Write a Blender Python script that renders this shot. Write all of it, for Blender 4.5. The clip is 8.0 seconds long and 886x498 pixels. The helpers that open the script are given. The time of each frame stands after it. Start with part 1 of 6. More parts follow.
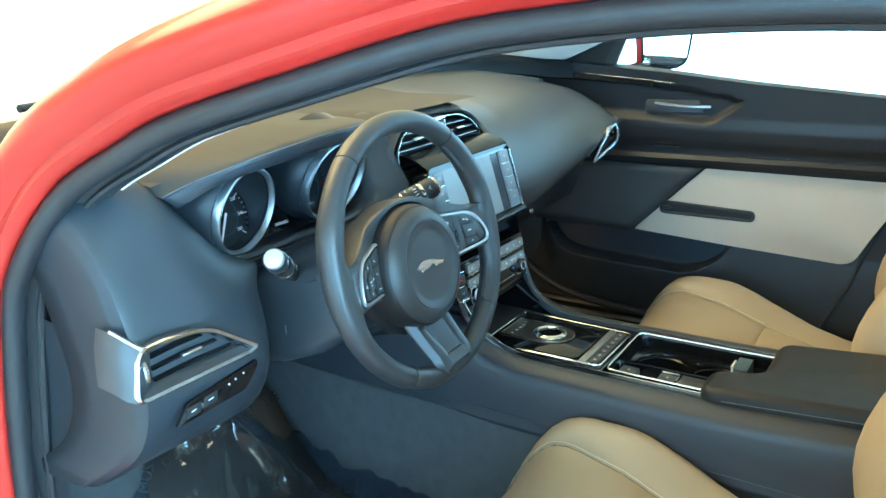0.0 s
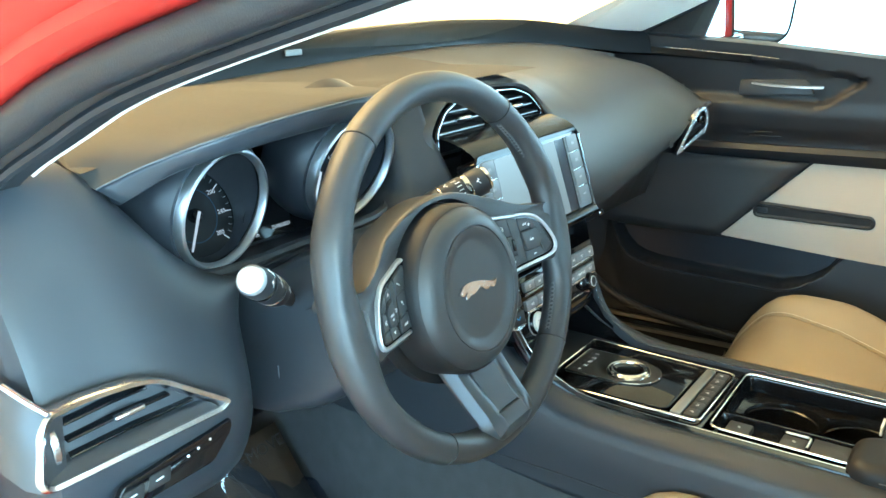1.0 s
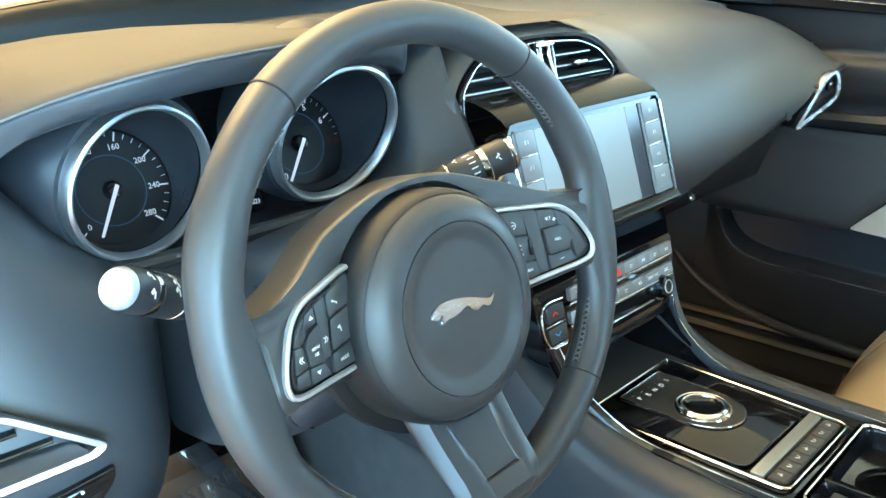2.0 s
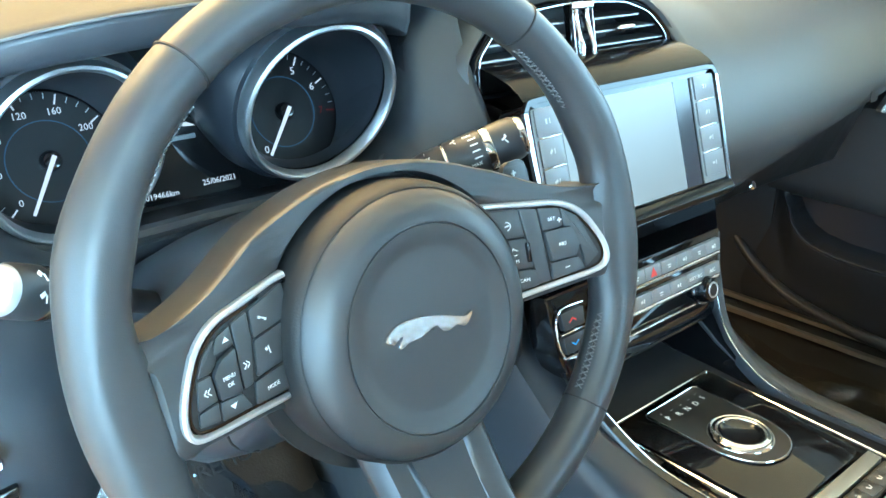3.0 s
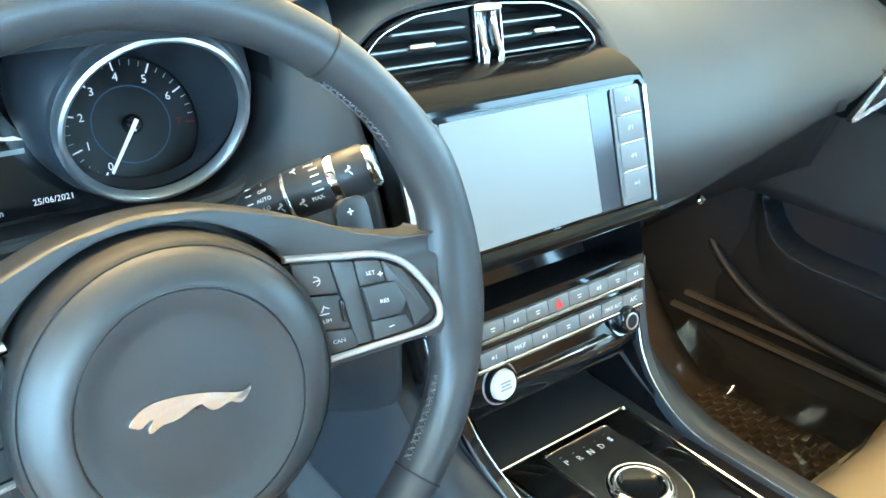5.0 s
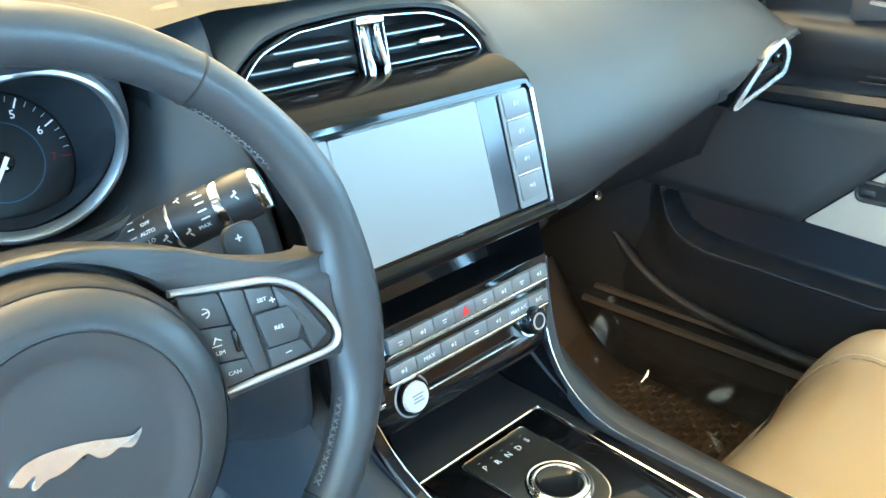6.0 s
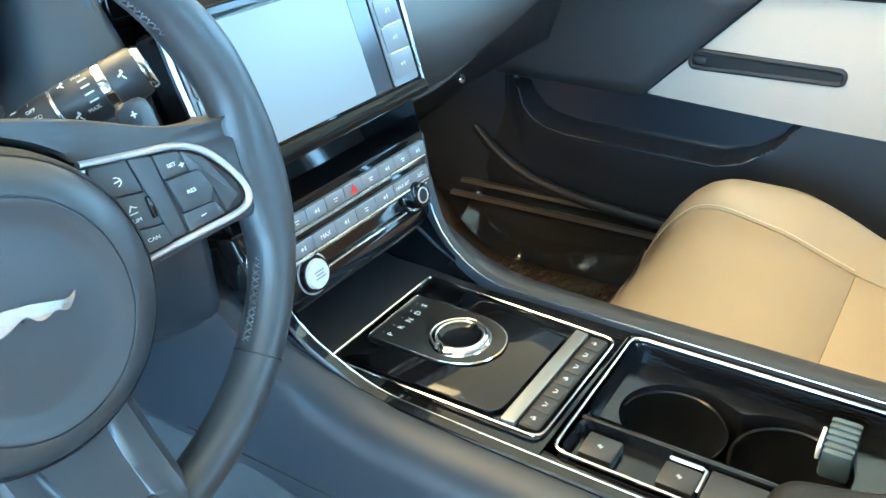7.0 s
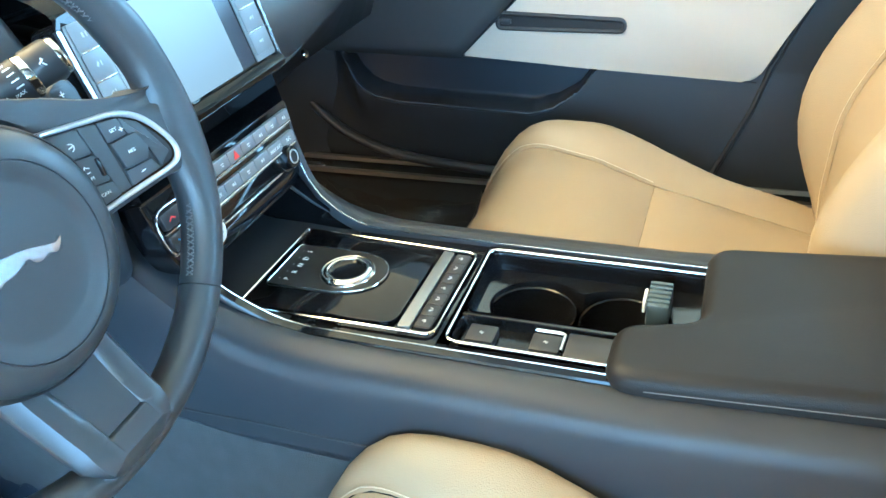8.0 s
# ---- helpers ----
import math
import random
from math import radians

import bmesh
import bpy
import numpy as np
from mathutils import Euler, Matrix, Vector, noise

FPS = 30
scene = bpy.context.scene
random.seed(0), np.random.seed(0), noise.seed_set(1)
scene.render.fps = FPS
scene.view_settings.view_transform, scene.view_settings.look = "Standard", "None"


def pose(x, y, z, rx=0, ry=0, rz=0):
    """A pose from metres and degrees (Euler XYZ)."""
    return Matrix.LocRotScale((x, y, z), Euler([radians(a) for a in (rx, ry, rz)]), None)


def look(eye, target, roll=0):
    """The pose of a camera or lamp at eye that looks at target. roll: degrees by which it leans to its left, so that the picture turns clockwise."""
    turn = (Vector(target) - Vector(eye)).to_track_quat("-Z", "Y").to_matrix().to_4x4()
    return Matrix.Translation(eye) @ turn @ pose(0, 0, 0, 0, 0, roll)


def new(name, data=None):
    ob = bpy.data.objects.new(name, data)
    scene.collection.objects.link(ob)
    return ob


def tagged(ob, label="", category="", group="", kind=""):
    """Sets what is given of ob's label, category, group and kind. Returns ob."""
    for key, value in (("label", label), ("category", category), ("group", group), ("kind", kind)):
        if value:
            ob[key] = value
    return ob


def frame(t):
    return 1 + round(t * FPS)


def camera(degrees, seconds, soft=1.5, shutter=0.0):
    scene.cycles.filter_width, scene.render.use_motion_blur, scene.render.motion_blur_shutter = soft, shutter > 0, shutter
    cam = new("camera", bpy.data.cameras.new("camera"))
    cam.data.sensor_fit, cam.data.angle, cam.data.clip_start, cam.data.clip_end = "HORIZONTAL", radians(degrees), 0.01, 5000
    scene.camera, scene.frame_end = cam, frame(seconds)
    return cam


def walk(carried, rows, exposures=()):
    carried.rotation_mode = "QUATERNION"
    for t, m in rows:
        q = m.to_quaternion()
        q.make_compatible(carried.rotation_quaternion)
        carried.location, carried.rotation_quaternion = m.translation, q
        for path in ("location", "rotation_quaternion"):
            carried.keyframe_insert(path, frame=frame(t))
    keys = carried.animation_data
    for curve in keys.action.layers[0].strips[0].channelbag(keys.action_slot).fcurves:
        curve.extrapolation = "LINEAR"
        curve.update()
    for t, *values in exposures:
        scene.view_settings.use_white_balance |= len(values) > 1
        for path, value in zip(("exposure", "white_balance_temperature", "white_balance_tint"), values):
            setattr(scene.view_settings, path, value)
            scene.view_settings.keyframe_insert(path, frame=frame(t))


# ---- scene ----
cam = camera(57.1, 8.0)
PATH = [
    (0, (-1.2079, -0.5847, 1.1734), (0.2883, 0.3795, 0.6322), -1.8),
    (0.5, (-1.0813, -0.5077, 1.1279), (0.3784, 0.5157, 0.5968), -1.9),
    (1, (-0.9607, -0.4151, 1.1028), (0.4777, 0.6299, 0.5569), -1.7),
    (1.2, (-0.9038, -0.3926, 1.0925), (0.5192, 0.6686, 0.5383), -1.6),
    (2.3, (-0.6827, -0.3570, 1.0535), (0.4977, 0.9368, 0.4266), -1.4),
    (2.5, (-0.6616, -0.3469, 1.0516), (0.4940, 0.9627, 0.4127), -0.9),
    (3, (-0.6101, -0.3303, 1.0507), (0.4976, 0.9935, 0.3569), -0.6),
    (3.5, (-0.5764, -0.3365, 1.0497), (0.4818, 0.9939, 0.2946), -0.7),
    (4, (-0.5342, -0.3462, 1.0572), (0.4957, 0.9953, 0.2825), -0.4),
    (4.5, (-0.4969, -0.3477, 1.0637), (0.5210, 0.9897, 0.2667), 0.7),
    (4.7, (-0.4801, -0.3490, 1.0702), (0.5366, 0.9949, 0.2825), 0.7),
    (5.8, (-0.4457, -0.3487, 1.0776), (0.7003, 0.9178, 0.3411), -1.2),
    (6, (-0.4464, -0.3552, 1.0776), (0.7307, 0.8723, 0.3225), -1.6),
    (6.5, (-0.4675, -0.3634, 1.0591), (0.7955, 0.7248, 0.2351), -2.3),
    (7, (-0.5046, -0.3675, 1.0488), (0.8195, 0.5702, 0.1393), -3.3),
    (7.5, (-0.5581, -0.3796, 1.0525), (0.8401, 0.3802, 0.0891), -4.4),
    (8, (-0.6444, -0.3864, 1.0711), (0.8399, 0.1968, 0.1132), -4.5),
]
walk(cam, [(t, look(eye, target, roll)) for t, eye, target, roll in PATH],
     [(0, 0.08, 4850, -6), (1.0, 0.38, 5600, -1), (2.5, 0.75, 5400, 1), (4.5, 1.17, 5350, 1), (6.5, 1.06, 4950, 1), (8.0, 0.95, 4650, 1)])

# ---- light ----
world = bpy.data.worlds.new("showroom_air")
world.use_nodes = True
world.node_tree.nodes["Background"].inputs[0].default_value = (0.8, 0.86, 1.0, 1)
world.node_tree.nodes["Background"].inputs[1].default_value = 0.25
scene.world = world


def area(name, eye, target, sx, sy, watts, colour):
    lamp = bpy.data.lights.new(name, "AREA")
    lamp.shape, lamp.size, lamp.size_y, lamp.energy, lamp.color = "RECTANGLE", sx, sy, watts, colour
    ob = new(name, lamp)
    ob.matrix_basis = look(eye, target)
    return ob


COOL, WARM = (0.58, 0.85, 1.0), (1.0, 0.76, 0.48)
area("ceiling_lamp_front", (-0.4, 2.6, 3.5), (-0.4, 2.6, 0), 3.2, 3.0, 340, (1.0, 0.60, 0.21))

# Courtesy lamps out of view, assumed from the orange glow in the footwells.
for side, x, watts in (("driver", -0.42, 0.06), ("passenger", 0.42, 0.32)):
    area("footwell_lamp_" + side, (x, 0.385, 0.594), (x, 0.30, 0.2), 0.07, 0.03, watts, (1.0, 0.62, 0.28))

# ---- materials ----


def pbr(name, colour, rough, metal=0.0, grain=0.0, grain_size=900.0, var=0.12, var_size=14.0, coat=0.0, cells=False, spec=0.5, smudge=0.08):
    """A surface with tone and gloss that vary at two scales, and fine relief of real size."""
    m = bpy.data.materials.new(name)
    m.use_nodes = True
    nt = m.node_tree
    n, link = nt.nodes, nt.links.new
    b = n["Principled BSDF"]
    at = n.new("ShaderNodeTexCoord")
    big, fine = n.new("ShaderNodeTexNoise"), n.new("ShaderNodeTexNoise")
    big.inputs["Scale"].default_value, big.inputs["Detail"].default_value = var_size, 4
    fine.inputs["Scale"].default_value, fine.inputs["Detail"].default_value = grain_size * 0.4, 3
    ramp = n.new("ShaderNodeMapRange")
    ramp.inputs["To Min"].default_value, ramp.inputs["To Max"].default_value = 1 - var, 1 + var
    mix = n.new("ShaderNodeMix")
    mix.data_type, mix.blend_type = "RGBA", "MULTIPLY"
    mix.inputs["Factor"].default_value = 1
    mix.inputs["A"].default_value = (*colour, 1)
    gloss = n.new("ShaderNodeMapRange")
    gloss.inputs["To Min"].default_value, gloss.inputs["To Max"].default_value = max(0.02, rough - smudge), min(1, rough + smudge)
    for t in (big, fine):
        link(at.outputs["Object"], t.inputs["Vector"])
    link(big.outputs["Fac"], ramp.inputs["Value"])
    link(ramp.outputs["Result"], mix.inputs["B"])
    link(mix.outputs["Result"], b.inputs["Base Color"])
    add = n.new("ShaderNodeMath")
    add.operation, add.use_clamp = "MULTIPLY_ADD", True
    add.inputs[1].default_value, add.inputs[2].default_value = 0.5, 0.0
    half = n.new("ShaderNodeMath")
    half.operation = "ADD"
    link(big.outputs["Fac"], half.inputs[0])
    link(fine.outputs["Fac"], half.inputs[1])
    link(half.outputs[0], add.inputs[0])
    link(add.outputs[0], gloss.inputs["Value"])
    link(gloss.outputs["Result"], b.inputs["Roughness"])
    b.inputs["Metallic"].default_value = metal
    b.inputs["Specular IOR Level"].default_value = spec
    b.inputs["Coat Weight"].default_value = coat
    b.inputs["Coat Roughness"].default_value = 0.04
    if grain:
        relief = n.new("ShaderNodeTexVoronoi" if cells else "ShaderNodeTexNoise")
        relief.inputs["Scale"].default_value = grain_size
        link(at.outputs["Object"], relief.inputs["Vector"])
        bump = n.new("ShaderNodeBump")
        bump.inputs["Strength"].default_value, bump.inputs["Distance"].default_value = grain, 0.0006
        link(relief.outputs["Distance" if cells else "Fac"], bump.inputs["Height"])
        link(bump.outputs["Normal"], b.inputs["Normal"])
    return m


def glowing(name, colour, strength, rough=0.1):
    m = pbr(name, (0.02, 0.02, 0.02), rough, var=0.02, smudge=0.02)
    b = m.node_tree.nodes["Principled BSDF"]
    b.inputs["Emission Color"].default_value, b.inputs["Emission Strength"].default_value = (*colour, 1), strength
    return m


def daylight(name, colour, strength):
    """Bright sky outside a window, plain and far."""
    m = bpy.data.materials.new(name)
    m.use_nodes = True
    nt = m.node_tree
    e = nt.nodes.new("ShaderNodeEmission")
    e.inputs[0].default_value, e.inputs[1].default_value = (*colour, 1), strength
    nt.links.new(e.outputs[0], nt.nodes["Material Output"].inputs["Surface"])
    return m


def pane(name, tint, rough, haze=0.0, ior=1.5):
    """A thin clear sheet: light passes straight on, some is mirrored, a little is scattered."""
    m = bpy.data.materials.new(name)
    m.use_nodes = True
    n, link = m.node_tree.nodes, m.node_tree.links.new
    passing, shine, veil = n.new("ShaderNodeBsdfTransparent"), n.new("ShaderNodeBsdfGlossy"), n.new("ShaderNodeBsdfDiffuse")
    passing.inputs["Color"].default_value = (*tint, 1)
    shine.inputs["Roughness"].default_value = rough
    veil.inputs["Color"].default_value = (0.8, 0.84, 0.9, 1)
    facing, power, fres = n.new("ShaderNodeLayerWeight"), n.new("ShaderNodeMath"), n.new("ShaderNodeMath")
    facing.inputs["Blend"].default_value = 0.5
    power.operation, fres.operation = "POWER", "MULTIPLY_ADD"
    f0 = ((ior - 1) / (ior + 1)) ** 2
    power.inputs[1].default_value, fres.inputs[1].default_value, fres.inputs[2].default_value = 5.0, 1 - f0, f0
    link(facing.outputs["Facing"], power.inputs[0])
    link(power.outputs[0], fres.inputs[0])
    a, b = n.new("ShaderNodeMixShader"), n.new("ShaderNodeMixShader")
    a.inputs[0].default_value = haze
    link(passing.outputs[0], a.inputs[1])
    link(veil.outputs[0], a.inputs[2])
    link(fres.outputs[0], b.inputs[0])
    link(a.outputs[0], b.inputs[1])
    link(shine.outputs[0], b.inputs[2])
    link(b.outputs[0], n["Material Output"].inputs["Surface"])
    return m


DASH = pbr("dash_leatherette", (0.052, 0.053, 0.055), 0.47, grain=0.10, grain_size=1100, cells=True, var=0.10, spec=0.5)
# Dash leatherette again, browner and duller for the ochre light along its top.
DASHTOP = pbr("ochre_top_leatherette", (0.050, 0.047, 0.042), 0.60, grain=0.12, grain_size=1100, cells=True, var=0.12, spec=0.22)
# Gloss black with reflections cut, so lamp light leaves no bar on it.
SHELF = pbr("low_shine_black", (0.006, 0.006, 0.007), 0.16, var=0.06, spec=0.12)
# Piano black with its shine cut, since the cabin would shade it.
BAND = pbr("shaded_black_band", (0.007, 0.007, 0.008), 0.30, var=0.08, spec=0.12)
TRIM = pbr("dark_moulded_plastic", (0.027, 0.028, 0.031), 0.42, grain=0.10, grain_size=1500, var=0.10)
SOFT = pbr("charcoal_soft_touch", (0.028, 0.032, 0.039), 0.42, grain=0.08, grain_size=1300, cells=True, var=0.08, spec=0.45)
WHEEL = pbr("smooth_black_leather", (0.027, 0.029, 0.032), 0.46, grain=0.07, grain_size=1400, cells=True, var=0.08, coat=0.12, spec=0.6)
for m in (DASH, SOFT, WHEEL):
    m.node_tree.nodes["Principled BSDF"].inputs["Coat Roughness"].default_value = 0.28
GLOSS = pbr("piano_black", (0.006, 0.006, 0.007), 0.06, var=0.05, smudge=0.03, spec=0.4)
DARK = pbr("matt_black", (0.010, 0.010, 0.011), 0.6, grain=0.2, var=0.1)
DOORTRIM = pbr("black_door_moulding", (0.018, 0.020, 0.024), 0.40, grain=0.10, grain_size=1500, var=0.10)
RUBBER = pbr("seal_rubber", (0.020, 0.021, 0.024), 0.42, grain=0.35, grain_size=700, var=0.15)
CHROME = pbr("bright_chrome", (0.66, 0.66, 0.65), 0.14, metal=1, var=0.03, smudge=0.05)
SATIN = pbr("satin_silver", (0.62, 0.63, 0.65), 0.26, metal=1, var=0.05, smudge=0.04)
SILVER = pbr("silver_painted_button", (0.24, 0.255, 0.275), 0.34, metal=0.5, var=0.05)
SCREENKEY = pbr("pale_silver_key", (0.20, 0.215, 0.235), 0.42, metal=0.2, var=0.05)
ARMPAD = pbr("black_armrest_leather", (0.014, 0.0145, 0.016), 0.45, grain=0.25, grain_size=900, cells=True, var=0.08, spec=0.25)
# Pocket plastic with the recess's bluish shade put into its colour.
POCKET = pbr("blue_shaded_plastic", (0.015, 0.020, 0.030), 0.40, grain=0.1, grain_size=1400, var=0.1)
SILVERLINE = pbr("pale_silver_line", (0.46, 0.47, 0.49), 0.30, metal=0.5, var=0.03)
BEIGE = pbr("tan_leather", (0.34, 0.270, 0.175), 0.40, grain=0.4, grain_size=800, cells=True, var=0.06, var_size=9)
CREAM = pbr("pale_cream_leather", (0.52, 0.468, 0.39), 0.48, grain=0.35, grain_size=850, cells=True, var=0.05, var_size=9)
CLOTH = pbr("pale_cream_headlining", (0.74, 0.71, 0.65), 0.9, grain=0.6, grain_size=1500, var=0.05)
CARPET = pbr("black_carpet", (0.056, 0.059, 0.062), 0.95, grain=1.0, grain_size=700, var=0.3, var_size=40)
MAT = pbr("ribbed_floor_mat", (0.080, 0.056, 0.036), 0.42, grain=0.6, grain_size=300, var=0.3, var_size=25)
RED = pbr("red_car_paint", (0.37, 0.020, 0.014), 0.30, coat=0.35, var=0.03, smudge=0.03, spec=0.3)
FADED = pbr("faded_white_print", (0.42, 0.43, 0.45), 0.5, var=0.05)
INK = pbr("white_print", (0.78, 0.79, 0.80), 0.5, var=0.05)
DIM = pbr("grey_print", (0.30, 0.31, 0.33), 0.5, var=0.05)
REDINK = pbr("red_print", (0.75, 0.05, 0.04), 0.45, var=0.03)
BLUEINK = pbr("blue_print", (0.05, 0.35, 0.75), 0.45, var=0.03)
KEYCAP = pbr("dark_grey_keycap", (0.040, 0.044, 0.048), 0.40, grain=0.05, grain_size=1500, var=0.06)
THREAD = pbr("grey_thread", (0.12, 0.12, 0.122), 0.7, var=0.15, var_size=300)
PIPING = pbr("cream_piping", (0.58, 0.49, 0.36), 0.45, grain=0.2, var=0.05)
# Screen is off; a weak glow stands for the daylight reflected in it.
SCREEN = glowing("screen_reflection_glow", (0.76, 0.88, 0.86), 0.22, 0.34)
SCREEN.node_tree.nodes["Principled BSDF"].inputs["Specular IOR Level"].default_value = 0.75
DIAL = pbr("dial_face_black", (0.006, 0.0065, 0.008), 0.35, var=0.1, smudge=0.05, spec=0.25)
DIALRING = pbr("dial_tube_grey", (0.018, 0.020, 0.025), 0.36, var=0.1, spec=0.35)
DIALCHROME = pbr("satin_dial_chrome", (0.55, 0.57, 0.60), 0.38, metal=1, var=0.02, smudge=0.01)
NEEDLE = glowing("white_needle", (0.85, 0.9, 1.0), 0.55)
LIT = glowing("lit_white_figures", (0.85, 0.92, 1.0), 0.5)
LITBLUE = glowing("lit_blue_ring", (0.10, 0.28, 0.50), 0.16)
LITRED = glowing("lit_red_ring", (0.6, 0.04, 0.03), 0.12)
GLASS = pane("window_glass", (0.96, 0.98, 0.97), 0.01)
FILM = pane("clear_plastic_film", (0.46, 0.56, 0.72), 0.06, 0.012, 1.65)
FILMCLEAR = pane("thin_clear_film", (0.80, 0.76, 0.70), 0.07, 0.006, 1.75)
TINTED = pane("tinted_glass", (0.72, 0.76, 0.76), 0.01)
MIRROR = pbr("mirror_glass", (0.93, 0.94, 0.95), 0.02, metal=1, var=0.0, smudge=0.01)
WALLPAINT = pbr("white_wall_paint", (0.82, 0.82, 0.80), 0.7, grain=0.2, grain_size=200, var=0.02, var_size=2)
# Ceiling is out of view; its brown is added to warm the top light.
WARMCEIL = pbr("warm_tint_ceiling", (0.60, 0.43, 0.24), 0.6, grain=0.2, grain_size=120, var=0.08, var_size=1.5)
TILE = pbr("pale_floor_tile", (0.55, 0.54, 0.52), 0.22, var=0.08, var_size=3)
STEEL = pbr("brushed_sill_metal", (0.45, 0.42, 0.38), 0.3, metal=1, var=0.08)
# Ribs a lighter brown than MAT, as if their raised tops catch light.
MATRIB = pbr("pale_mat_ribs", (0.11, 0.078, 0.046), 0.25, var=0.25, var_size=60)
STRIP = pbr("brushed_grey_strip", (0.30, 0.30, 0.29), 0.40, metal=0.8, var=0.06)
COIN = pbr("pale_blue_rubber", (0.075, 0.11, 0.135), 0.45, var=0.08)
SKY_SIDE = daylight("sky_side", (0.56, 0.82, 1.0), 8.5)
EAST_FILL = daylight("east_fill_glow", COOL, 9.0)
SKY_REAR = daylight("sky_rear", (0.56, 0.84, 1.0), 34.0)
SKY_FRONT = daylight("sky_front", (1.0, 0.66, 0.28), 4.8)
WING = pbr("grey_metallic_paint", (0.075, 0.078, 0.084), 0.34, metal=0.3, var=0.04, smudge=0.04)
LAMPGLOW = glowing("lamp_diffuser", (1.0, 0.7, 0.4), 3.0, 0.5)

# ---- building helpers ----
PLACE = {}


def thing(name, at, label, category, group="", kind="", turn=(0, 0, 0)):
    ob = new(name)
    ob.matrix_basis = pose(*at, *turn)
    ob.empty_display_size = 0.05
    PLACE[ob.name] = ob.matrix_basis.copy()
    return tagged(ob, label, category, group, kind)


def part(name, bm, material, parent, label="", local=False, sharp=40):
    """One mesh under a thing or part. The shape is given in world metres, or in the thing's own frame."""
    if not local:
        bm.transform(PLACE[parent.name].inverted())
    bmesh.ops.recalc_face_normals(bm, faces=bm.faces)
    me = bpy.data.meshes.new(name)
    bm.to_mesh(me)
    bm.free()
    for p in me.polygons:
        p.use_smooth = True
    me.set_sharp_from_angle(angle=radians(sharp))
    me.materials.append(material)
    ob = new(name, me)
    ob.parent = parent
    PLACE[ob.name] = PLACE[parent.name]
    return tagged(ob, label)


def solid(ob, thick, offset=-1.0):
    mod = ob.modifiers.new("thickness", "SOLIDIFY")
    mod.thickness, mod.offset = thick, offset
    return ob


def axes(origin, right, up):
    """A frame from its origin, its x and its y direction; z comes towards the viewer."""
    x = Vector(right).normalized()
    z = x.cross(Vector(up)).normalized()
    y = z.cross(x)
    m = Matrix.Identity(4)
    for i in range(3):
        m[i][0], m[i][1], m[i][2], m[i][3] = x[i], y[i], z[i], origin[i]
    return m


def merge(*shapes):
    out = bmesh.new()
    for s in shapes:
        me = bpy.data.meshes.new("tmp")
        s.to_mesh(me)
        s.free()
        out.from_mesh(me)
        bpy.data.meshes.remove(me)
    return out


def box(c, s, bevel=0.0, m=None, seg=2):
    bm = bmesh.new()
    bmesh.ops.create_cube(bm, size=1, matrix=Matrix.Translation(c) @ Matrix.Diagonal((*s, 1)))
    if bevel:
        bmesh.ops.bevel(bm, geom=list(bm.edges), offset=bevel, segments=seg, profile=0.5, affect="EDGES")
    if m:
        bm.transform(m)
    return bm


def rounded(poly, r, n=4):
    """Round the corners of a polygon; r is one radius or one for each corner."""
    out, k = [], len(poly)
    for i, p in enumerate(poly):
        ri = r[i] if isinstance(r, (list, tuple)) else r
        p, a, b = Vector(p), Vector(poly[i - 1]), Vector(poly[(i + 1) % k])
        da, db = (a - p), (b - p)
        ri = min(ri, da.length * 0.49, db.length * 0.49)
        if ri <= 0:
            out.append(tuple(p))
            continue
        s, e = p + da.normalized() * ri, p + db.normalized() * ri
        for j in range(n + 1):
            t = j / n
            out.append(tuple(s * (1 - t) ** 2 + p * 2 * t * (1 - t) + e * t * t))
    return out


def prism(poly, z0, z1, m=None, bevel=0.0, seg=2):
    bm = bmesh.new()
    lo = [bm.verts.new((x, y, z0)) for x, y in poly]
    hi = [bm.verts.new((x, y, z1)) for x, y in poly]
    k = len(poly)
    bm.faces.new(lo[::-1])
    top = bm.faces.new(hi)
    for i in range(k):
        bm.faces.new((lo[i], lo[(i + 1) % k], hi[(i + 1) % k], hi[i]))
    if bevel:
        bmesh.ops.bevel(bm, geom=list(top.edges), offset=bevel, segments=seg, profile=0.5, affect="EDGES")
    if m:
        bm.transform(m)
    return bm


def pillow(poly, z0, z1, r, n=5):
    """A padded block over a polygon (given counter-clockwise) with a round upper edge."""
    p = [Vector((x, y)) for x, y in poly]
    k = len(p)
    inward = []
    for i in range(k):
        a, b = (p[i] - p[i - 1]).normalized(), (p[(i + 1) % k] - p[i]).normalized()
        na, nb = Vector((-a.y, a.x)), Vector((-b.y, b.x))
        m = (na + nb).normalized()
        inward.append(m / max(0.5, m.dot(na)))
    rows = [(0.0, z0), (0.0, z1 - r)] + [(r * (1 - math.cos(math.pi / 2 * j / n)), z1 - r + r * math.sin(math.pi / 2 * j / n)) for j in range(1, n + 1)]
    bm = sheet([[(p[i].x + inward[i].x * d, p[i].y + inward[i].y * d, z) for i in range(k)] for d, z in rows], wrap=True)
    bm.verts.ensure_lookup_table()
    bm.faces.new([bm.verts[(len(rows) - 1) * k + i] for i in range(k)])
    return bm


def lathe(profile, n=32, m=None, closed=False):
    """Turn (radius, height) round the z axis."""
    bm = bmesh.new()
    rows = []
    for r, z in profile:
        if r < 1e-6:
            rows.append([bm.verts.new((0, 0, z))])
        else:
            rows.append([bm.verts.new((r * math.cos(2 * math.pi * i / n), r * math.sin(2 * math.pi * i / n), z)) for i in range(n)])
    if closed:
        rows.append(rows[0])
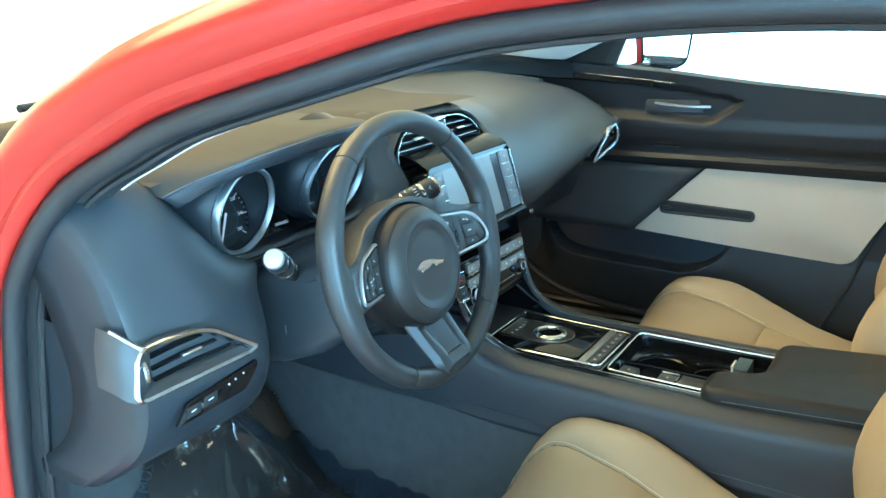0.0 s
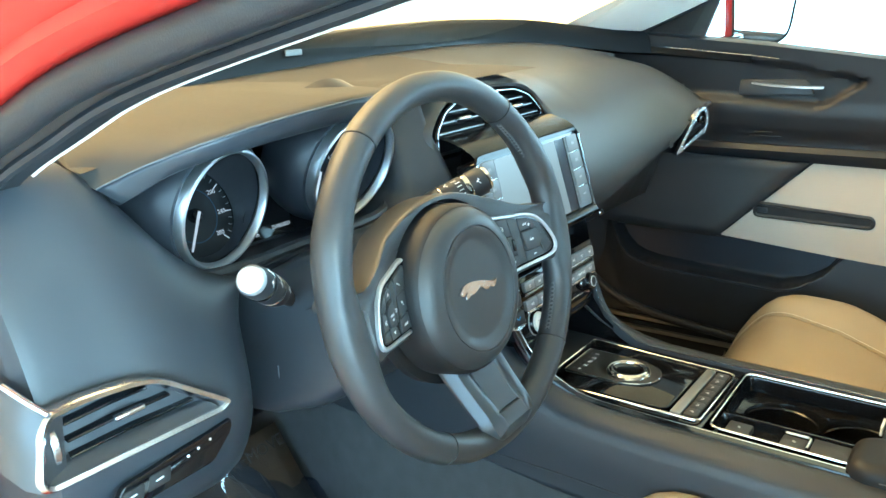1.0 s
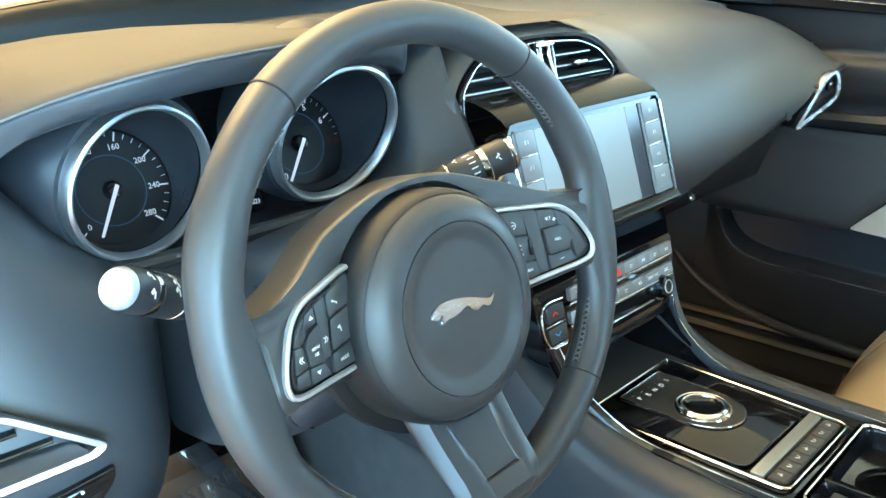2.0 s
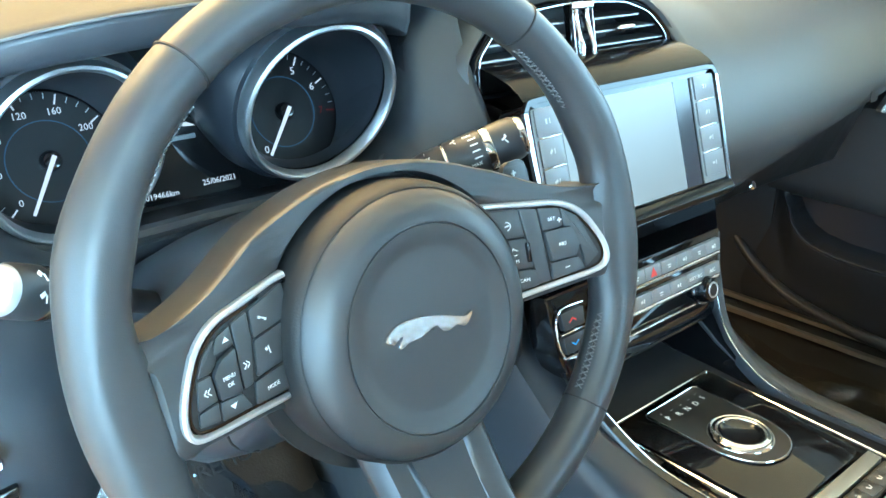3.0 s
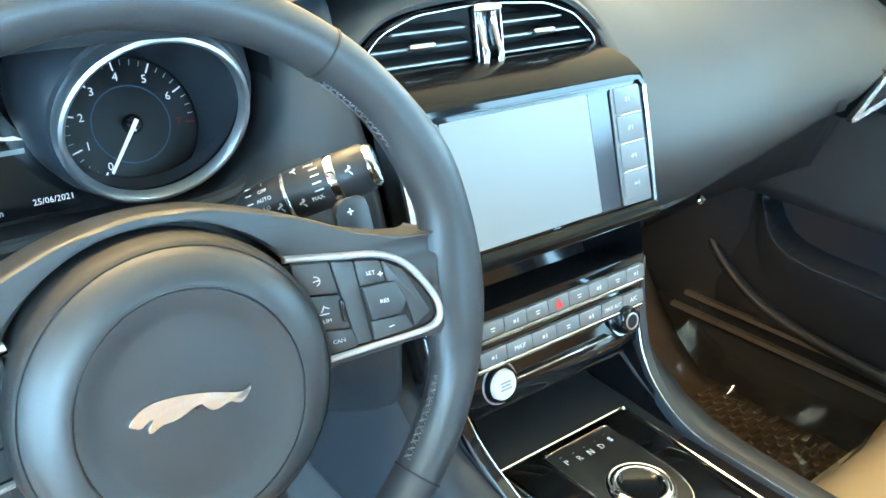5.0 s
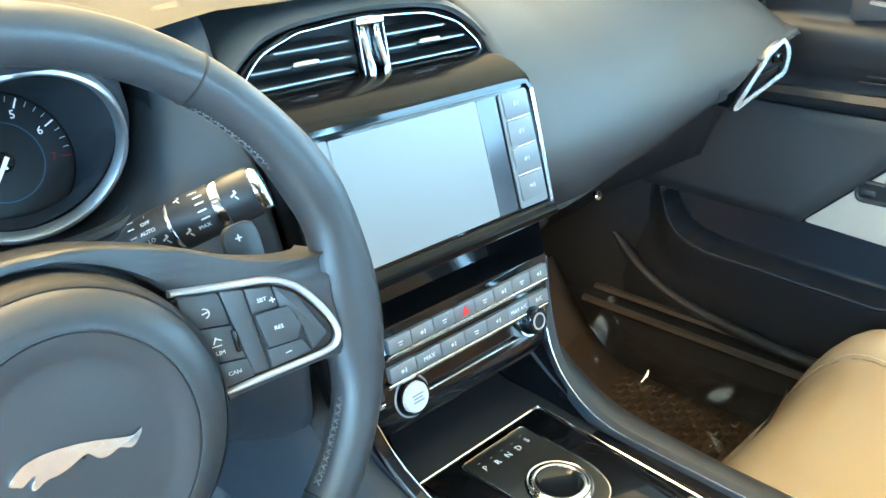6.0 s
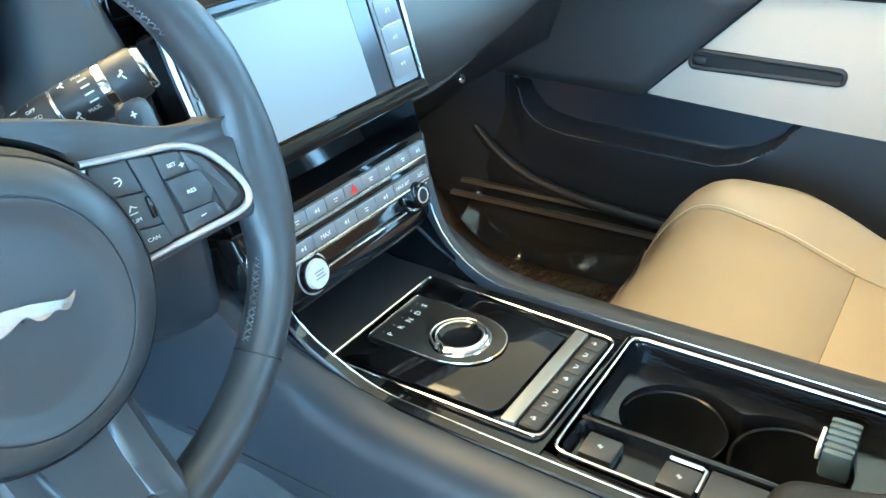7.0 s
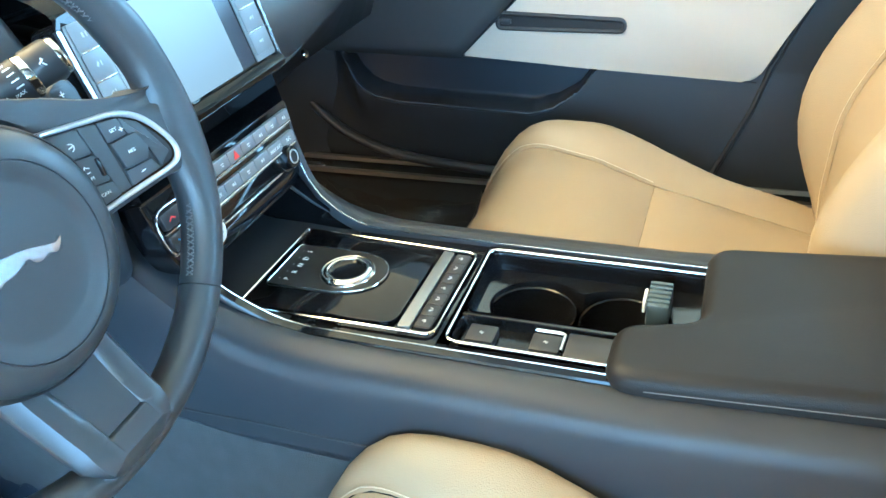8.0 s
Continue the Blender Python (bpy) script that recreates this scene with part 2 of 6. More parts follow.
    for a, b in zip(rows, rows[1:]):
        for i in range(n):
            q = [a[i % len(a)], a[(i + 1) % len(a)], b[(i + 1) % len(b)], b[i % len(b)]]
            q = list(dict.fromkeys(q))
            if len(q) > 2:
                bm.faces.new(q)
    if m:
        bm.transform(m)
    return bm


def smooth_line(pts, n=6, closed=False):
    """A smooth line through the points."""
    p = [Vector(q) for q in pts]
    k, out = len(p), []
    for i in range(k if closed else k - 1):
        a, b = p[i], p[(i + 1) % k]
        z = p[i - 1] if (closed or i) else a * 2 - b
        c = p[(i + 2) % k] if (closed or i + 2 < k) else b * 2 - a
        for j in range(n):
            t = j / n
            out.append(0.5 * (2 * a + (b - z) * t + (2 * z - 5 * a + 4 * b - c) * t * t + (3 * a - z - 3 * b + c) * t ** 3))
    if not closed:
        out.append(p[-1])
    return out


def sheet(rows, wrap=False):
    """A skin over rows of points."""
    bm = bmesh.new()
    vs = [[bm.verts.new(p) for p in row] for row in rows]
    for a, b in zip(vs, vs[1:]):
        k = len(a)
        for i in range(k if wrap else k - 1):
            bm.faces.new((a[i], a[(i + 1) % k], b[(i + 1) % k], b[i]))
    return bm


def sweep(path, profile, up=(0, 0, 1), closed=False, caps=True):
    """Carry a closed 2D profile along a path; its x is sideways, its y along up."""
    p = [Vector(q) for q in path]
    k, rows = len(p), []
    for i in range(k):
        a = p[i - 1] if (i or closed) else p[i]
        b = p[(i + 1) % k] if (i + 1 < k or closed) else p[i]
        d = (b - a).normalized()
        side = d.cross(Vector(up)).normalized()
        top = side.cross(d)
        pr = profile(i / (k - 1)) if callable(profile) else profile
        rows.append([p[i] + side * x + top * y for x, y in pr])
    if closed:
        rows.append(rows[0])
    bm = sheet(rows, wrap=True)
    if closed:
        bmesh.ops.remove_doubles(bm, verts=bm.verts, dist=1e-7)
    elif caps:
        for row in (0, k - 1):
            w = len(rows[0])
            bm.verts.ensure_lookup_table()
            bm.faces.new([bm.verts[row * w + i] for i in range(w)])
    return bm


def ring2(r, n=10, sx=1.0, sy=1.0):
    return [(r * sx * math.cos(2 * math.pi * i / n), r * sy * math.sin(2 * math.pi * i / n)) for i in range(n)]


def tube(path, r, n=10, up=(0, 0, 1), closed=False):
    if callable(r):
        return sweep(path, lambda t: ring2(r(t), n), up, closed)
    return sweep(path, ring2(r, n), up, closed)


def lerp_table(table, x):
    """Points between the rows of a table of (x, list of points)."""
    for (x0, a), (x1, b) in zip(table, table[1:]):
        if x <= x1 or (x1, b) == table[-1]:
            t = (x - x0) / (x1 - x0)
            t = max(0, min(1, t))
            return [Vector(p).lerp(Vector(q), t) for p, q in zip(a, b)]


def words(body, size, m, material, parent, name="lettering", local=False, align="CENTER"):
    """Raised print in the built-in font, in the plane of the frame m."""
    cu = bpy.data.curves.new("print", "FONT")
    cu.body, cu.size, cu.align_x, cu.align_y, cu.extrude, cu.resolution_u = body, size, align, "CENTER", 0.00015, 2
    tmp = new("print", cu)
    me = bpy.data.meshes.new_from_object(tmp.evaluated_get(bpy.context.evaluated_depsgraph_get()))
    bpy.data.objects.remove(tmp)
    bm = bmesh.new()
    bm.from_mesh(me)
    bpy.data.meshes.remove(me)
    bm.transform(m)
    return part(name, bm, material, parent, local=local)


def bars(items, m, material, parent, name="symbol", local=False, thick=0.0003):
    """Plain printed marks: (x, y, width, height, turn) in the plane of the frame m."""
    bm = merge(*[box((0, 0, 0), (w, h, thick), m=pose(x, y, 0, 0, 0, a)) for x, y, w, h, a in items])
    bm.transform(m)
    return part(name, bm, material, parent, local=local)

# ---- showroom round the car ----


def wall_piece(name, c, s, material, label):
    ob = thing(name, c, label, name.split("_")[0], kind="structure")
    part("surface", box(c, s), material, ob)
    return ob


wall_piece("ground", (0, 0.5, -0.05), (12.4, 17.4, 0.1), TILE, "pale polished showroom floor under the car")
wall_piece("wall_east", (6.1, 0.7, 0.15), (0.2, 17.2, 0.3), WALLPAINT, "low white wall below the side window")
wall_piece("wall_east", (6.1, 0.7, 3.6), (0.2, 17.2, 0.4), WALLPAINT, "white wall above the side window")
wall_piece("wall_south", (0, -8.1, 0.15), (12.0, 0.2, 0.3), WALLPAINT, "low white wall below the rear window")
wall_piece("wall_south", (0, -8.1, 3.6), (12.0, 0.2, 0.4), WALLPAINT, "white wall above the rear window")
wall_piece("wall_north", (0, 9.1, 0.15), (12.0, 0.2, 0.3), WALLPAINT, "low white wall below the front window")
wall_piece("wall_north", (0, 9.1, 3.6), (12.0, 0.2, 0.4), WALLPAINT, "white wall above the front window")
wall_piece("wall_west", (-6.1, 0.5, 0.1), (0.2, 17.0, 0.2), WALLPAINT, "low white wall below the side window")
wall_piece("wall_west", (-6.1, 0.5, 3.55), (0.2, 17.0, 0.5), WALLPAINT, "white wall above the side window")
wall_piece("wall_west", (-6.1, -7.0, 1.75), (0.2, 2.0, 3.1), WALLPAINT, "white wall beside the side window")
# Unseen wall, set here to keep side light off the left fascia.
wall_piece("wall_west", (-6.1, 4.75, 1.75), (0.2, 8.5, 3.1), WALLPAINT, "white wall beside the side window")
wall_piece("ceiling", (0, 0.5, 3.85), (12.4, 17.4, 0.1), WARMCEIL, "unseen showroom ceiling, tinted warm to colour light from above")
lamp = thing("ceiling_light", (-0.4, 2.6, 3.78), "warm flat ceiling light panel with white frame", "light")
part("casing", box((-0.4, 2.6, 3.78), (3.26, 3.06, 0.05), 0.005), WALLPAINT, lamp)
part("diffuser", box((-0.4, 2.6, 3.752), (3.2, 3.0, 0.008)), LAMPGLOW, lamp)

# Glowing panels out of view; the far cool one is added for fascia sheen.
for name, c, sz, mat_, lab in (("backdrop", (-6.30, -2.75, 1.75), (0.02, 6.9, 3.2), SKY_SIDE, "bright cool daylight outside the side window"),
                              ("backdrop", (6.30, -2.9, 1.85), (0.02, 10.4, 3.2), EAST_FILL, "cool glowing panel added beyond the far side for sheen on the fascia"),
                              ("backdrop", (6.30, 5.85, 1.85), (0.02, 7.0, 3.2), SKY_FRONT, "bright warm daylight outside the far side window"),
                              ("backdrop", (0, -8.30, 1.85), (12.0, 0.02, 3.2), SKY_REAR, "bright cool daylight outside the rear window"),
                              ("backdrop", (0, 9.30, 1.85), (12.9, 0.02, 3.3), SKY_FRONT, "bright warm daylight outside the front window")):
    wall_piece(name, c, sz, mat_, lab)

# ---- car body ----
car = thing("car_body", (0, 0, 0.0), "red saloon car body with open driver's doorway and black door seal", "car")

# doorway edge: x, y, z from the foot of the front pillar over the roof rail
EDGE = [(-0.73, 0.40, 0.45), (-0.73, 0.39, 0.62), (-0.723, 0.356, 0.828), (-0.716, 0.319, 0.909), (-0.695, 0.250, 0.991), (-0.676, 0.167, 1.039), (-0.660, 0.091, 1.074),
        (-0.637, -0.047, 1.114), (-0.600, -0.200, 1.155), (-0.585, -0.332, 1.171), (-0.580, -0.44, 1.177), (-0.580, -0.56, 1.176), (-0.59, -0.72, 1.165)]
edge = smooth_line(EDGE, 5)


def offset_line(line, dx, out):
    """Shift a doorway line by dx in x and outwards in the y-z plane."""
    res = []
    for i, p in enumerate(line):
        d = line[min(i + 1, len(line) - 1)] - line[max(i - 1, 0)]
        d = Vector((0, d.y, d.z)).normalized()
        res.append(Vector((p.x + dx, p.y + d.z * out, p.z - d.y * out)))
    return res


inner = offset_line(edge, 0.03, -0.026)
part("door_seal", tube(offset_line(edge, 0.002, -0.013), 0.0135, 12, (1, 0, 0)), RUBBER, car, "soft black rubber door seal with a ridge")
part("seal_flange", sheet([offset_line(edge, 0.0, 0.002), offset_line(edge, 0.020, -0.012), offset_line(edge, 0.028, -0.026), offset_line(edge, 0.05, -0.030)]), RUBBER, car)
bright = [p for p in offset_line(edge, 0.054, -0.029) if p.z > 0.975]
part("pillar_edge", tube(bright, 0.0018, 8, (1, 0, 0)), CLOTH, car, "pale edge of the pillar lining beside the seal")
part("seal_lip", tube(offset_line(edge, 0.028, -0.028), 0.005, 8, (1, 0, 0)), RUBBER, car)

# red pillar and roof rail, from the seal outwards
def rail(t):
    return 0.075 + 0.02 * t


red_rows = []
for dx, out in ((0.0, -0.002), (-0.012, 0.002), (-0.020, 0.012), (-0.018, 0.022), (-0.028, 0.030), (-0.034, 0.045), (-0.030, 0.062), (-0.014, 0.078), (0.014, 0.088), (0.05, 0.090)):
    red_rows.append(offset_line(edge, dx, out))
solid(part("side_frame", sheet(red_rows), RED, car, "glossy red painted front pillar and roof rail"), 0.002)

# rear post of the doorway, sill
post = smooth_line([(-0.63, -0.80, 1.13), (-0.68, -0.73, 1.02), (-0.715, -0.66, 0.95), (-0.725, -0.585, 0.86), (-0.735, -0.53, 0.76), (-0.74, -0.51, 0.62), (-0.74, -0.55, 0.47), (-0.74, -0.42, 0.40)], 5)
part("rear_seal", tube(post, 0.014, 10, (1, 0, 0)), RUBBER, car)
solid(part("rear_post", sheet([offset_line(post, d, -o) for d, o in ((0.0, -0.01), (-0.015, -0.022), (-0.03, -0.05), (-0.032, -0.10), (-0.03, -0.2))]), RED, car), 0.002)
solid(part("rear_post_trim", sheet([offset_line(post, d, -o) for d, o in ((0.012, 0.008), (0.045, -0.005), (0.07, -0.03), (0.075, -0.15))]), TRIM, car), 0.002)
sill_line = [(-0.74, y, 0.40) for y in (0.44, 0.2, 0.0, -0.2, -0.46)]
part("sill", sweep(sill_line, [(0.10, -0.12), (0.10, -0.03), (0.07, 0.0), (-0.06, 0.0), (-0.08, -0.02), (-0.08, -0.13)]), RED, car)
part("sill", sweep([(0.78, y, 0.385) for y in (0.6, 0.2, 0.0, -0.2, -0.9)], [(0.12, -0.12), (0.12, 0.0), (-0.05, 0.0), (-0.075, -0.02), (-0.08, -0.13)]), TRIM, car)

# bonnet and front wing
bon = []
for y in (0.62, 0.8, 1.1, 1.5, 1.8, 1.98):
    drop = 0.10 * max(0, (y - 0.62) / 1.4) ** 1.6
    bon.append([(x, y - 0.10 * abs(x / 0.72) ** 2.2 * (1 if y < 1 else 0.3), 0.970 - drop - 0.07 * abs(x / 0.78) ** 2.5) for x in [i * 0.078 for i in range(-10, 11)]])
solid(part("bonnet", sheet(bon), RED, car, "glossy red bonnet beyond the windscreen"), 0.004)
for side in (-1, 1):
    wing = []
    for y in (0.42, 0.6, 0.8, 1.1, 1.5, 1.9):
        wing.append([(side * 0.80, y, 0.955 - 0.05 * max(0, y - 0.6)), (side * 0.85, y, 0.93 - 0.05 * max(0, y - 0.6)), (side * 0.89, y, 0.86), (side * 0.90, y, 0.75), (side * 0.885, y, 0.55), (side * 0.87, y, 0.40)])
    solid(part("front_wing", sheet(wing), RED, car), 0.004)
cowl = []
for dy, z in ((0.56, 1.002), (0.585, 1.030), (0.62, 1.036), (0.67, 1.026), (0.70, 0.960)):
    cowl.append([(x, dy - 0.10 * abs(x / 0.72) ** 2.2, z - 0.012 * abs(x / 0.7) ** 2) for x in [0.07 * k for k in range(-10, 11)]])
part("scuttle", sheet(cowl), DARK, car, "black plastic cowl at the foot of the windscreen")
for x0, x1 in ((-0.55, 0.02), (0.02, 0.52)):
    part("wiper_blade", tube([(x0 + (x1 - x0) * k / 8, 0.60 - 0.10 * abs((x0 + (x1 - x0) * k / 8) / 0.72) ** 2.2 - 0.03 * k / 8, 1.046 + 0.006 * k / 8) for k in range(9)], 0.006, 8), DARK, car, "black wiper blade")

# windscreen, roof and the far pillar
screen_rows = []
for t in [i / 8 for i in range(9)]:
    screen_rows.append([(x * (1 - 0.14 * t), 0.535 - 0.18 * abs(x / 0.70) ** 2.4 - 0.80 * t, 1.015 + 0.30 * t + 0.03 * math.sin(math.pi * t) - 0.05 * t * abs(x / 0.7) ** 2) for x in [i * 0.07 for i in range(-10, 11)]])
ws = part("windscreen", sheet(screen_rows), GLASS, car, "clear raked windscreen")
ws.visible_shadow = False
roof_rows = []
for t in [i / 8 for i in range(9)]:
    y = -0.26 - 1.5 * t
    roof_rows.append([(x, y, 1.325 - 0.10 * abs(x / 0.60) ** 3 - 0.06 * t * t) for x in [i * 0.061 for i in range(-10, 11)]])
solid(part("roof", sheet(roof_rows), RED, car), 0.003, 1.0)
part("headlining", sheet([[(p[0] * 0.99, p[1], p[2] - 0.03) for p in row] for row in roof_rows]), CLOTH, car, "pale grey cloth roof lining")
inner_a = smooth_line([(0.60, 0.45, 1.02), (0.575, 0.25, 1.10), (0.55, 0.05, 1.17), (0.53, -0.12, 1.21), (0.525, -0.5, 1.245), (0.53, -1.2, 1.24)], 6)
inner_b = smooth_line([(0.690, 0.33, 1.005), (0.672, 0.25, 1.018 + 0.012), (0.655, 0.14, 1.075), (0.635, 0.0, 1.13), (0.605, -0.35, 1.20), (0.60, -1.2, 1.21)], 6)
cheek = []
for k in [i / 6 for i in range(7)]:
    cheek.append([a.lerp(b, k) + Vector((-0.010, -0.004, -0.008)) * math.sin(math.pi * k) for a, b in zip(inner_a, inner_b)])
part("pillar_lining", sheet(cheek), CLOTH, car, "pale cream front pillar lining")
part("pillar_gasket", tube([p + Vector((0.008, 0.004, 0.004)) for p in inner_b], 0.010, 8, (1, 0, 0)), RUBBER, car, "black rubber window seal")
solid(part("outer_pillar", sheet([[p + Vector((dx, 0.01, dz)) for p in inner_b] for dx, dz in ((0.012, 0.006), (0.030, 0.016), (0.022, 0.040))]), RED, car), 0.002)
# closing panels behind and at the rear sides
part("rear_bulkhead", box((0, -1.72, 0.61), (1.36, 0.04, 0.70), 0.01), TRIM, car)
part("side_lining", box((-0.71, -1.25, 0.68), (0.04, 0.95, 0.56), 0.015), TRIM, car)
part("side_lining", box((0.73, -1.20, 0.67), (0.04, 1.05, 0.58), 0.015), TRIM, car)
for sx in (-1, 1):
    part("rear_quarter", prism([(-1.60, 0.95), (-1.76, 0.95), (-1.78, 1.22), (-1.72, 1.22)], -0.02, 0.02, axes((sx * 0.66, 0, 0), (0, 1, 0), (-sx * 0.18, 0, 1))), TRIM, car)
# Unseen pillars and tinted rear glass, added to hold back light from behind.
for sx in (-1, 1):
    part("rear_side_glass", sheet([[(sx * (0.725 - 0.13 * k), y - 0.05 * k, 0.955 + 0.27 * k) for y in (-0.78, -1.1, -1.45, -1.74)] for k in (0, 0.5, 1)]), TINTED, car, "lightly tinted rear side window").visible_shadow = False
    part("centre_pillar", sheet([[(sx * (0.71 - 0.13 * k) - sx * 0.01, y - 0.05 * k, 0.94 + 0.29 * k) for y in (-0.66, -0.72, -0.80)] for k in (0, 0.5, 1)]), TRIM, car)
part("rear_glass", sheet([[(x, -1.74 + 0.0 * k, 0.955 + 0.29 * k) for x in (-0.62, 0, 0.62)] for k in (0, 1)]), TINTED, car, "lightly tinted rear window").visible_shadow = False
part("floor_pan", box((0, -0.5, 0.245), (1.46, 2.6, 0.03), 0.005), CARPET, car, "black carpeted car floor")
part("front_bulkhead", box((0, 0.72, 0.60), (1.40, 0.04, 0.74), 0.01), CARPET, car)
part("wheel_arch_panel", box((-0.60, 0.60, 0.40), (0.22, 0.3, 0.4), 0.03), CARPET, car)
part("kick_panel", sheet([[(-0.700, y0, z), (-0.694, y0 + 0.05, z), (-0.688, y0 + 0.12, z), (-0.66, y0 + 0.30, z)] for y0, z in ((0.285, 0.82), (0.275, 0.77), (0.280, 0.72), (0.315, 0.66), (0.36, 0.61), (0.38, 0.55), (0.38, 0.28))]), SOFT, car)
part("far_kick_panel", sheet([[(0.66, 0.70, z), (0.675, 0.5, z), (0.69, 0.40, z), (0.715, 0.34, z), (0.74, 0.33, z)] for z in (0.26, 0.4, 0.6, 0.8, 1.0)]), TRIM, car)
part("near_kick_panel", box((-0.70, 0.56, 0.63), (0.03, 0.36, 0.75), 0.01), TRIM, car)
# silver sill strips in the far doorway
for dy, x, z in ((0, 0.705, 0.402), (0, 0.668, 0.392)):
    part("sill_strip", sweep([(x - 0.02 * (1 - k), 0.42 - 1.0 * k, z) for k in (0, 0.25, 0.5, 0.75, 1)], [(-0.007, -0.004), (0.007, -0.004), (0.005, 0.003), (-0.005, 0.003)]), STEEL, car, "worn brushed metal sill strip")

# road wheels that carry the body
for x, y in ((-0.76, 1.32), (0.76, 1.32), (-0.76, -1.42), (0.76, -1.42)):
    hubm = axes((x, y, 0.325), (0, 1, 0), (0, 0, 1)) if x > 0 else axes((x, y, 0.325), (0, -1, 0), (0, 0, 1))
    wh = part("wheel", lathe([(0.20, -0.10), (0.30, -0.105), (0.322, -0.09), (0.325, 0.0), (0.322, 0.09), (0.30, 0.105), (0.205, 0.10)], 40, hubm), RUBBER, car, "black tyre")
    part("rim", lathe([(0.0, 0.06), (0.05, 0.07), (0.06, 0.05), (0.18, 0.075), (0.205, 0.10), (0.20, -0.10)], 40, hubm), SATIN, wh)

# far door mirror outside
mir = thing("door_mirror", (0.80, 0.12, 0.98), "red door mirror with black rim and mirror glass", "mirror")
mm = axes((0.90, 0.080, 1.044), (0.30, -0.95, 0), (0, 0, 1))
shape = rounded([(-0.056, -0.060), (0.056, -0.052), (0.070, 0.062), (-0.064, 0.068)], [0.018, 0.036, 0.024, 0.014], 6)
part("mirror_glass", prism([(x * 0.90, y * 0.88) for x, y in shape], 0.004, 0.006, mm), MIRROR, mir)
part("mirror_rim", prism(shape, -0.02, 0.004, mm, 0.004), DARK, mir)
part("mirror_shell", prism([(x * 1.04 - 0.012, y * 1.08) for x, y in shape], -0.08, -0.021, mm, 0.01, 3), RED, mir, "red painted mirror shell")
part("mirror_foot", prism(rounded([(0.715, 0.20), (0.715, 0.10), (0.86, 0.10), (0.88, 0.14), (0.84, 0.19)], 0.012, 3), 0.985, 1.012, None, 0.006, 2), GLOSS, mir)

# ---- far front door ----
door = thing("door_1", (0.72, -0.05, 0.40), "charcoal passenger door panel with pale leather insert, closed", "door", kind="structure")


def along(table, v):
    """Read a table of (v, value), v rising."""
    if v <= table[0][0]:
        return table[0][1]
    for (a, p), (b, q) in zip(table, table[1:]):
        if v <= b:
            return p + (q - p) * (v - a) / (b - a)
    return table[-1][1]


def ease(t):
    t = max(0.0, min(1.0, t))
    return t * t * (3 - 2 * t)


def sill_z(y):
    """Height of the window ledge: higher towards the front."""
    return along([(-0.6, 0.945), (-0.19, 0.980), (0.013, 1.003), (0.132, 1.013), (0.243, 1.022), (0.45, 1.03)], y)


def crease_z(y):
    """Lower edge of the pad below the window."""
    return along([(-0.55, 0.875), (-0.458, 0.892), (-0.176, 0.945), (-0.09, 0.961), (0.033, 0.979), (0.161, 0.993), (0.45, 1.0)], y)


def shelf_z(y):
    """Upper edge of the bulge below the door opener."""
    return along([(-0.24, 0.97), (-0.175, 0.942), (-0.141, 0.918), (-0.110, 0.898), (-0.086, 0.890), (0.017, 0.896), (0.122, 0.900), (0.4, 0.90)], y)


def lip_z(y):
    """Upper edge of the map pocket's bin."""
    return along([(-0.168, 0.606), (-0.158, 0.594), (-0.13, 0.556), (-0.09, 0.530), (-0.049, 0.519), (0.068, 0.522), (0.208, 0.526), (0.250, 0.534), (0.275, 0.546), (0.295, 0.564), (0.312, 0.590), (0.325, 0.606)], y)


def hollow(y, z):
    """How far the pocket is hollowed out behind its lip, from 0 to 1."""
    return ease((z - lip_z(y)) / 0.010) * ease((0.606 - z) / 0.008)


def door_x(y, z):
    """Inner face of the door panel."""
    x = along([(0.37, 0.705), (0.43, 0.700), (0.52, 0.712), (0.60, 0.722), (0.775, 0.722), (0.785, 0.706), (0.80, 0.700), (0.825, 0.699), (0.845, 0.688), (0.875, 0.682), (0.90, 0.684), (0.97, 0.676), (1.03, 0.668)], z)
    c, s = crease_z(y), shelf_z(y)
    dish = ease((c - z) / 0.012) * ease((z - s) / 0.016 + 0.4)
    under = ease((lip_z(y) + 0.006 - z) / 0.008) * (1 - ease((lip_z(y) - z) / 0.11)) * ease((0.345 - y) / 0.06) * ease((y + 0.150) / 0.09)
    return x + 0.014 * dish + 0.030 * hollow(y, z) - 0.020 * under


body_rows = []
heights = [0.37 + 0.013 * k for k in range(10)] + [0.50 + 0.004 * k for k in range(28)] + [0.612 + 0.022 * k for k in range(8)] + [0.788] + [0.79 + 0.008 * k for k in range(31)]
for k, h in enumerate(heights):
    row = []
    for j in range(301):
        y = 0.46 - 1.04 * j / 300
        z = h if h < 0.83 else 0.83 + (h - 0.83) * (sill_z(y) - 0.83) / 0.20
        row.append((door_x(y, z), y, z))
    body_rows.append(row)
body_rows.append([(0.690, p[1], p[2] + 0.006) for p in body_rows[-1]])
body_rows.append([(0.735, p[1], p[2] - 0.004) for p in body_rows[-2]])
solid(part("door_panel", sheet(body_rows), DOORTRIM, door, "charcoal soft-touch door panel"), 0.012)
# pale insert
ins = [(0.079, 0.612), (-0.097, 0.786), (-0.30, 0.792), (-0.56, 0.800), (-0.50, 0.74), (-0.455, 0.66), (-0.418, 0.586), (-0.15, 0.598)]
INS = axes((0.712, 0, 0), (0, -1, 0), (0, 0, 1))
part("pale_insert", prism(rounded([(-y, z) for y, z in ins][::-1], [0.0, 0.02, 0.02, 0.02, 0.02, 0.006, 0.006, 0.004], 3), -0.012, 0.0, INS @ pose(0, 0, -0.0), 0.005, 3), CREAM, door, "pale cream leather door insert")
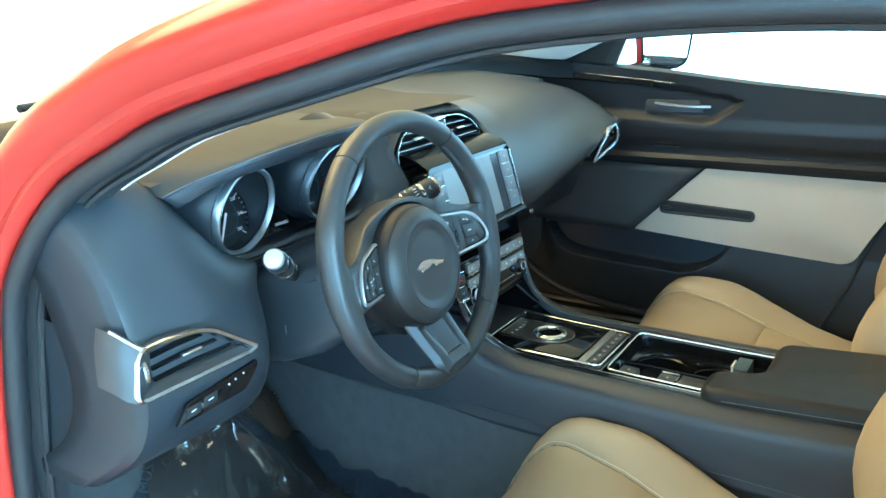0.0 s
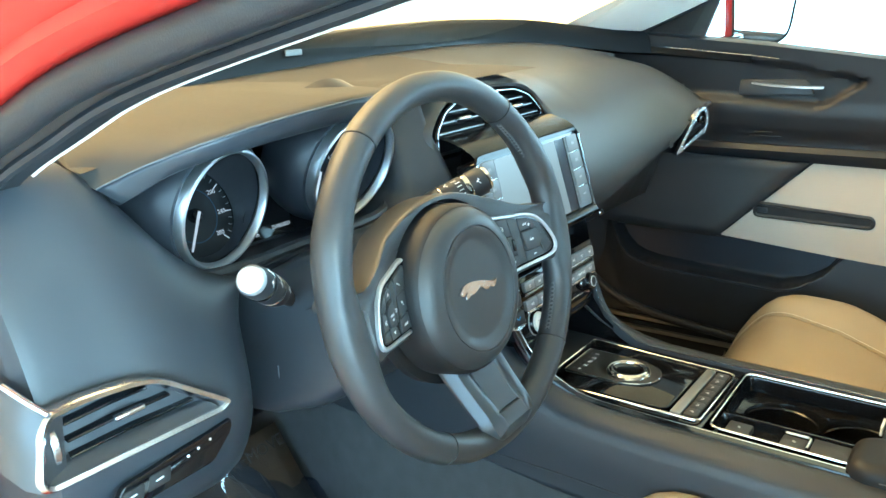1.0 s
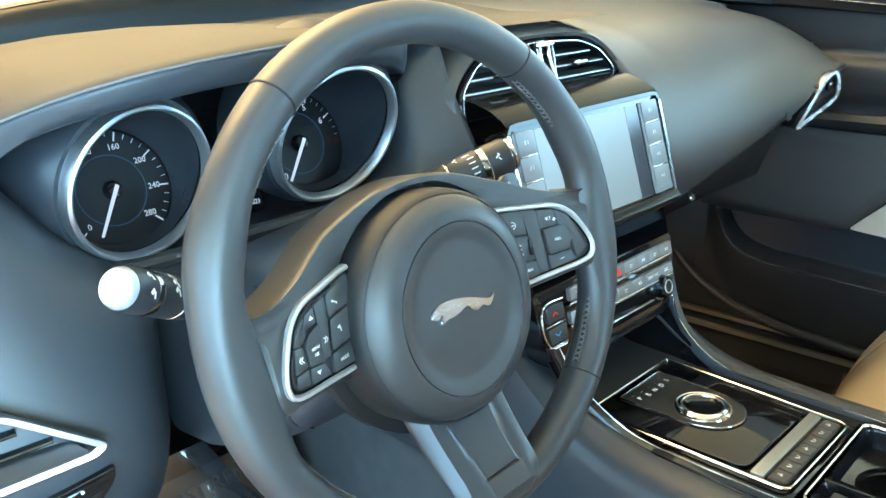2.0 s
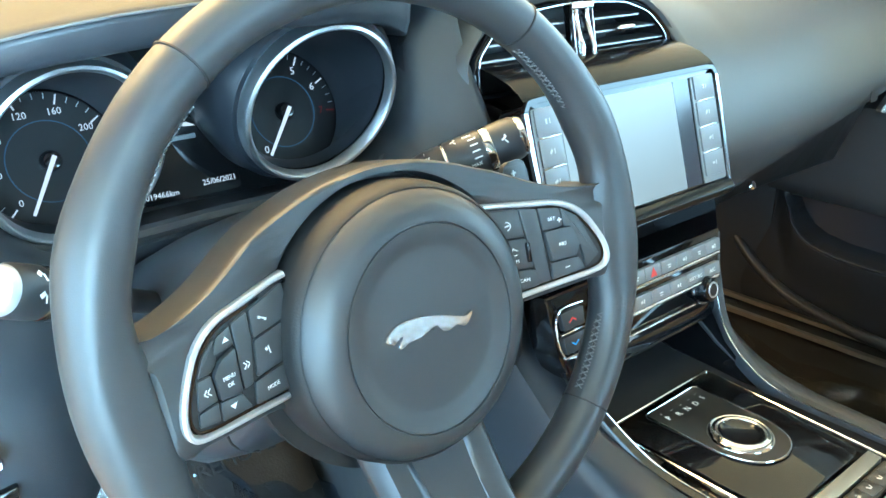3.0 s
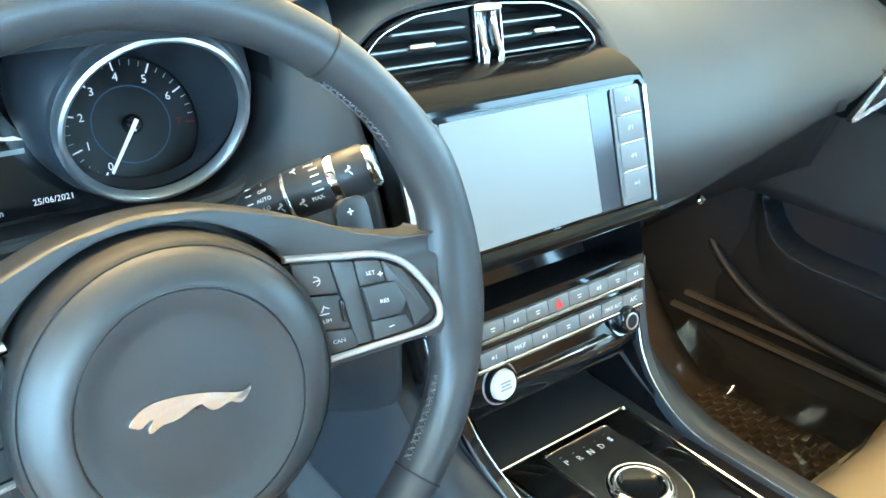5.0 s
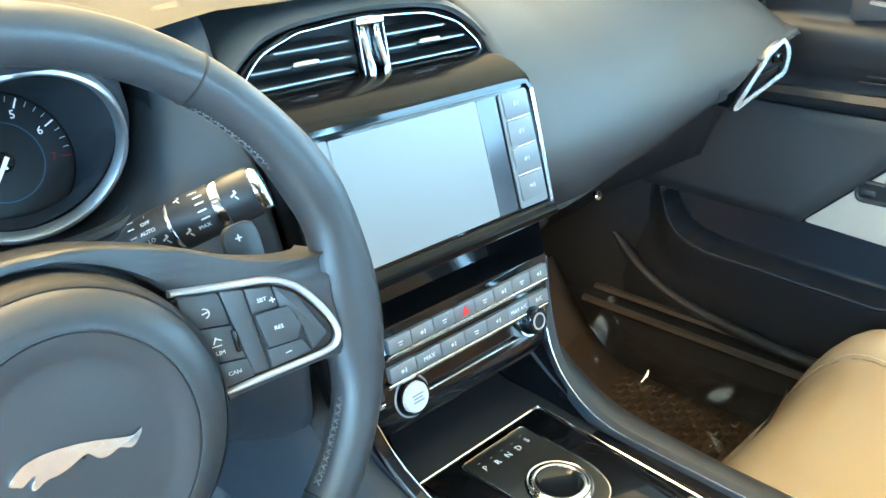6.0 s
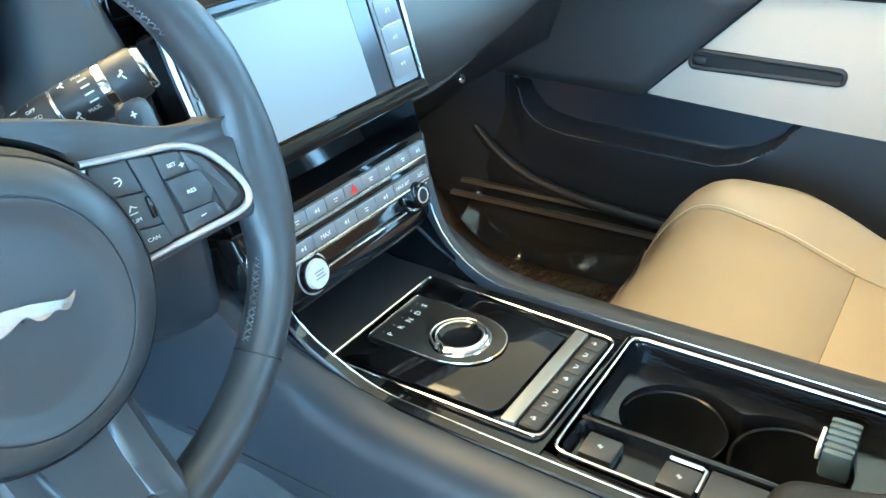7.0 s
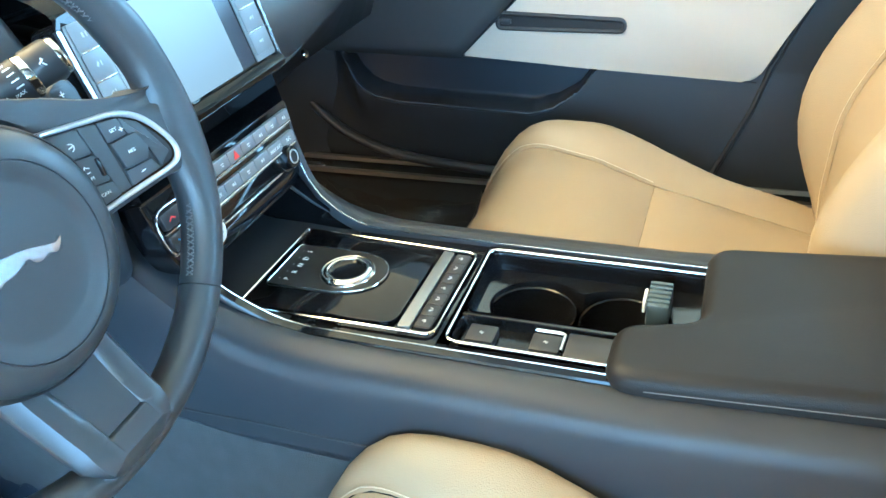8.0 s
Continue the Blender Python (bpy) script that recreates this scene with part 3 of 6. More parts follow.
# pull recess with soft frame
pull = rounded([(-0.205, 0.664), (-0.205, 0.683), (0.012, 0.690), (0.012, 0.664)], 0.009, 4)
pull = [(-y, z) for y, z in pull]
part("pull_surround", merge(*[tube([Vector((0.712, -a, b)) for a, b in pull], 0.0042, 8, (1, 0, 0), True)]), TRIM, door, "dark door pull recess")
part("pull_recess", prism(pull, -0.006, 0.0015, INS), DARK, door)
part("pull_switch", box((0.708, -0.003, 0.677), (0.006, 0.020, 0.010), 0.002), TRIM, door)
# map pocket below
rows = []
for j in range(141):
    y = 0.318 - 0.474 * j / 140
    lo, hi = lip_z(y) + 0.004, 0.604
    rows.append([(door_x(y, lo + (hi - lo) * k / 20) - 0.002, y, lo + (hi - lo) * k / 20) for k in range(21)])
part("map_pocket", sheet(rows), POCKET, door, "map pocket lining in the door, blue shade put into colour")
part("pocket_lip", tube([(door_x(y, lip_z(y) - 0.003) + 0.001, y, lip_z(y) - 0.002) for y in [0.310 - 0.0050 * k for k in range(84)]], 0.0034, 10), POCKET, door, "rounded lip of the map pocket")
part("kick_edge", tube(smooth_line([(0.712, 0.47, 0.640), (0.706, 0.430, 0.555), (0.699, 0.370, 0.485), (0.692, 0.295, 0.440), (0.687, 0.200, 0.416), (0.684, 0.050, 0.402), (0.684, -0.20, 0.392)], 6), 0.010, 10, (1, 0, 0)), DOORTRIM, door, "rolled lower edge of the door panel")
part("panel_line", tube([(door_x(y, z) - 0.0005, y, z) for y, z in ((-0.150, 0.586), (-0.158, 0.597), (-0.20, 0.598), (-0.30, 0.592), (-0.42, 0.584))], 0.0016, 6), DARK, door, "joint below the pale insert")
# Strip added to mark where the door panel gives way to the pillar.
part("rear_edge", tube([(door_x(y, z) - 0.001, y, z) for y, z in ((-0.366, 0.42), (-0.376, 0.444), (-0.419, 0.54), (-0.440, 0.608), (-0.489, 0.725), (-0.515, 0.785))], 0.0045, 8, (1, 0, 0)), RUBBER, door, "dark strip added where the door panel ends")
# front dark leather panel ahead of the insert
rows = []
for k in range(9):
    z = 0.608 + 0.172 * k / 8
    y0 = 0.086 - (z - 0.608) * 0.985
    rows.append([(door_x(y, z) - 0.006 - (0.003 if 0 < k < 8 else 0), y, z + 0.02 * max(0, y - 0.1)) for y in [y0 + (0.42 - y0) * i / 12 for i in range(13)]])
solid(part("front_panel", sheet(rows), DASH, door, "dark leatherette panel ahead of the insert"), 0.006)
part("waist_moulding", sweep([(0.699, 0.42 - 0.1 * k, 0.797 + 0.001 * k) for k in range(10)], [(-0.02, -0.010), (0.008, -0.008), (0.012, 0.0), (0.006, 0.010), (-0.02, 0.016)], (0, 0, 1)), DOORTRIM, door)
# opener
opener = part("opener_recess", prism(rounded([(-0.055, -0.016), (0.085, -0.012), (0.070, 0.018), (-0.055, 0.015)], 0.008, 3), 0.0, 0.004, axes((0.692, 0.0, 0.922), (0, -1, 0), (0.1, 0, 1)), 0.002), TRIM, door)
part("opener_lever", sweep(smooth_line([(0.688, 0.030, 0.931), (0.682, 0.0, 0.9285), (0.681, -0.05, 0.9265), (0.688, -0.098, 0.926)], 6), [(-0.005, -0.0022), (0.005, -0.0022), (0.005, 0.0015), (-0.005, 0.0022)]), SILVERLINE, opener, "chrome door opener lever")
for dy, dz, w in ((0.0, 0.0, 0.060), (0.004, 0.008, 0.034)):
    part("waist_slot", box((0.692, dy, 0.829 + dz), (0.004, w, 0.0016), 0.0006), TRIM, door)
part("gloss_strip", sheet([[(0.6655, y, sill_z(y) - 0.022 - d) for y in (0.36, 0.30, 0.22, 0.14, 0.08, 0.03)] for d in (0.0, 0.012)] + [[(0.672, y, sill_z(y) - 0.036 - 0.02 * max(0, y - 0.05)) for y in (0.36, 0.30, 0.22, 0.14, 0.08, 0.03)]]), GLOSS, door, "piano black strip that runs on from the dashboard")
part("strip_line", tube([(0.667, y, sill_z(y) - 0.021) for y in (0.20, 0.14, 0.08, 0.03, -0.02)], 0.0009, 6), SATIN, door)
part("window_corner", prism([(0.262, 1.022), (0.164, 1.012), (0.122, 1.086), (0.140, 1.092)], -0.004, 0.004, axes((0.69, 0, 0), (0, 1, 0), (0, 0, 1))), DARK, door, "black quarter panel in the window corner")
part("quarter_strip", prism([(0.164, 1.012), (0.132, 1.012), (0.104, 1.086), (0.122, 1.090)], -0.005, 0.006, axes((0.69, 0, 0), (0, 1, 0), (0, 0, 1))), TRIM, door, "grey upright strip of the window frame")
wg = part("window_pane", sheet([[(0.715 - 0.11 * t, 0.30 - 0.88 * k - 0.30 * t * (1 - k), 0.95 + 0.29 * t) for k in (0, 0.33, 0.66, 1)] for t in (0, 0.5, 1)]), GLASS, door)
wg.visible_shadow = False

# ---- dashboard ----
dash = thing("dashboard", (0, 0.30, 0.62), "charcoal leatherette dashboard with piano black and silver trim", "dashboard")


def hoop_y(x):
    return 0.52 - 0.28 * abs(x / 0.66) ** 3.2


def foot_z(x):
    """Height at which the dashboard meets the windscreen band."""
    return along([(-0.66, 0.972), (-0.40, 0.998), (0.0, 1.010), (0.17, 1.016), (0.35, 1.021), (0.50, 1.017), (0.66, 0.985)], x)


def face_y(x):
    """How far the passenger fascia stands ahead of the wheel, by x."""
    t = max(0, min(1, (x - 0.15) / 0.47))
    return 0.118 - 0.010 * t - 0.026 * t ** 4


# black band below the windscreen
band = []
for i in range(41):
    x = -0.665 + 1.33 * i / 40
    h, e = hoop_y(x), 0.986 - (foot_z(x - 0.02) + foot_z(x + 0.02)) / 2
    band.append([(x, h - 0.004, 0.985 - e), (x, h - 0.001, 1.010 - e), (x, h + 0.004, 1.022 - e), (x, h + 0.014, 1.028 - e), (x, h + 0.045, 1.026 - e)])
part("screen_band", sheet(band), BAND, dash, "curved piano black band below the windscreen")
part("band_top", sheet([[(p[3][0], p[3][1] + 0.001, p[3][2] + 0.001), (p[4][0], p[4][1], p[4][2] + 0.004), (p[4][0], p[4][1] + 0.04, p[4][2] - 0.006)] for p in band]), DASH, dash)
bd = axes((-0.055, hoop_y(-0.055) - 0.005, 1.031), (1, 0, 0), (0, 0.1, 1))
part("band_badge", prism(rounded([(-0.017, -0.0045), (0.017, -0.0045), (0.017, 0.0045), (-0.017, 0.0045)], 0.002, 2), 0, 0.002, bd), SILVER, dash, "small plain silver plate on the band")

def hem_z(x):
    """Lower edge of the passenger fascia: it rises towards the side vent."""
    return along([(0.15, 0.747), (0.28, 0.747), (0.36, 0.765), (0.44, 0.790), (0.508, 0.814), (0.56, 0.872), (0.60, 0.905), (0.64, 0.93)], x)


# passenger fascia and top
rows = []
for i in range(33):
    x = 0.138 + 0.476 * i / 32
    h, f = hoop_y(x), face_y(x)
    w = max(0, min(1, (0.24 - x) / 0.10))
    up = 0.012 * w
    b = (foot_z(x - 0.02) + foot_z(x + 0.02)) / 2
    sec = [(h, b), (h * 0.7 + (f + 0.17) * 0.3, b * 0.65 + 0.345), (f + 0.20, 0.985 + up), (f + 0.140, 0.973 + up), (f + 0.096, 0.953 + up), (f + 0.060, 0.926 + up * 0.6), (f + 0.030, 0.892), (f + 0.009, 0.855),
           (f, 0.825), (f + 0.010, 0.795), (f + 0.030, 0.768), (f + 0.050, 0.752), (f + 0.062, 0.747), (f + 0.072, 0.750), (f + 0.16, 0.750)]
    dz = -0.012 * max(0, (x - 0.5) / 0.17) ** 2
    lift = hem_z(x) - 0.747
    rows.append(smooth_line([(x, y, z + dz * (1 if z > 0.8 else 0) + lift * max(0, 1 - (z - 0.747) / 0.24) ** 2) for y, z in sec], 2))
solid(part("passenger_fascia", sheet(rows), DASH, dash, "smooth charcoal leatherette passenger fascia"), 0.004)
rows = []
for i in range(14):
    x = 0.150 + 0.50 * i / 13
    f = face_y(x)
    h = hem_z(x) - 0.747
    rows.append([(x, f + 0.070, 0.746 + h), (x, f + 0.066, 0.735 + h), (x, f + 0.085, 0.722 + h * 0.7), (x, f + 0.14, 0.70), (x, f + 0.30, 0.60), (x, f + 0.5, 0.45)])
solid(part("lower_fascia", sheet(rows), TRIM, dash), 0.004)
part("glovebox_lock", lathe([(0, 0.004), (0.004, 0.004), (0.006, 0.002), (0.0065, 0)], 16, axes((0.307, 0.166, 0.742), (1, 0, 0), (0, 0.5, 0.8))), CHROME, dash)
part("airbag_mark", prism(rounded([(-0.012, -0.007), (0.012, -0.007), (0.012, 0.007), (-0.012, 0.007)], 0.005, 3), 0, 0.0006, axes((0.470, face_y(0.47) + 0.0005, 0.840), (1, 0.06, 0), (0, 0.05, 1))), TRIM, dash)

# middle and driver's top
rows = []
for i in range(33):
    x = -0.596 + 0.736 * i / 32
    h = hoop_y(x)
    k = max(0, min(1, (x + 0.22) / 0.08))
    s = max(0, min(1, (-0.52 - x) / 0.14))
    zt = 1.002 * k + 0.985 * (1 - k) - 0.02 * s
    b = (foot_z(x - 0.02) + foot_z(x + 0.02)) / 2
    sec = [(h, b), (h - 0.06, b * 0.85 + 0.149), (0.36 if h > 0.40 else h * 0.85, b * 0.3 + 0.697), (0.30 if h > 0.36 else h * 0.75, zt), (0.24, zt), (0.20 + 0.02 * (1 - k), zt - 0.002)]
    sec = [(min(y, h), z) for y, z in sec]
    rows.append([(x, y, z) for y, z in sec])
part("dash_top", sheet(rows), DASHTOP, dash, "charcoal leatherette dashboard top")


def brow_y(x):
    """How far the hood's edge stands ahead of the wheel."""
    return along([(-0.59, 0.214), (-0.58, 0.205), (-0.57, 0.190), (-0.56, 0.176), (-0.54, 0.157), (-0.52, 0.143), (-0.49, 0.130), (-0.45, 0.122), (-0.40, 0.120), (-0.34, 0.124), (-0.29, 0.138), (-0.25, 0.158), (-0.22, 0.180), (-0.203, 0.195)], x)


def low_z(x):
    """Lower edge of the instrument hood."""
    return along([(-0.575, 0.938), (-0.57, 0.943), (-0.56, 0.957), (-0.54, 0.969), (-0.52, 0.9755), (-0.49, 0.981), (-0.45, 0.986), (-0.40, 0.989), (-0.36, 0.990), (-0.30, 0.988), (-0.25, 0.982), (-0.22, 0.974), (-0.203, 0.964)], x)


def crest_z(x):
    """Upper edge of the band that faces the driver."""
    return along([(-0.59, 0.956), (-0.58, 0.964), (-0.57, 0.972), (-0.56, 0.978), (-0.54, 0.987), (-0.52, 0.994), (-0.49, 1.001), (-0.45, 1.0065), (-0.40, 1.010), (-0.36, 1.0115), (-0.30, 1.010), (-0.25, 1.006), (-0.22, 1.001), (-0.203, 0.996)], x)


def dome_z(x):
    return along([(-0.60, 0.992), (-0.53, 1.012), (-0.448, 1.020), (-0.376, 1.022), (-0.294, 1.020), (-0.20, 1.012)], x)


def eased(table_of, x, h=0.012):
    """A table read through a short running mean."""
    return (table_of(x - h) + 2 * table_of(x) + table_of(x + h)) / 4


face, top = [], []
for i in range(65):
    k = i / 64
    lo, hi, xt = -0.574 + 0.371 * k, -0.590 + 0.387 * k, -0.600 + 0.397 * k
    zl, zc, zp = eased(low_z, lo), eased(crest_z, hi), dome_z(xt) - 0.006
    yl, yc = eased(brow_y, lo) + 0.006, eased(brow_y, hi)
    face.append([(lo, yl + 0.085, zl - 0.002), (lo, yl + 0.03, zl - 0.001), (lo, yl + 0.0035, zl), (lo, yl, zl + 0.002), (lo * 0.6 + hi * 0.4, yl * 0.6 + yc * 0.4 - 0.002, zl * 0.6 + zc * 0.4), (hi * 0.8 + lo * 0.2, yl * 0.2 + yc * 0.8 - 0.001, zl * 0.2 + zc * 0.8), (hi, yc, zc)])
    top.append(smooth_line([(hi, yc, zc), (hi * 0.8 + xt * 0.2, yc + 0.012, zc + 0.0035), (xt, (yc + 0.30) / 2, zc * 0.45 + zp * 0.55 + 0.002), (xt, 0.31, zc * 0.10 + zp * 0.90), (xt, 0.36, zp), (xt, 0.41, zp - 0.005), (xt, 0.46, 0.990)], 3))
ends = []
for dx, dy, dz in ((0.022, 0.006, 0.046), (0.019, 0.004, 0.024), (0.013, 0.002, 0.009), (0.006, 0.0, 0.002)):
    ends.append([Vector((p[0] - dx * ease((p[1] - 0.2165) / 0.035), p[1] + dy, p[2] - dz * ease((p[1] - 0.2165) / 0.035))) for p in top[0]])
top = ends + top
solid(part("hood_band", sheet(face), SOFT, dash, "smooth band along the edge of the instrument hood"), 0.003)
part("cluster_hood", sheet(top), DASHTOP, dash, "leatherette hood over the instruments")
part("hood_seam", tube([(p[-1][0], p[-1][1] - 0.0006, p[-1][2] + 0.0004) for p in face], 0.0009, 6), THREAD, dash)
part("hood_end", sheet([[(-0.203, y, z) for y, z in ((0.199, 0.966), (0.195, 0.996), (0.207, 0.9995), (0.25, 1.003), (0.31, 1.005), (0.40, 0.998))], [(-0.196, y, z) for y, z in ((0.212, 0.960), (0.208, 0.988), (0.218, 0.996), (0.255, 1.002), (0.31, 1.004), (0.40, 0.988))], [(-0.188, y, z) for y, z in ((0.236, 0.950), (0.232, 0.970), (0.240, 0.985), (0.265, 0.992), (0.31, 0.994), (0.40, 0.975))]]), DASHTOP, dash)

# driver's lower fascia, by sections in x
def curl(dy, top):
    """The rounded left end of the fascia, shifted ahead by dy."""
    return [(0.33 + 0.3 * dy, top), (0.275 + 0.6 * dy, top - 0.008), (0.222 + dy, top - 0.032), (0.184 + dy, 0.892), (0.160 + dy, 0.83), (0.142 + dy, 0.77), (0.146 + dy, 0.72), (0.18 + dy, 0.665), (0.27 + dy, 0.60)]


S = [
    (-0.706, curl(0.13, 0.930)),
    (-0.7045, curl(0.055, 0.955)),
    (-0.701, curl(0.024, 0.965)),
    (-0.694, curl(0.008, 0.975)),
    (-0.672, curl(0.001, 0.988)),
    (-0.645, curl(0.0, 0.999)),
    (-0.606, [(0.31, 1.004), (0.258, 0.999), (0.214, 0.977), (0.178, 0.905), (0.149, 0.835), (0.131, 0.77), (0.136, 0.72), (0.17, 0.665), (0.26, 0.61)]),
    (-0.580, [(0.29, 0.960), (0.235, 0.958), (0.208, 0.945), (0.171, 0.890), (0.143, 0.828), (0.127, 0.772), (0.132, 0.72), (0.165, 0.668), (0.25, 0.615)]),
    (-0.556, [(0.29, 0.934), (0.225, 0.931), (0.198, 0.912), (0.165, 0.870), (0.138, 0.82), (0.122, 0.772), (0.128, 0.72), (0.16, 0.668), (0.25, 0.62)]),
    (-0.53, [(0.28, 0.880), (0.235, 0.884), (0.202, 0.880), (0.166, 0.858), (0.138, 0.815), (0.120, 0.770), (0.126, 0.72), (0.16, 0.668), (0.25, 0.62)]),
    (-0.492, [(0.27, 0.850), (0.235, 0.854), (0.200, 0.855), (0.168, 0.848), (0.146, 0.812), (0.136, 0.768), (0.140, 0.72), (0.17, 0.672), (0.25, 0.625)]),
    (-0.482, [(0.27, 0.848), (0.235, 0.852), (0.200, 0.854), (0.172, 0.848), (0.158, 0.812), (0.152, 0.768), (0.154, 0.72), (0.18, 0.682), (0.25, 0.640)]),
    (-0.476, [(0.27, 0.847), (0.235, 0.851), (0.202, 0.853), (0.186, 0.847), (0.215, 0.812), (0.230, 0.768), (0.232, 0.73), (0.25, 0.70), (0.30, 0.670)]),
    (-0.467, [(0.27, 0.846), (0.235, 0.850), (0.202, 0.852), (0.190, 0.846), (0.230, 0.81), (0.245, 0.768), (0.246, 0.74), (0.26, 0.71), (0.32, 0.680)]),
    (-0.262, [(0.27, 0.848), (0.235, 0.852), (0.202, 0.855), (0.190, 0.848), (0.230, 0.81), (0.245, 0.768), (0.246, 0.74), (0.26, 0.71), (0.32, 0.680)]),
    (-0.246, [(0.27, 0.850), (0.235, 0.854), (0.200, 0.858), (0.172, 0.850), (0.152, 0.81), (0.142, 0.768), (0.145, 0.72), (0.175, 0.672), (0.25, 0.63)]),
    (-0.205, [(0.26, 0.880), (0.235, 0.884), (0.205, 0.880), (0.172, 0.858), (0.145, 0.815), (0.130, 0.770), (0.135, 0.72), (0.165, 0.668), (0.25, 0.62)]),
    (-0.185, [(0.25, 0.965), (0.228, 0.950), (0.205, 0.915), (0.178, 0.868), (0.150, 0.82), (0.132, 0.772), (0.135, 0.72), (0.165, 0.668), (0.25, 0.62)]),
    (-0.160, [(0.26, 1.000), (0.228, 0.985), (0.205, 0.945), (0.172, 0.890), (0.150, 0.83), (0.130, 0.772), (0.130, 0.72), (0.15, 0.668), (0.22, 0.62)]),
    (-0.142, [(0.25, 1.004), (0.216, 0.992), (0.196, 0.945), (0.162, 0.890), (0.138, 0.83), (0.122, 0.772), (0.120, 0.72), (0.13, 0.668), (0.20, 0.62)]),
]
S = [(x, [(x, y, z) for y, z in r]) for x, r in S]
rows = []
for x in sorted([-0.706 + 0.564 * ((i / 130) ** 1.5 * 0.35 + i / 130 * 0.65) for i in range(131)] + [-0.7052, -0.7040, -0.7025, -0.7015, -0.7000, -0.698, -0.696]):
    rows.append(smooth_line([tuple(p) for p in lerp_table(S, x)], 3))
for sweep_no in range(60):
    rows = [r if i in (0, len(rows) - 1) or not -0.685 < r[0].x < -0.483 else [(a + 2 * b + c) / 4 for a, b, c in zip(rows[i - 1], r, rows[i + 1])] for i, r in enumerate(rows)]
solid(part("driver_fascia", sheet(rows), SOFT, dash, "charcoal soft-touch fascia round the steering column"), 0.004)
part("knee_panel", sheet([[(x, 0.20, 0.690), (x, 0.26, 0.662), (x, 0.385, 0.628), (x, 0.5, 0.605)] for x in (-0.66, -0.5, -0.4, -0.3, -0.15)]), TRIM, dash)

for side, x in (("driver", -0.42), ("passenger", 0.42)):
    fl = thing("footwell_lamp", (x, 0.385, 0.612), "small warm courtesy lamp under the dashboard, unseen and assumed", "lamp", "footwell lamps")
    part("casing", box((x, 0.385, 0.612), (0.09, 0.05, 0.018), 0.004), TRIM, fl)
    part("lens", box((x, 0.385, 0.6015), (0.072, 0.032, 0.004), 0.001), LAMPGLOW, fl, "warm lit lens")

# ---- instruments ----
cluster = thing("instrument_cluster", (-0.376, 0.26, 0.86), "black instrument cluster with two chrome-ringed dials", "instruments")
TILT = (0, 0.30, 0.954)
CL = axes((-0.376, 0.268, 0.905), (1, 0, 0), TILT)
part("back_panel", prism(rounded([(-0.175, -0.058), (0.19, -0.058), (0.19, 0.07), (-0.175, 0.07)], 0.03, 5), -0.004, 0.0, CL), DIAL, cluster)
part("shroud", sheet([[Vector((-0.376 + x * a, y, 0.912 + z * a)) for x, z in [(-0.17, -0.058), (-0.10, -0.062), (0, -0.060), (0.10, -0.062), (0.185, -0.056), (0.190, 0.0), (0.185, 0.055), (0.10, 0.068), (0, 0.066), (-0.10, 0.055), (-0.165, 0.025), (-0.172, -0.02), (-0.17, -0.058)]] for y, a in ((0.222, 1.0), (0.25, 0.985), (0.285, 0.96))]), DIALRING, cluster)
for left in (True, False):
    fm = axes((-0.472, 0.245, 0.904) if left else (-0.287, 0.258, 0.908), (1, 0, 0), TILT) @ Matrix.Scale(0.78 if left else 0.81, 4)
    rm = axes((-0.4655, 0.200, 0.914) if left else (-0.2865, 0.194, 0.9225), (0.989, 0.145, 0) if left else (1, 0, 0), (0, -0.22, 0.975) if left else (0, -0.345, 0.938)) @ Matrix.Scale(1.01 if left else 1.09, 4)
    turn = [i * math.tau / 56 for i in range(57)]

    def hoop(m, r, z):
        return [m @ Vector((r * math.cos(a), r * math.sin(a), z)) for a in turn]

    d = part("dial", lathe([(0, 0.001), (0.060, 0.001), (0.0605, -0.002)], 48, fm), DIAL, cluster, "black dial face with white figures")
    part("dial_tube", sheet([hoop(rm, 0.0562, -0.0100), hoop(rm, 0.0550, -0.020), hoop(fm, 0.068, 0.012), hoop(fm, 0.062, 0.0)]), DIALRING, cluster)
    part("outer_tube", sheet([hoop(rm, 0.0610, -0.0085), hoop(rm, 0.0645, -0.0095), hoop(rm, 0.0695, -0.017), hoop(rm, 0.0745, -0.034), hoop(rm, 0.075, -0.06)]), DIALRING, cluster, "smooth dark tube round the dial")
    part("chrome_ring", lathe([(0.0548, -0.006), (0.0556, -0.001), (0.0567, 0.0014), (0.0582, 0.0020), (0.0602, 0.0008), (0.0616, -0.0040), (0.0616, -0.013)], 72, rm, True), DIALCHROME, cluster, "satin chrome dial ring")
    part("blue_arc", lathe([(0.0345, 0.0014), (0.0345, 0.0018), (0.0355, 0.0018), (0.0355, 0.0014)], 48, fm, True), LITBLUE, d)
    part("needle_hub", lathe([(0, 0.012), (0.007, 0.011), (0.009, 0.007), (0.009, 0.001)], 24, fm), GLOSS, cluster)
    part("needle", prism([(-0.004, -0.0019), (0.050, -0.0012), (0.050, 0.0012), (-0.004, 0.0019)], 0.0125, 0.0138, fm @ pose(0, 0, 0, 0, 0, -121 if left else -126)), NEEDLE, cluster, "white needle at rest on zero")
    figures = ["0", "40", "80", "120", "160", "200", "240", "280"] if left else ["0", "1", "2", "3", "4", "5", "6", "7"]
    for i, txt in enumerate(figures):
        a = math.radians((-135 - 38.3 * i) if left else (-128 - 34 * i))
        last = not left and i == 7
        part("tick", box((0.054, 0, 0.0014), (0.009, 0.0013, 0.0005), m=fm @ pose(0, 0, 0, 0, 0, math.degrees(a))), LITRED if last else LIT, d)
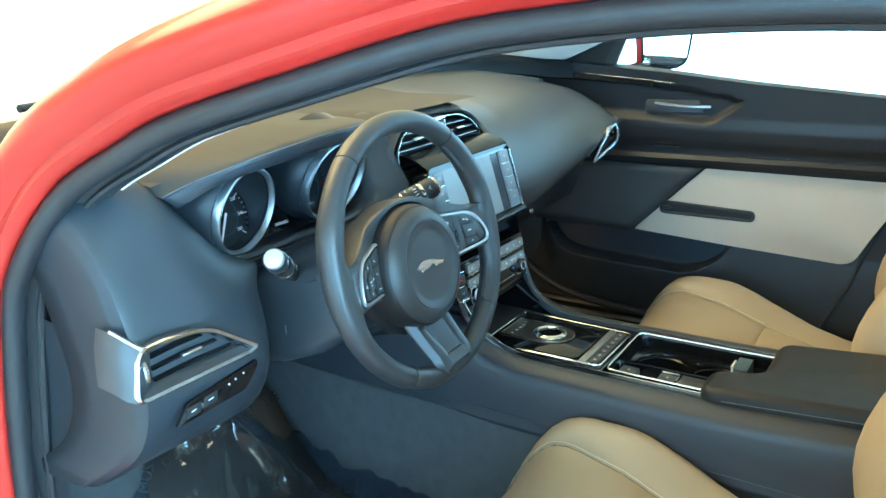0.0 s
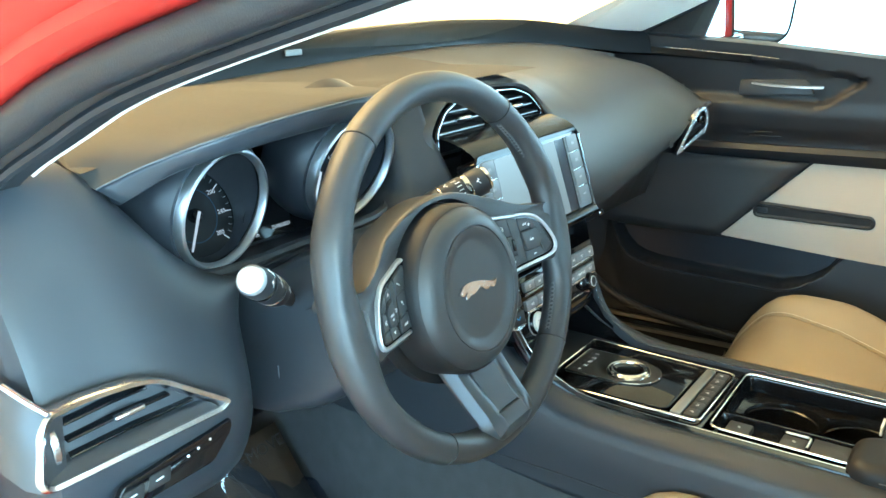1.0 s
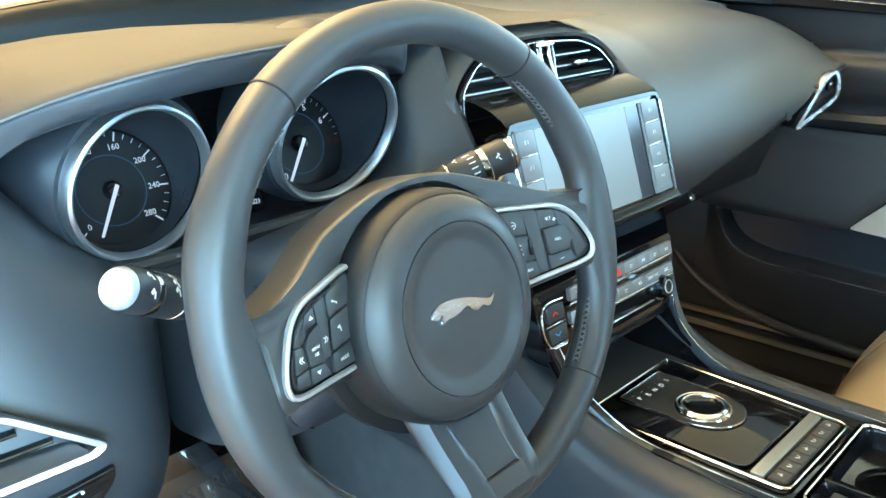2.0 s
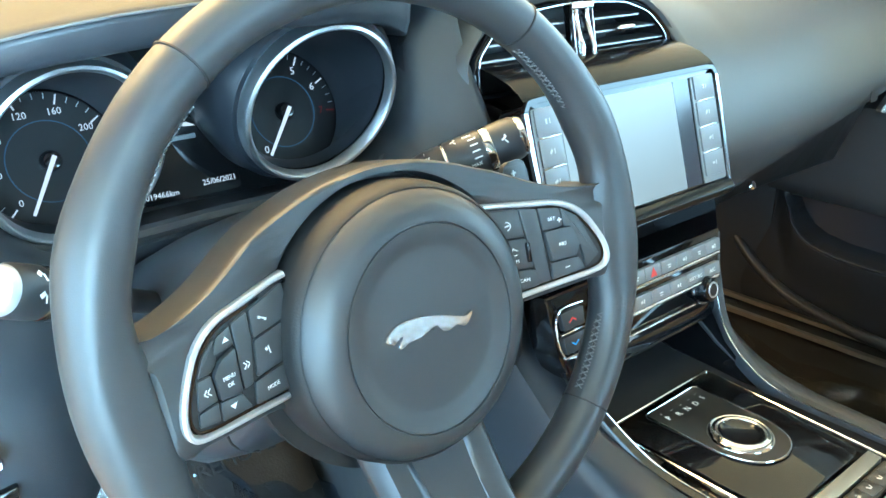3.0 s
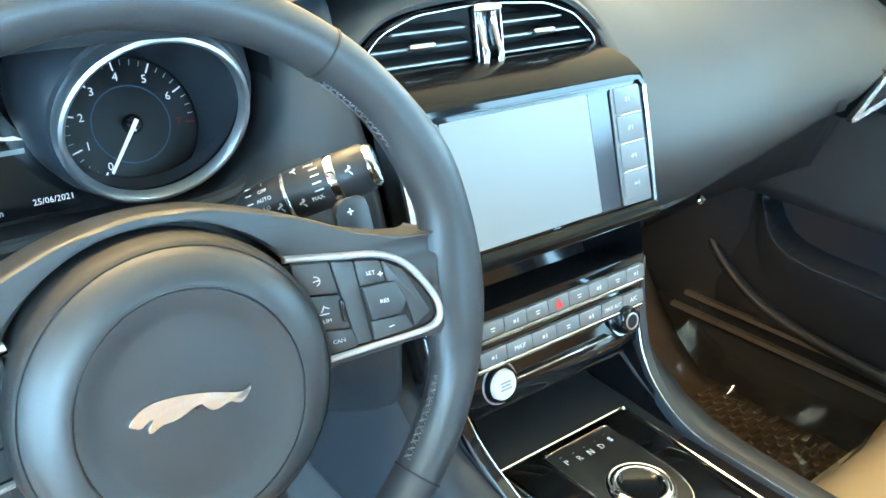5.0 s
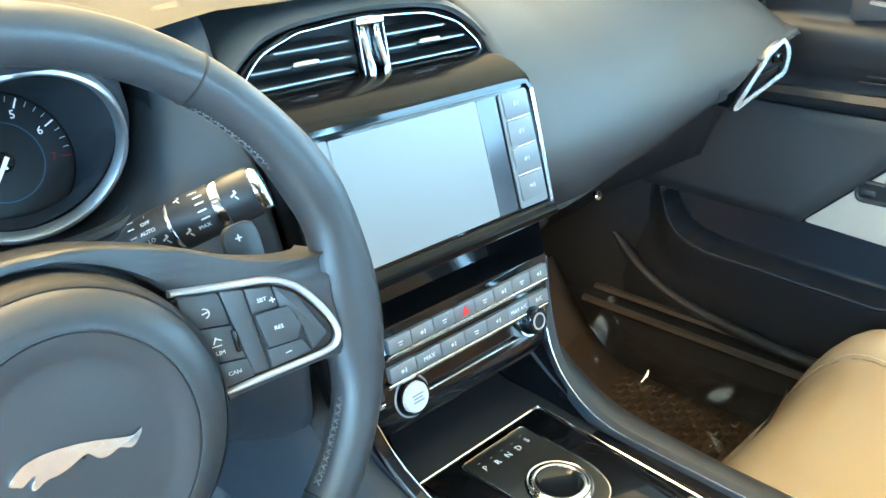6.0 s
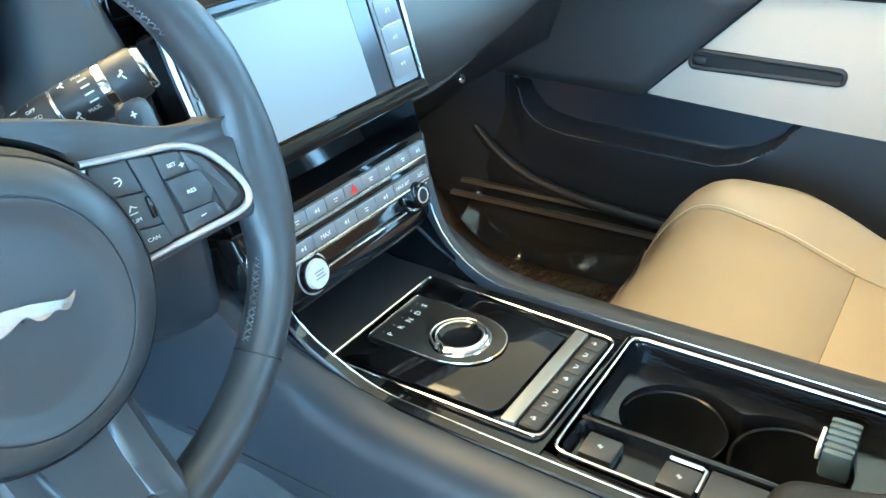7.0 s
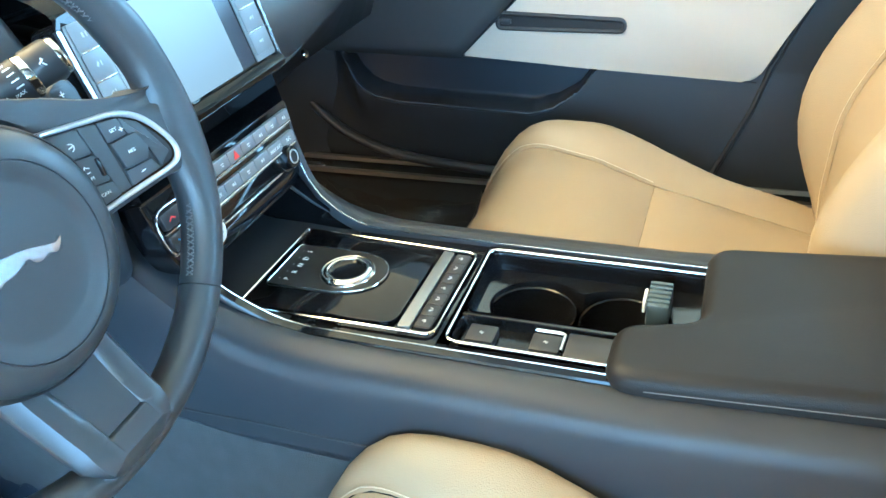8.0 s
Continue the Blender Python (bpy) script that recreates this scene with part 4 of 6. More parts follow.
        words(txt, 0.0084 if left else 0.0104, fm @ Matrix.Translation((0.0435 * math.cos(a), 0.0435 * math.sin(a), 0.0014)), LITRED if last else LIT, d, "figure")
    step, first = (38.3 / 4, -135) if left else (8.5, -128)
    small = [(0.056 * math.cos(math.radians(first - step * i)), 0.056 * math.sin(math.radians(first - step * i)), 0.005, 0.0008, first - step * i) for i in range(29) if i % 4]
    bars(small, fm @ Matrix.Translation((0, 0, 0.0013)), DIM, d, "small_ticks")
info = part("info_display", prism(rounded([(-0.040, -0.052), (0.044, -0.052), (0.036, 0.045), (-0.034, 0.045)], 0.006, 3), 0.0, 0.002, CL), GLOSS, cluster, "dark centre display with date and distance")
words("25/06/2021", 0.0062, CL @ Matrix.Translation((0.026, -0.043, 0.0024)), LIT, info, "date")
words("019466km", 0.0062, CL @ Matrix.Translation((-0.021, -0.046, 0.0024)), LIT, info, "distance")
part("display_mark", prism([(-0.024, 0.008), (-0.018, 0.013), (-0.004, 0.011), (0.006, 0.007), (0.014, 0.007), (0.022, 0.002), (0.010, 0.003), (0.0, 0.005), (-0.012, 0.004), (-0.020, 0.003)], 0.0022, 0.0027, CL @ Matrix.Diagonal((0.78, 0.70, 1, 1))), LIT, info, "plain pale mark on the display")
bars([(0, -0.006, 0.031, 0.0036, 0)], CL @ Matrix.Translation((0, 0, 0.0024)), DIM, info, "display_bar")
part("lower_lip", sweep(smooth_line([(-0.56, 0.215, 0.90), (-0.53, 0.205, 0.868), (-0.48, 0.198, 0.856), (-0.376, 0.196, 0.858), (-0.28, 0.196, 0.858), (-0.235, 0.200, 0.862), (-0.215, 0.215, 0.868)], 5), ring2(0.006, 8)), TRIM, cluster)

# ---- centre vent ----
VM = axes((0.0, 0.1876, 0.911), (1, 0, 0), (0, 0.20, 0.98))
vent = thing("centre_air_vent", (0, 0.19, 0.91), "twin piano black centre air vent with chrome middle strut", "air vent")
out = [(-0.142, -0.004), (0.142, -0.004), (0.139, 0.028), (0.112, 0.054), (0.075, 0.067), (0, 0.072), (-0.075, 0.067), (-0.112, 0.054), (-0.139, 0.028)]
ol = smooth_line([(x, y, 0.0) for x, y in rounded(out, 0.010, 3)], 2, True)
mid = sum(ol, Vector()) / len(ol)


def inset(p, k, z):
    return VM @ Vector((p.x * k, mid.y + (p.y - mid.y) * (k - (1 - k) * 0.9), z))


part("frame", sheet([[inset(p, k, z) for p in ol + ol[:1]] for k, z in ((1.02, -0.006), (1.02, 0.003), (1.0, 0.006), (0.965, 0.004), (0.955, -0.004))]), GLOSS, vent, "piano black vent surround")
part("chrome_line", tube([inset(p, 0.957, 0.0035) for p in ol], 0.0008, 6, (0, -1, 0.2), True), SATIN, vent)
part("duct", prism([(x * 0.97, 0.001 + y * 0.97) for x, y in out], -0.045, -0.042, VM), DARK, vent)
part("duct_wall", sheet([[inset(p, 0.955, d) for p in ol + ol[:1]] for d in (0.0, -0.043)]), DARK, vent)
# padded brow round the vent
brow = []
for sx, sy, d in ((1.015, 1.01, 0.002), (1.035, 1.06, 0.005), (1.07, 1.16, -0.002), (1.10, 1.27, -0.020), (1.12, 1.35, -0.05)):
    brow.append([VM @ Vector((p.x * sx, p.y * sy, d)) for p in smooth_line([(x, y, 0) for x, y in [(0.144, -0.012), (0.1435, 0.004), (0.140, 0.029), (0.112, 0.055), (0.075, 0.068), (0, 0.073), (-0.075, 0.068), (-0.112, 0.055), (-0.140, 0.029), (-0.1435, 0.004), (-0.144, -0.012)]], 4)])
brow.append([(p.x * 1.02, 0.300, min(0.9985, p.z + 0.03)) for p in brow[-1]])
part("brow", sheet(brow), DASH, vent, "leatherette brow round the vent")
for side in (-1, 1):
    for k, (w, y) in enumerate(((0.118, 0.030), (0.104, 0.043), (0.080, 0.0555))):
        x0, x1 = 0.016, 0.016 + w
        poly = [(side * x0, -0.014), (side * x1, -0.014), (side * (x1 - 0.004), 0.010), (side * x0, 0.010)]
        part("slat", prism(poly if side > 0 else poly[::-1], -0.0012, 0.0012, VM @ Matrix.Translation((0, y, -0.014)) @ pose(0, 0, 0, -76), 0.0006, 1), TRIM, vent)
        # Silver strip stands for the highlight along the slat's front edge.
        part("slat_highlight", box((side * (x0 + x1) / 2, y - 0.0035, -0.0005), (w - 0.006, 0.0013, 0.0011), m=VM), SILVER, vent)
    part("slider_tab", box((side * 0.068, 0.0405, 0.002), (0.026, 0.006, 0.010), 0.0028, m=VM, seg=3), SATIN, vent, "silver slider tab")
    bend = smooth_line([(side * 0.0078, 0.016, 0.010), (side * 0.0080, 0.028, 0.0105), (side * 0.0078, 0.040, 0.0075), (side * 0.0076, 0.052, 0.0055), (side * 0.0078, 0.066, 0.007)], 4)
    part("strut", sweep([VM @ p for p in bend], [(-0.0034, -0.003), (0.0034, -0.003), (0.0030, 0.0018), (0.0, 0.0028), (-0.0030, 0.0018)], (0, -1, 0.2)), CHROME, vent, "curved chrome bar between the vents")
    part("strut_side", box((side * 0.0140, 0.041, 0.007), (0.0016, 0.050, 0.004), 0.0005, m=VM), SATIN, vent, "thin silver side of the strut frame")
for y, h in ((0.0165, 0.009), (0.0655, 0.007)):
    part("strut_cap", box((0, y, 0.0085), (0.030, h, 0.005), 0.0018, m=VM, seg=3), CHROME, vent, "chrome end cap of the strut")
part("strut_back", box((0, 0.042, -0.006), (0.016, 0.052, 0.006), 0.002, m=VM), GLOSS, vent)
part("shelf", sheet([[VM @ Vector((x * w, y, z)) for x in (-0.139, -0.11, -0.07, 0, 0.07, 0.11, 0.139)] for y, z, w in ((0.0235, -0.020, 0.955), (0.0250, -0.006, 0.955), (0.0225, 0.006, 0.965), (0.0165, 0.022, 0.98), (0.0070, 0.040, 0.985), (-0.004, 0.0525, 0.985), (-0.0095, 0.0560, 0.985), (-0.014, 0.0555, 0.985))]), SHELF, vent, "glossy black shelf below the slats")
part("shelf_line", tube([VM @ Vector((x, 0.0255, -0.004)) for x in (-0.136, -0.07, -0.02)], 0.0006, 6), WING, vent)
# driver's side vent, by the doorway
LV = axes((-0.640, 0.128, 0.778), (0.985, -0.17, 0.0), (0, 0.15, 1))
lv = thing("side_air_vent", (-0.64, 0.14, 0.77), "silver-framed side air vent beside the doorway", "air vent", "side air vents")
fr = rounded([(-0.0745, -0.0165), (0.074, -0.0055), (0.083, -0.001), (0.030, 0.036), (0.012, 0.0415), (-0.030, 0.0425), (-0.0585, 0.0390), (-0.0660, 0.028)], [0.012, 0.004, 0.003, 0.014, 0.012, 0.01, 0.006, 0.006], 5)
part("frame", sweep([LV @ Vector((x, y, 0.004)) for x, y in fr], [(-0.0032, -0.012), (0.0030, -0.012), (0.0034, 0.0), (0.0012, 0.0030), (-0.0024, 0.0015)], (0.17, -0.98, 0.15), True), SATIN, lv, "satin silver vent frame")
part("duct", prism(fr, -0.034, -0.030, LV), DARK, lv)
part("duct_wall", sheet([[LV @ Vector((x, y, d)) for x, y in fr + fr[:1]] for d in (0.002, -0.032)]), DARK, lv)
part("lower_bevel", sheet([[LV @ Vector(p) for p in row] for row in [[(-0.070, -0.0135, 0.003), (0.0, -0.009, 0.003), (0.074, -0.003, 0.003)], [(-0.056, -0.004, -0.004), (0.0, 0.001, -0.004), (0.068, 0.0025, -0.002)], [(-0.052, 0.000, -0.014), (0.0, 0.0045, -0.014), (0.062, 0.004, -0.010)]]]), TRIM, lv, "sloping dark grey lower frame")
part("wheel_bezel", sheet([[LV @ Vector(p) for p in row] for row in [[(-0.0705, -0.012, 0.003), (-0.067, 0.012, 0.003), (-0.0615, 0.034, 0.003)], [(-0.052, -0.005, -0.003), (-0.050, 0.014, -0.003), (-0.047, 0.035, -0.003)], [(-0.050, -0.004, -0.014), (-0.048, 0.014, -0.014), (-0.045, 0.034, -0.014)]]]), TRIM, lv)
for k, (x0, y0, x1, y1) in enumerate(((-0.047, 0.0285, 0.020, 0.0345), (-0.047, 0.0150, 0.037, 0.0225), (-0.047, 0.0020, 0.056, 0.0110))):
    part("slat", sheet([[LV @ Vector((x0, y0 + dy, dz)), LV @ Vector(((x0 + x1) / 2, (y0 + y1) / 2 + dy + 0.001, dz)), LV @ Vector((x1, y1 + dy, dz))] for dy, dz in ((0.0005, -0.024), (-0.0015, -0.004), (-0.0026, -0.0035), (-0.0036, -0.0045), (-0.0015, -0.024))]), GLOSS, lv, "glossy black slat")
part("slider_tab", box((0.003, 0.0185, -0.0015), (0.026, 0.0045, 0.008), 0.002, m=LV @ pose(0, 0, 0, 0, 0, 5), seg=3), SATIN, lv, "silver slider tab")
part("thumb_wheel", lathe([(0.0, 0.003), (0.012, 0.003), (0.013, 0.002), (0.013, -0.002), (0.012, -0.003), (0, -0.003)], 24, LV @ pose(-0.058, 0.013, -0.007, 0, 90, 0) @ Matrix.Diagonal((1.0, 1.25, 1.0, 1.0))), SATIN, lv)
part("side_wing", sheet([[LV @ Vector(p) for p in row] for row in [[(-0.075, -0.016, 0.004), (-0.070, 0.012, 0.006), (-0.0655, 0.030, 0.006), (-0.058, 0.0405, 0.006)], [(-0.083, -0.012, -0.004), (-0.079, 0.014, -0.002), (-0.0755, 0.034, -0.002), (-0.068, 0.050, -0.002)], [(-0.090, -0.002, -0.022), (-0.088, 0.020, -0.020), (-0.085, 0.042, -0.020), (-0.078, 0.064, -0.020)], [(-0.092, 0.002, -0.05), (-0.090, 0.024, -0.05), (-0.087, 0.046, -0.05), (-0.080, 0.068, -0.05)]]]), WING, lv, "grey metallic wing of the vent frame")
part("wing_edge", tube([LV @ Vector(p) for p in ((-0.059, 0.041, 0.006), (-0.068, 0.0515, -0.002), (-0.078, 0.0655, -0.020))], 0.0028, 8), SATIN, lv, "bright edge of the frame wing")
# switches below
sw = thing("light_switch_panel", (-0.60, 0.13, 0.73), "piano black switch panel below the side vent", "switch panel")
SW = axes((-0.600, 0.126, 0.742), (0.985, -0.15, 0.0), (0, 0.05, 1))
part("panel", prism(rounded([(-0.071, -0.031), (0.026, -0.019), (0.047, 0.003), (0.049, 0.013), (-0.054, -0.007)], 0.003, 3), -0.004, 0.002, SW, 0.001), GLOSS, sw)
for x, y in ((-0.048, -0.0165), (-0.024, -0.0115)):
    b = part("button", prism(rounded([(-0.011, -0.0085), (0.009, -0.0060), (0.0115, 0.0070), (-0.0075, 0.0045)], 0.0015, 2), 0.002, 0.0035, SW @ Matrix.Translation((x, y, 0)), 0.0006), DARK, sw)
    bars([(0, 0, 0.007, 0.0012, 12)], SW @ Matrix.Translation((x, y, 0.0043)), INK, b)
for x, y in ((0.004, -0.004), (0.014, -0.001), (0.026, 0.0025)):
    part("dimmer_mark", lathe([(0, 0.0006), (0.0010, 0.0006), (0.0013, 0)], 12, SW @ Matrix.Translation((x, y, 0.002))), INK, sw)
# passenger side vent
PV = axes((0.545, 0.0925, 0.862), (0.90, -0.44, 0.0), (0.0, 0.10, 1))
pv = thing("side_air_vent", (0.55, 0.10, 0.86), "small triangular side air vent with silver frame", "air vent", "side air vents")
pf = rounded([(-0.046, -0.046), (0.026, -0.006), (0.030, 0.020), (0.022, 0.034), (0.004, 0.022)], [0.003, 0.008, 0.010, 0.006, 0.012], 4)
part("frame", sweep([PV @ Vector((x, y, 0.004)) for x, y in pf], [(-0.003, -0.008), (0.003, -0.008), (0.003, 0.002), (-0.003, 0.002)], (-0.44, -0.9, 0.1), True), SATIN, pv)
part("duct", prism(pf, -0.03, -0.008, PV), DARK, pv)
for k in range(3):
    part("slat", box((0.008, -0.008 + 0.011 * k, -0.006), (0.028, 0.002, 0.010), 0.0006, m=PV @ pose(0, 0, 0, 20, 0, 20)), TRIM, pv)
part("slider_tab", box((0.014, 0.012, 0.004), (0.014, 0.012, 0.006), 0.002, m=PV), GLOSS, pv)

# ---- centre screen ----
SC = axes((-0.003, 0.096, 0.798), (1, 0, 0), (0, 0.286, 0.958))
unit = thing("touch_screen_unit", (0, 0.11, 0.80), "touch screen with its reflection put in as glow, silver-edged black bezel, side buttons", "touch screen")
part("bezel", prism(rounded([(-0.135, -0.010), (0.135, -0.010), (0.137, 0.118), (-0.137, 0.118)], [0.004, 0.004, 0.010, 0.010], 4), -0.03, 0.0, SC, 0.002), GLOSS, unit)
rim = [(0.134, 0.004), (0.1365, 0.08), (0.1365, 0.112), (0.131, 0.1195), (0.12, 0.1205), (-0.12, 0.1205), (-0.131, 0.1195), (-0.1365, 0.112), (-0.1365, 0.08), (-0.134, 0.004)]
prof = [(-0.0022, -0.002), (0.0022, -0.002), (0.0022, 0.002), (-0.0022, 0.002)]
for run, mat_, lab in ((rim[2:8], GLOSS, ""), (rim[:3], SATIN, "satin silver screen edge"), (rim[7:], SATIN, "satin silver screen edge")):
    part("edge_trim", sweep([SC @ Vector((x, y, 0.0005)) for x, y in run], prof, (0, -0.958, 0.286)), mat_, unit, lab)
part("lower_trim", sheet([[SC @ Vector((x, y, z)) for x in (-0.134, -0.07, 0, 0.07, 0.134)] for y, z in ((0.006, 0.001), (0.003, 0.005), (-0.003, 0.007), (-0.008, 0.004))]), SHELF, unit)
disp = part("display", prism(rounded([(-0.097, 0.009), (0.063, 0.009), (0.063, 0.113), (-0.097, 0.113)], 0.002, 2), 0.0, 0.0012, SC), SCREEN, unit, "pale display, window reflection put in as glow")
# Grey bar paints the darker part of the glass's reflection.
part("display_bar", prism(rounded([(0.0635, 0.009), (0.088, 0.009), (0.088, 0.113), (0.0635, 0.113)], 0.002, 2), 0.0, 0.0012, SC), pbr("grey_reflection_bar", (0.05, 0.053, 0.065), 0.15, var=0.04), unit, "grey bar at the display's side, dark reflection put in colour")
for side, xs in (("r", (0.092, 0.127)), ("l", (-0.131, -0.101))):
    part("button_plate", prism(rounded([(xs[0], 0.008), (xs[1] + 0.003, 0.008), (xs[1] + 0.003, 0.114), (xs[0], 0.114)], 0.003, 2), 0.0, 0.0014, SC), SCREENKEY, unit)
    for k in range(4):
        y0 = 0.014 + 0.0255 * k
        b = part("button", prism(rounded([(xs[0] + 0.003, y0), (xs[1], y0), (xs[1], y0 + 0.0235), (xs[0] + 0.003, y0 + 0.0235)], 0.002, 2), 0.0014, 0.0030, SC, 0.0008), SCREENKEY, unit)
        c = (xs[0] + xs[1] + 0.003) / 2
        bars([(c - 0.0014, y0 + 0.012, 0.0042, 0.0022, 30 * k), (c + 0.0028, y0 + 0.012, 0.0012, 0.0042, 0)], SC @ Matrix.Translation((0, 0, 0.0031)), FADED, b)
        if k < 3:
            part("button_gap", box(((xs[0] + xs[1]) / 2 + 0.002, y0 + 0.0244, 0.0026), (xs[1] - xs[0] - 0.004, 0.0014, 0.0016), 0.0004, m=SC), CHROME, unit)

# ---- climate panel ----
HV = axes((-0.003, 0.080, 0.664), (1, 0, 0), (0, 0.223, 0.975))
hv = thing("climate_panel", (0, 0.09, 0.66), "piano black climate panel with two rows of silver buttons", "control panel")
part("panel", prism(rounded([(-0.112, -0.002), (0.112, -0.002), (0.128, 0.030), (0.134, 0.087), (-0.134, 0.087), (-0.128, 0.030)], [0.02, 0.02, 0.02, 0.004, 0.004, 0.02], 4), -0.03, 0.0, HV, 0.003), GLOSS, hv)
part("recess", sheet([[HV @ Vector((x, yy, zz)) for x in (-0.130, 0, 0.130)] for yy, zz in ((0.086, 0.0), (0.089, -0.004), (0.093, -0.040), (0.122, -0.044), (0.128, -0.012))]), GLOSS, hv, "deep dark slot above the buttons")
for sx in (-1, 1):
    part("slot_end", sheet([[HV @ Vector((sx * 0.129, yy, zz)) for zz in (0.0, -0.044)] for yy in (0.086, 0.128)]), GLOSS, hv)
for r, (y, n, x0, x1) in enumerate(((0.072, 8, -0.080, 0.124), (0.048, 7, -0.084, 0.120))):
    part("button_bar", sheet([[HV @ Vector((x, yy, z)) for x in (x0 - 0.004, 0, x1 - 0.004)] for yy, z in ((y - 0.0100, 0.001), (y - 0.0105, 0.0050), (y - 0.0075, 0.0072), (y - 0.0066, 0.0060))]), SATIN, hv)
    w = (x1 - x0) / n
    for k in range(n):
        c = x0 + w * (k + 0.5)
        b = part("button", prism(rounded([(c - w * 0.487, y - 0.0064), (c + w * 0.487, y - 0.0064), (c + w * 0.487, y + 0.0070), (c - w * 0.487, y + 0.0070)], 0.0012, 2), 0.0, 0.0055, HV @ pose(0, 0, 0.0, 0, 0, 0), 0.001), SILVER, hv)
        tm = HV @ Matrix.Translation((c, y, 0.0057))
        if r == 0 and k == 3:
            part("hazard_mark", prism([(-0.005, -0.004), (0.005, -0.004), (0, 0.005)], 0, 0.0004, tm), REDINK, b, "red warning triangle")
        elif r == 1 and k == 1:
            words("MAX", 0.0062, tm, INK, b)
        elif r == 1 and k == 5:
            words("MAX A/C", 0.0056, tm, INK, b)
        elif r == 1 and k == 6:
            words("A/C", 0.0062, tm, INK, b)
        else:
            bars([(-0.0014, 0, 0.0028, 0.0026, 20), (0.0022, 0, 0.0012, 0.0042, 0)] if (k + r) % 2 else [(0, 0.0010, 0.0052, 0.0010, 0), (0, -0.0014, 0.0036, 0.0010, 0)], tm, INK, b)
part("blade", box((0.012, 0.0205, 0.003), (0.122, 0.0024, 0.004), 0.001, m=HV), SATIN, hv, "satin silver blade between the knobs")
KN = HV @ Matrix.Translation((0.093, 0.031, 0))
knob = part("volume_knob", lathe([(0.0, 0.0130), (0.0100, 0.0130), (0.0122, 0.0118), (0.0134, 0.008), (0.0144, 0.002), (0.0144, 0)], 32, KN), GLOSS, hv, "round black volume knob with chrome cap")
part("cap_ring", lathe([(0.0066, 0.0131), (0.0070, 0.0138), (0.0082, 0.0136), (0.0086, 0.0126)], 32, KN), SILVERLINE, knob)
part("cap", lathe([(0, 0.0134), (0.0064, 0.0133)], 24, KN), DARK, knob)
part("knob_ring", lathe([(0.0145, 0), (0.0145, 0.002), (0.0165, 0.002), (0.0168, 0)], 32, KN, True), CHROME, hv)
ST = HV @ Matrix.Translation((-0.063, 0.021, 0))
start = part("start_button", lathe([(0.0, 0.0085), (0.0120, 0.008), (0.0134, 0.006), (0.0136, 0)], 32, ST), pbr("bright_silver_paint", (0.70, 0.70, 0.69), 0.32, metal=0.15, var=0.05), hv, "round silver engine start button")
part("start_ring", lathe([(0.0142, 0), (0.0142, 0.005), (0.0160, 0.005), (0.0178, 0.0)], 32, ST, True), GLOSS, hv, "black surround of the start button")
part("start_edge", lathe([(0.0176, 0), (0.0178, 0.0012), (0.0186, 0.0012), (0.0190, 0.0)], 32, ST, True), SILVERLINE, hv)
bars([(0, 0.003, 0.012, 0.0016, 0), (0, 0, 0.010, 0.0016, 0), (0, -0.003, 0.012, 0.0016, 0)], ST @ Matrix.Translation((0, 0, 0.0088)), DIM, start)
for y, ink in ((0.062, REDINK), (0.040, BLUEINK)):
    b = part("temperature_button", prism(rounded([(-0.121, y - 0.0085), (-0.094, y - 0.0085), (-0.094, y + 0.0085), (-0.123, y + 0.0085)], 0.002, 2), 0.0, 0.006, HV, 0.001), TRIM, hv)
    a = 35 if ink is REDINK else -35
    bars([(-0.1115, y, 0.006, 0.0014, a), (-0.1075, y, 0.006, 0.0014, -a)], HV @ Matrix.Translation((0, 0, 0.0062)), ink, b)
    part("button_edge", box((-0.110, y - 0.0105, 0.005), (0.030, 0.0016, 0.004), 0.0006, m=HV), CHROME, hv)

part("end_trim", tube(smooth_line([HV @ Vector(p) for p in ((-0.093, 0.0735, 0.004), (-0.118, 0.0740, 0.004), (-0.1265, 0.066, 0.003), (-0.1270, 0.050, 0.002), (-0.1245, 0.034, 0.003), (-0.116, 0.0270, 0.004), (-0.096, 0.0265, 0.004))], 4), 0.0011, 6), SATIN, hv, "satin silver trim round the temperature buttons")

SATINBLACK = pbr("satin_black", (0.007, 0.0075, 0.009), 0.20, var=0.08)

# ---- centre console ----
con = thing("centre_console", (0, -0.2, 0.26), "charcoal centre console with piano black deck and chrome lines", "console")
ZT = 0.607
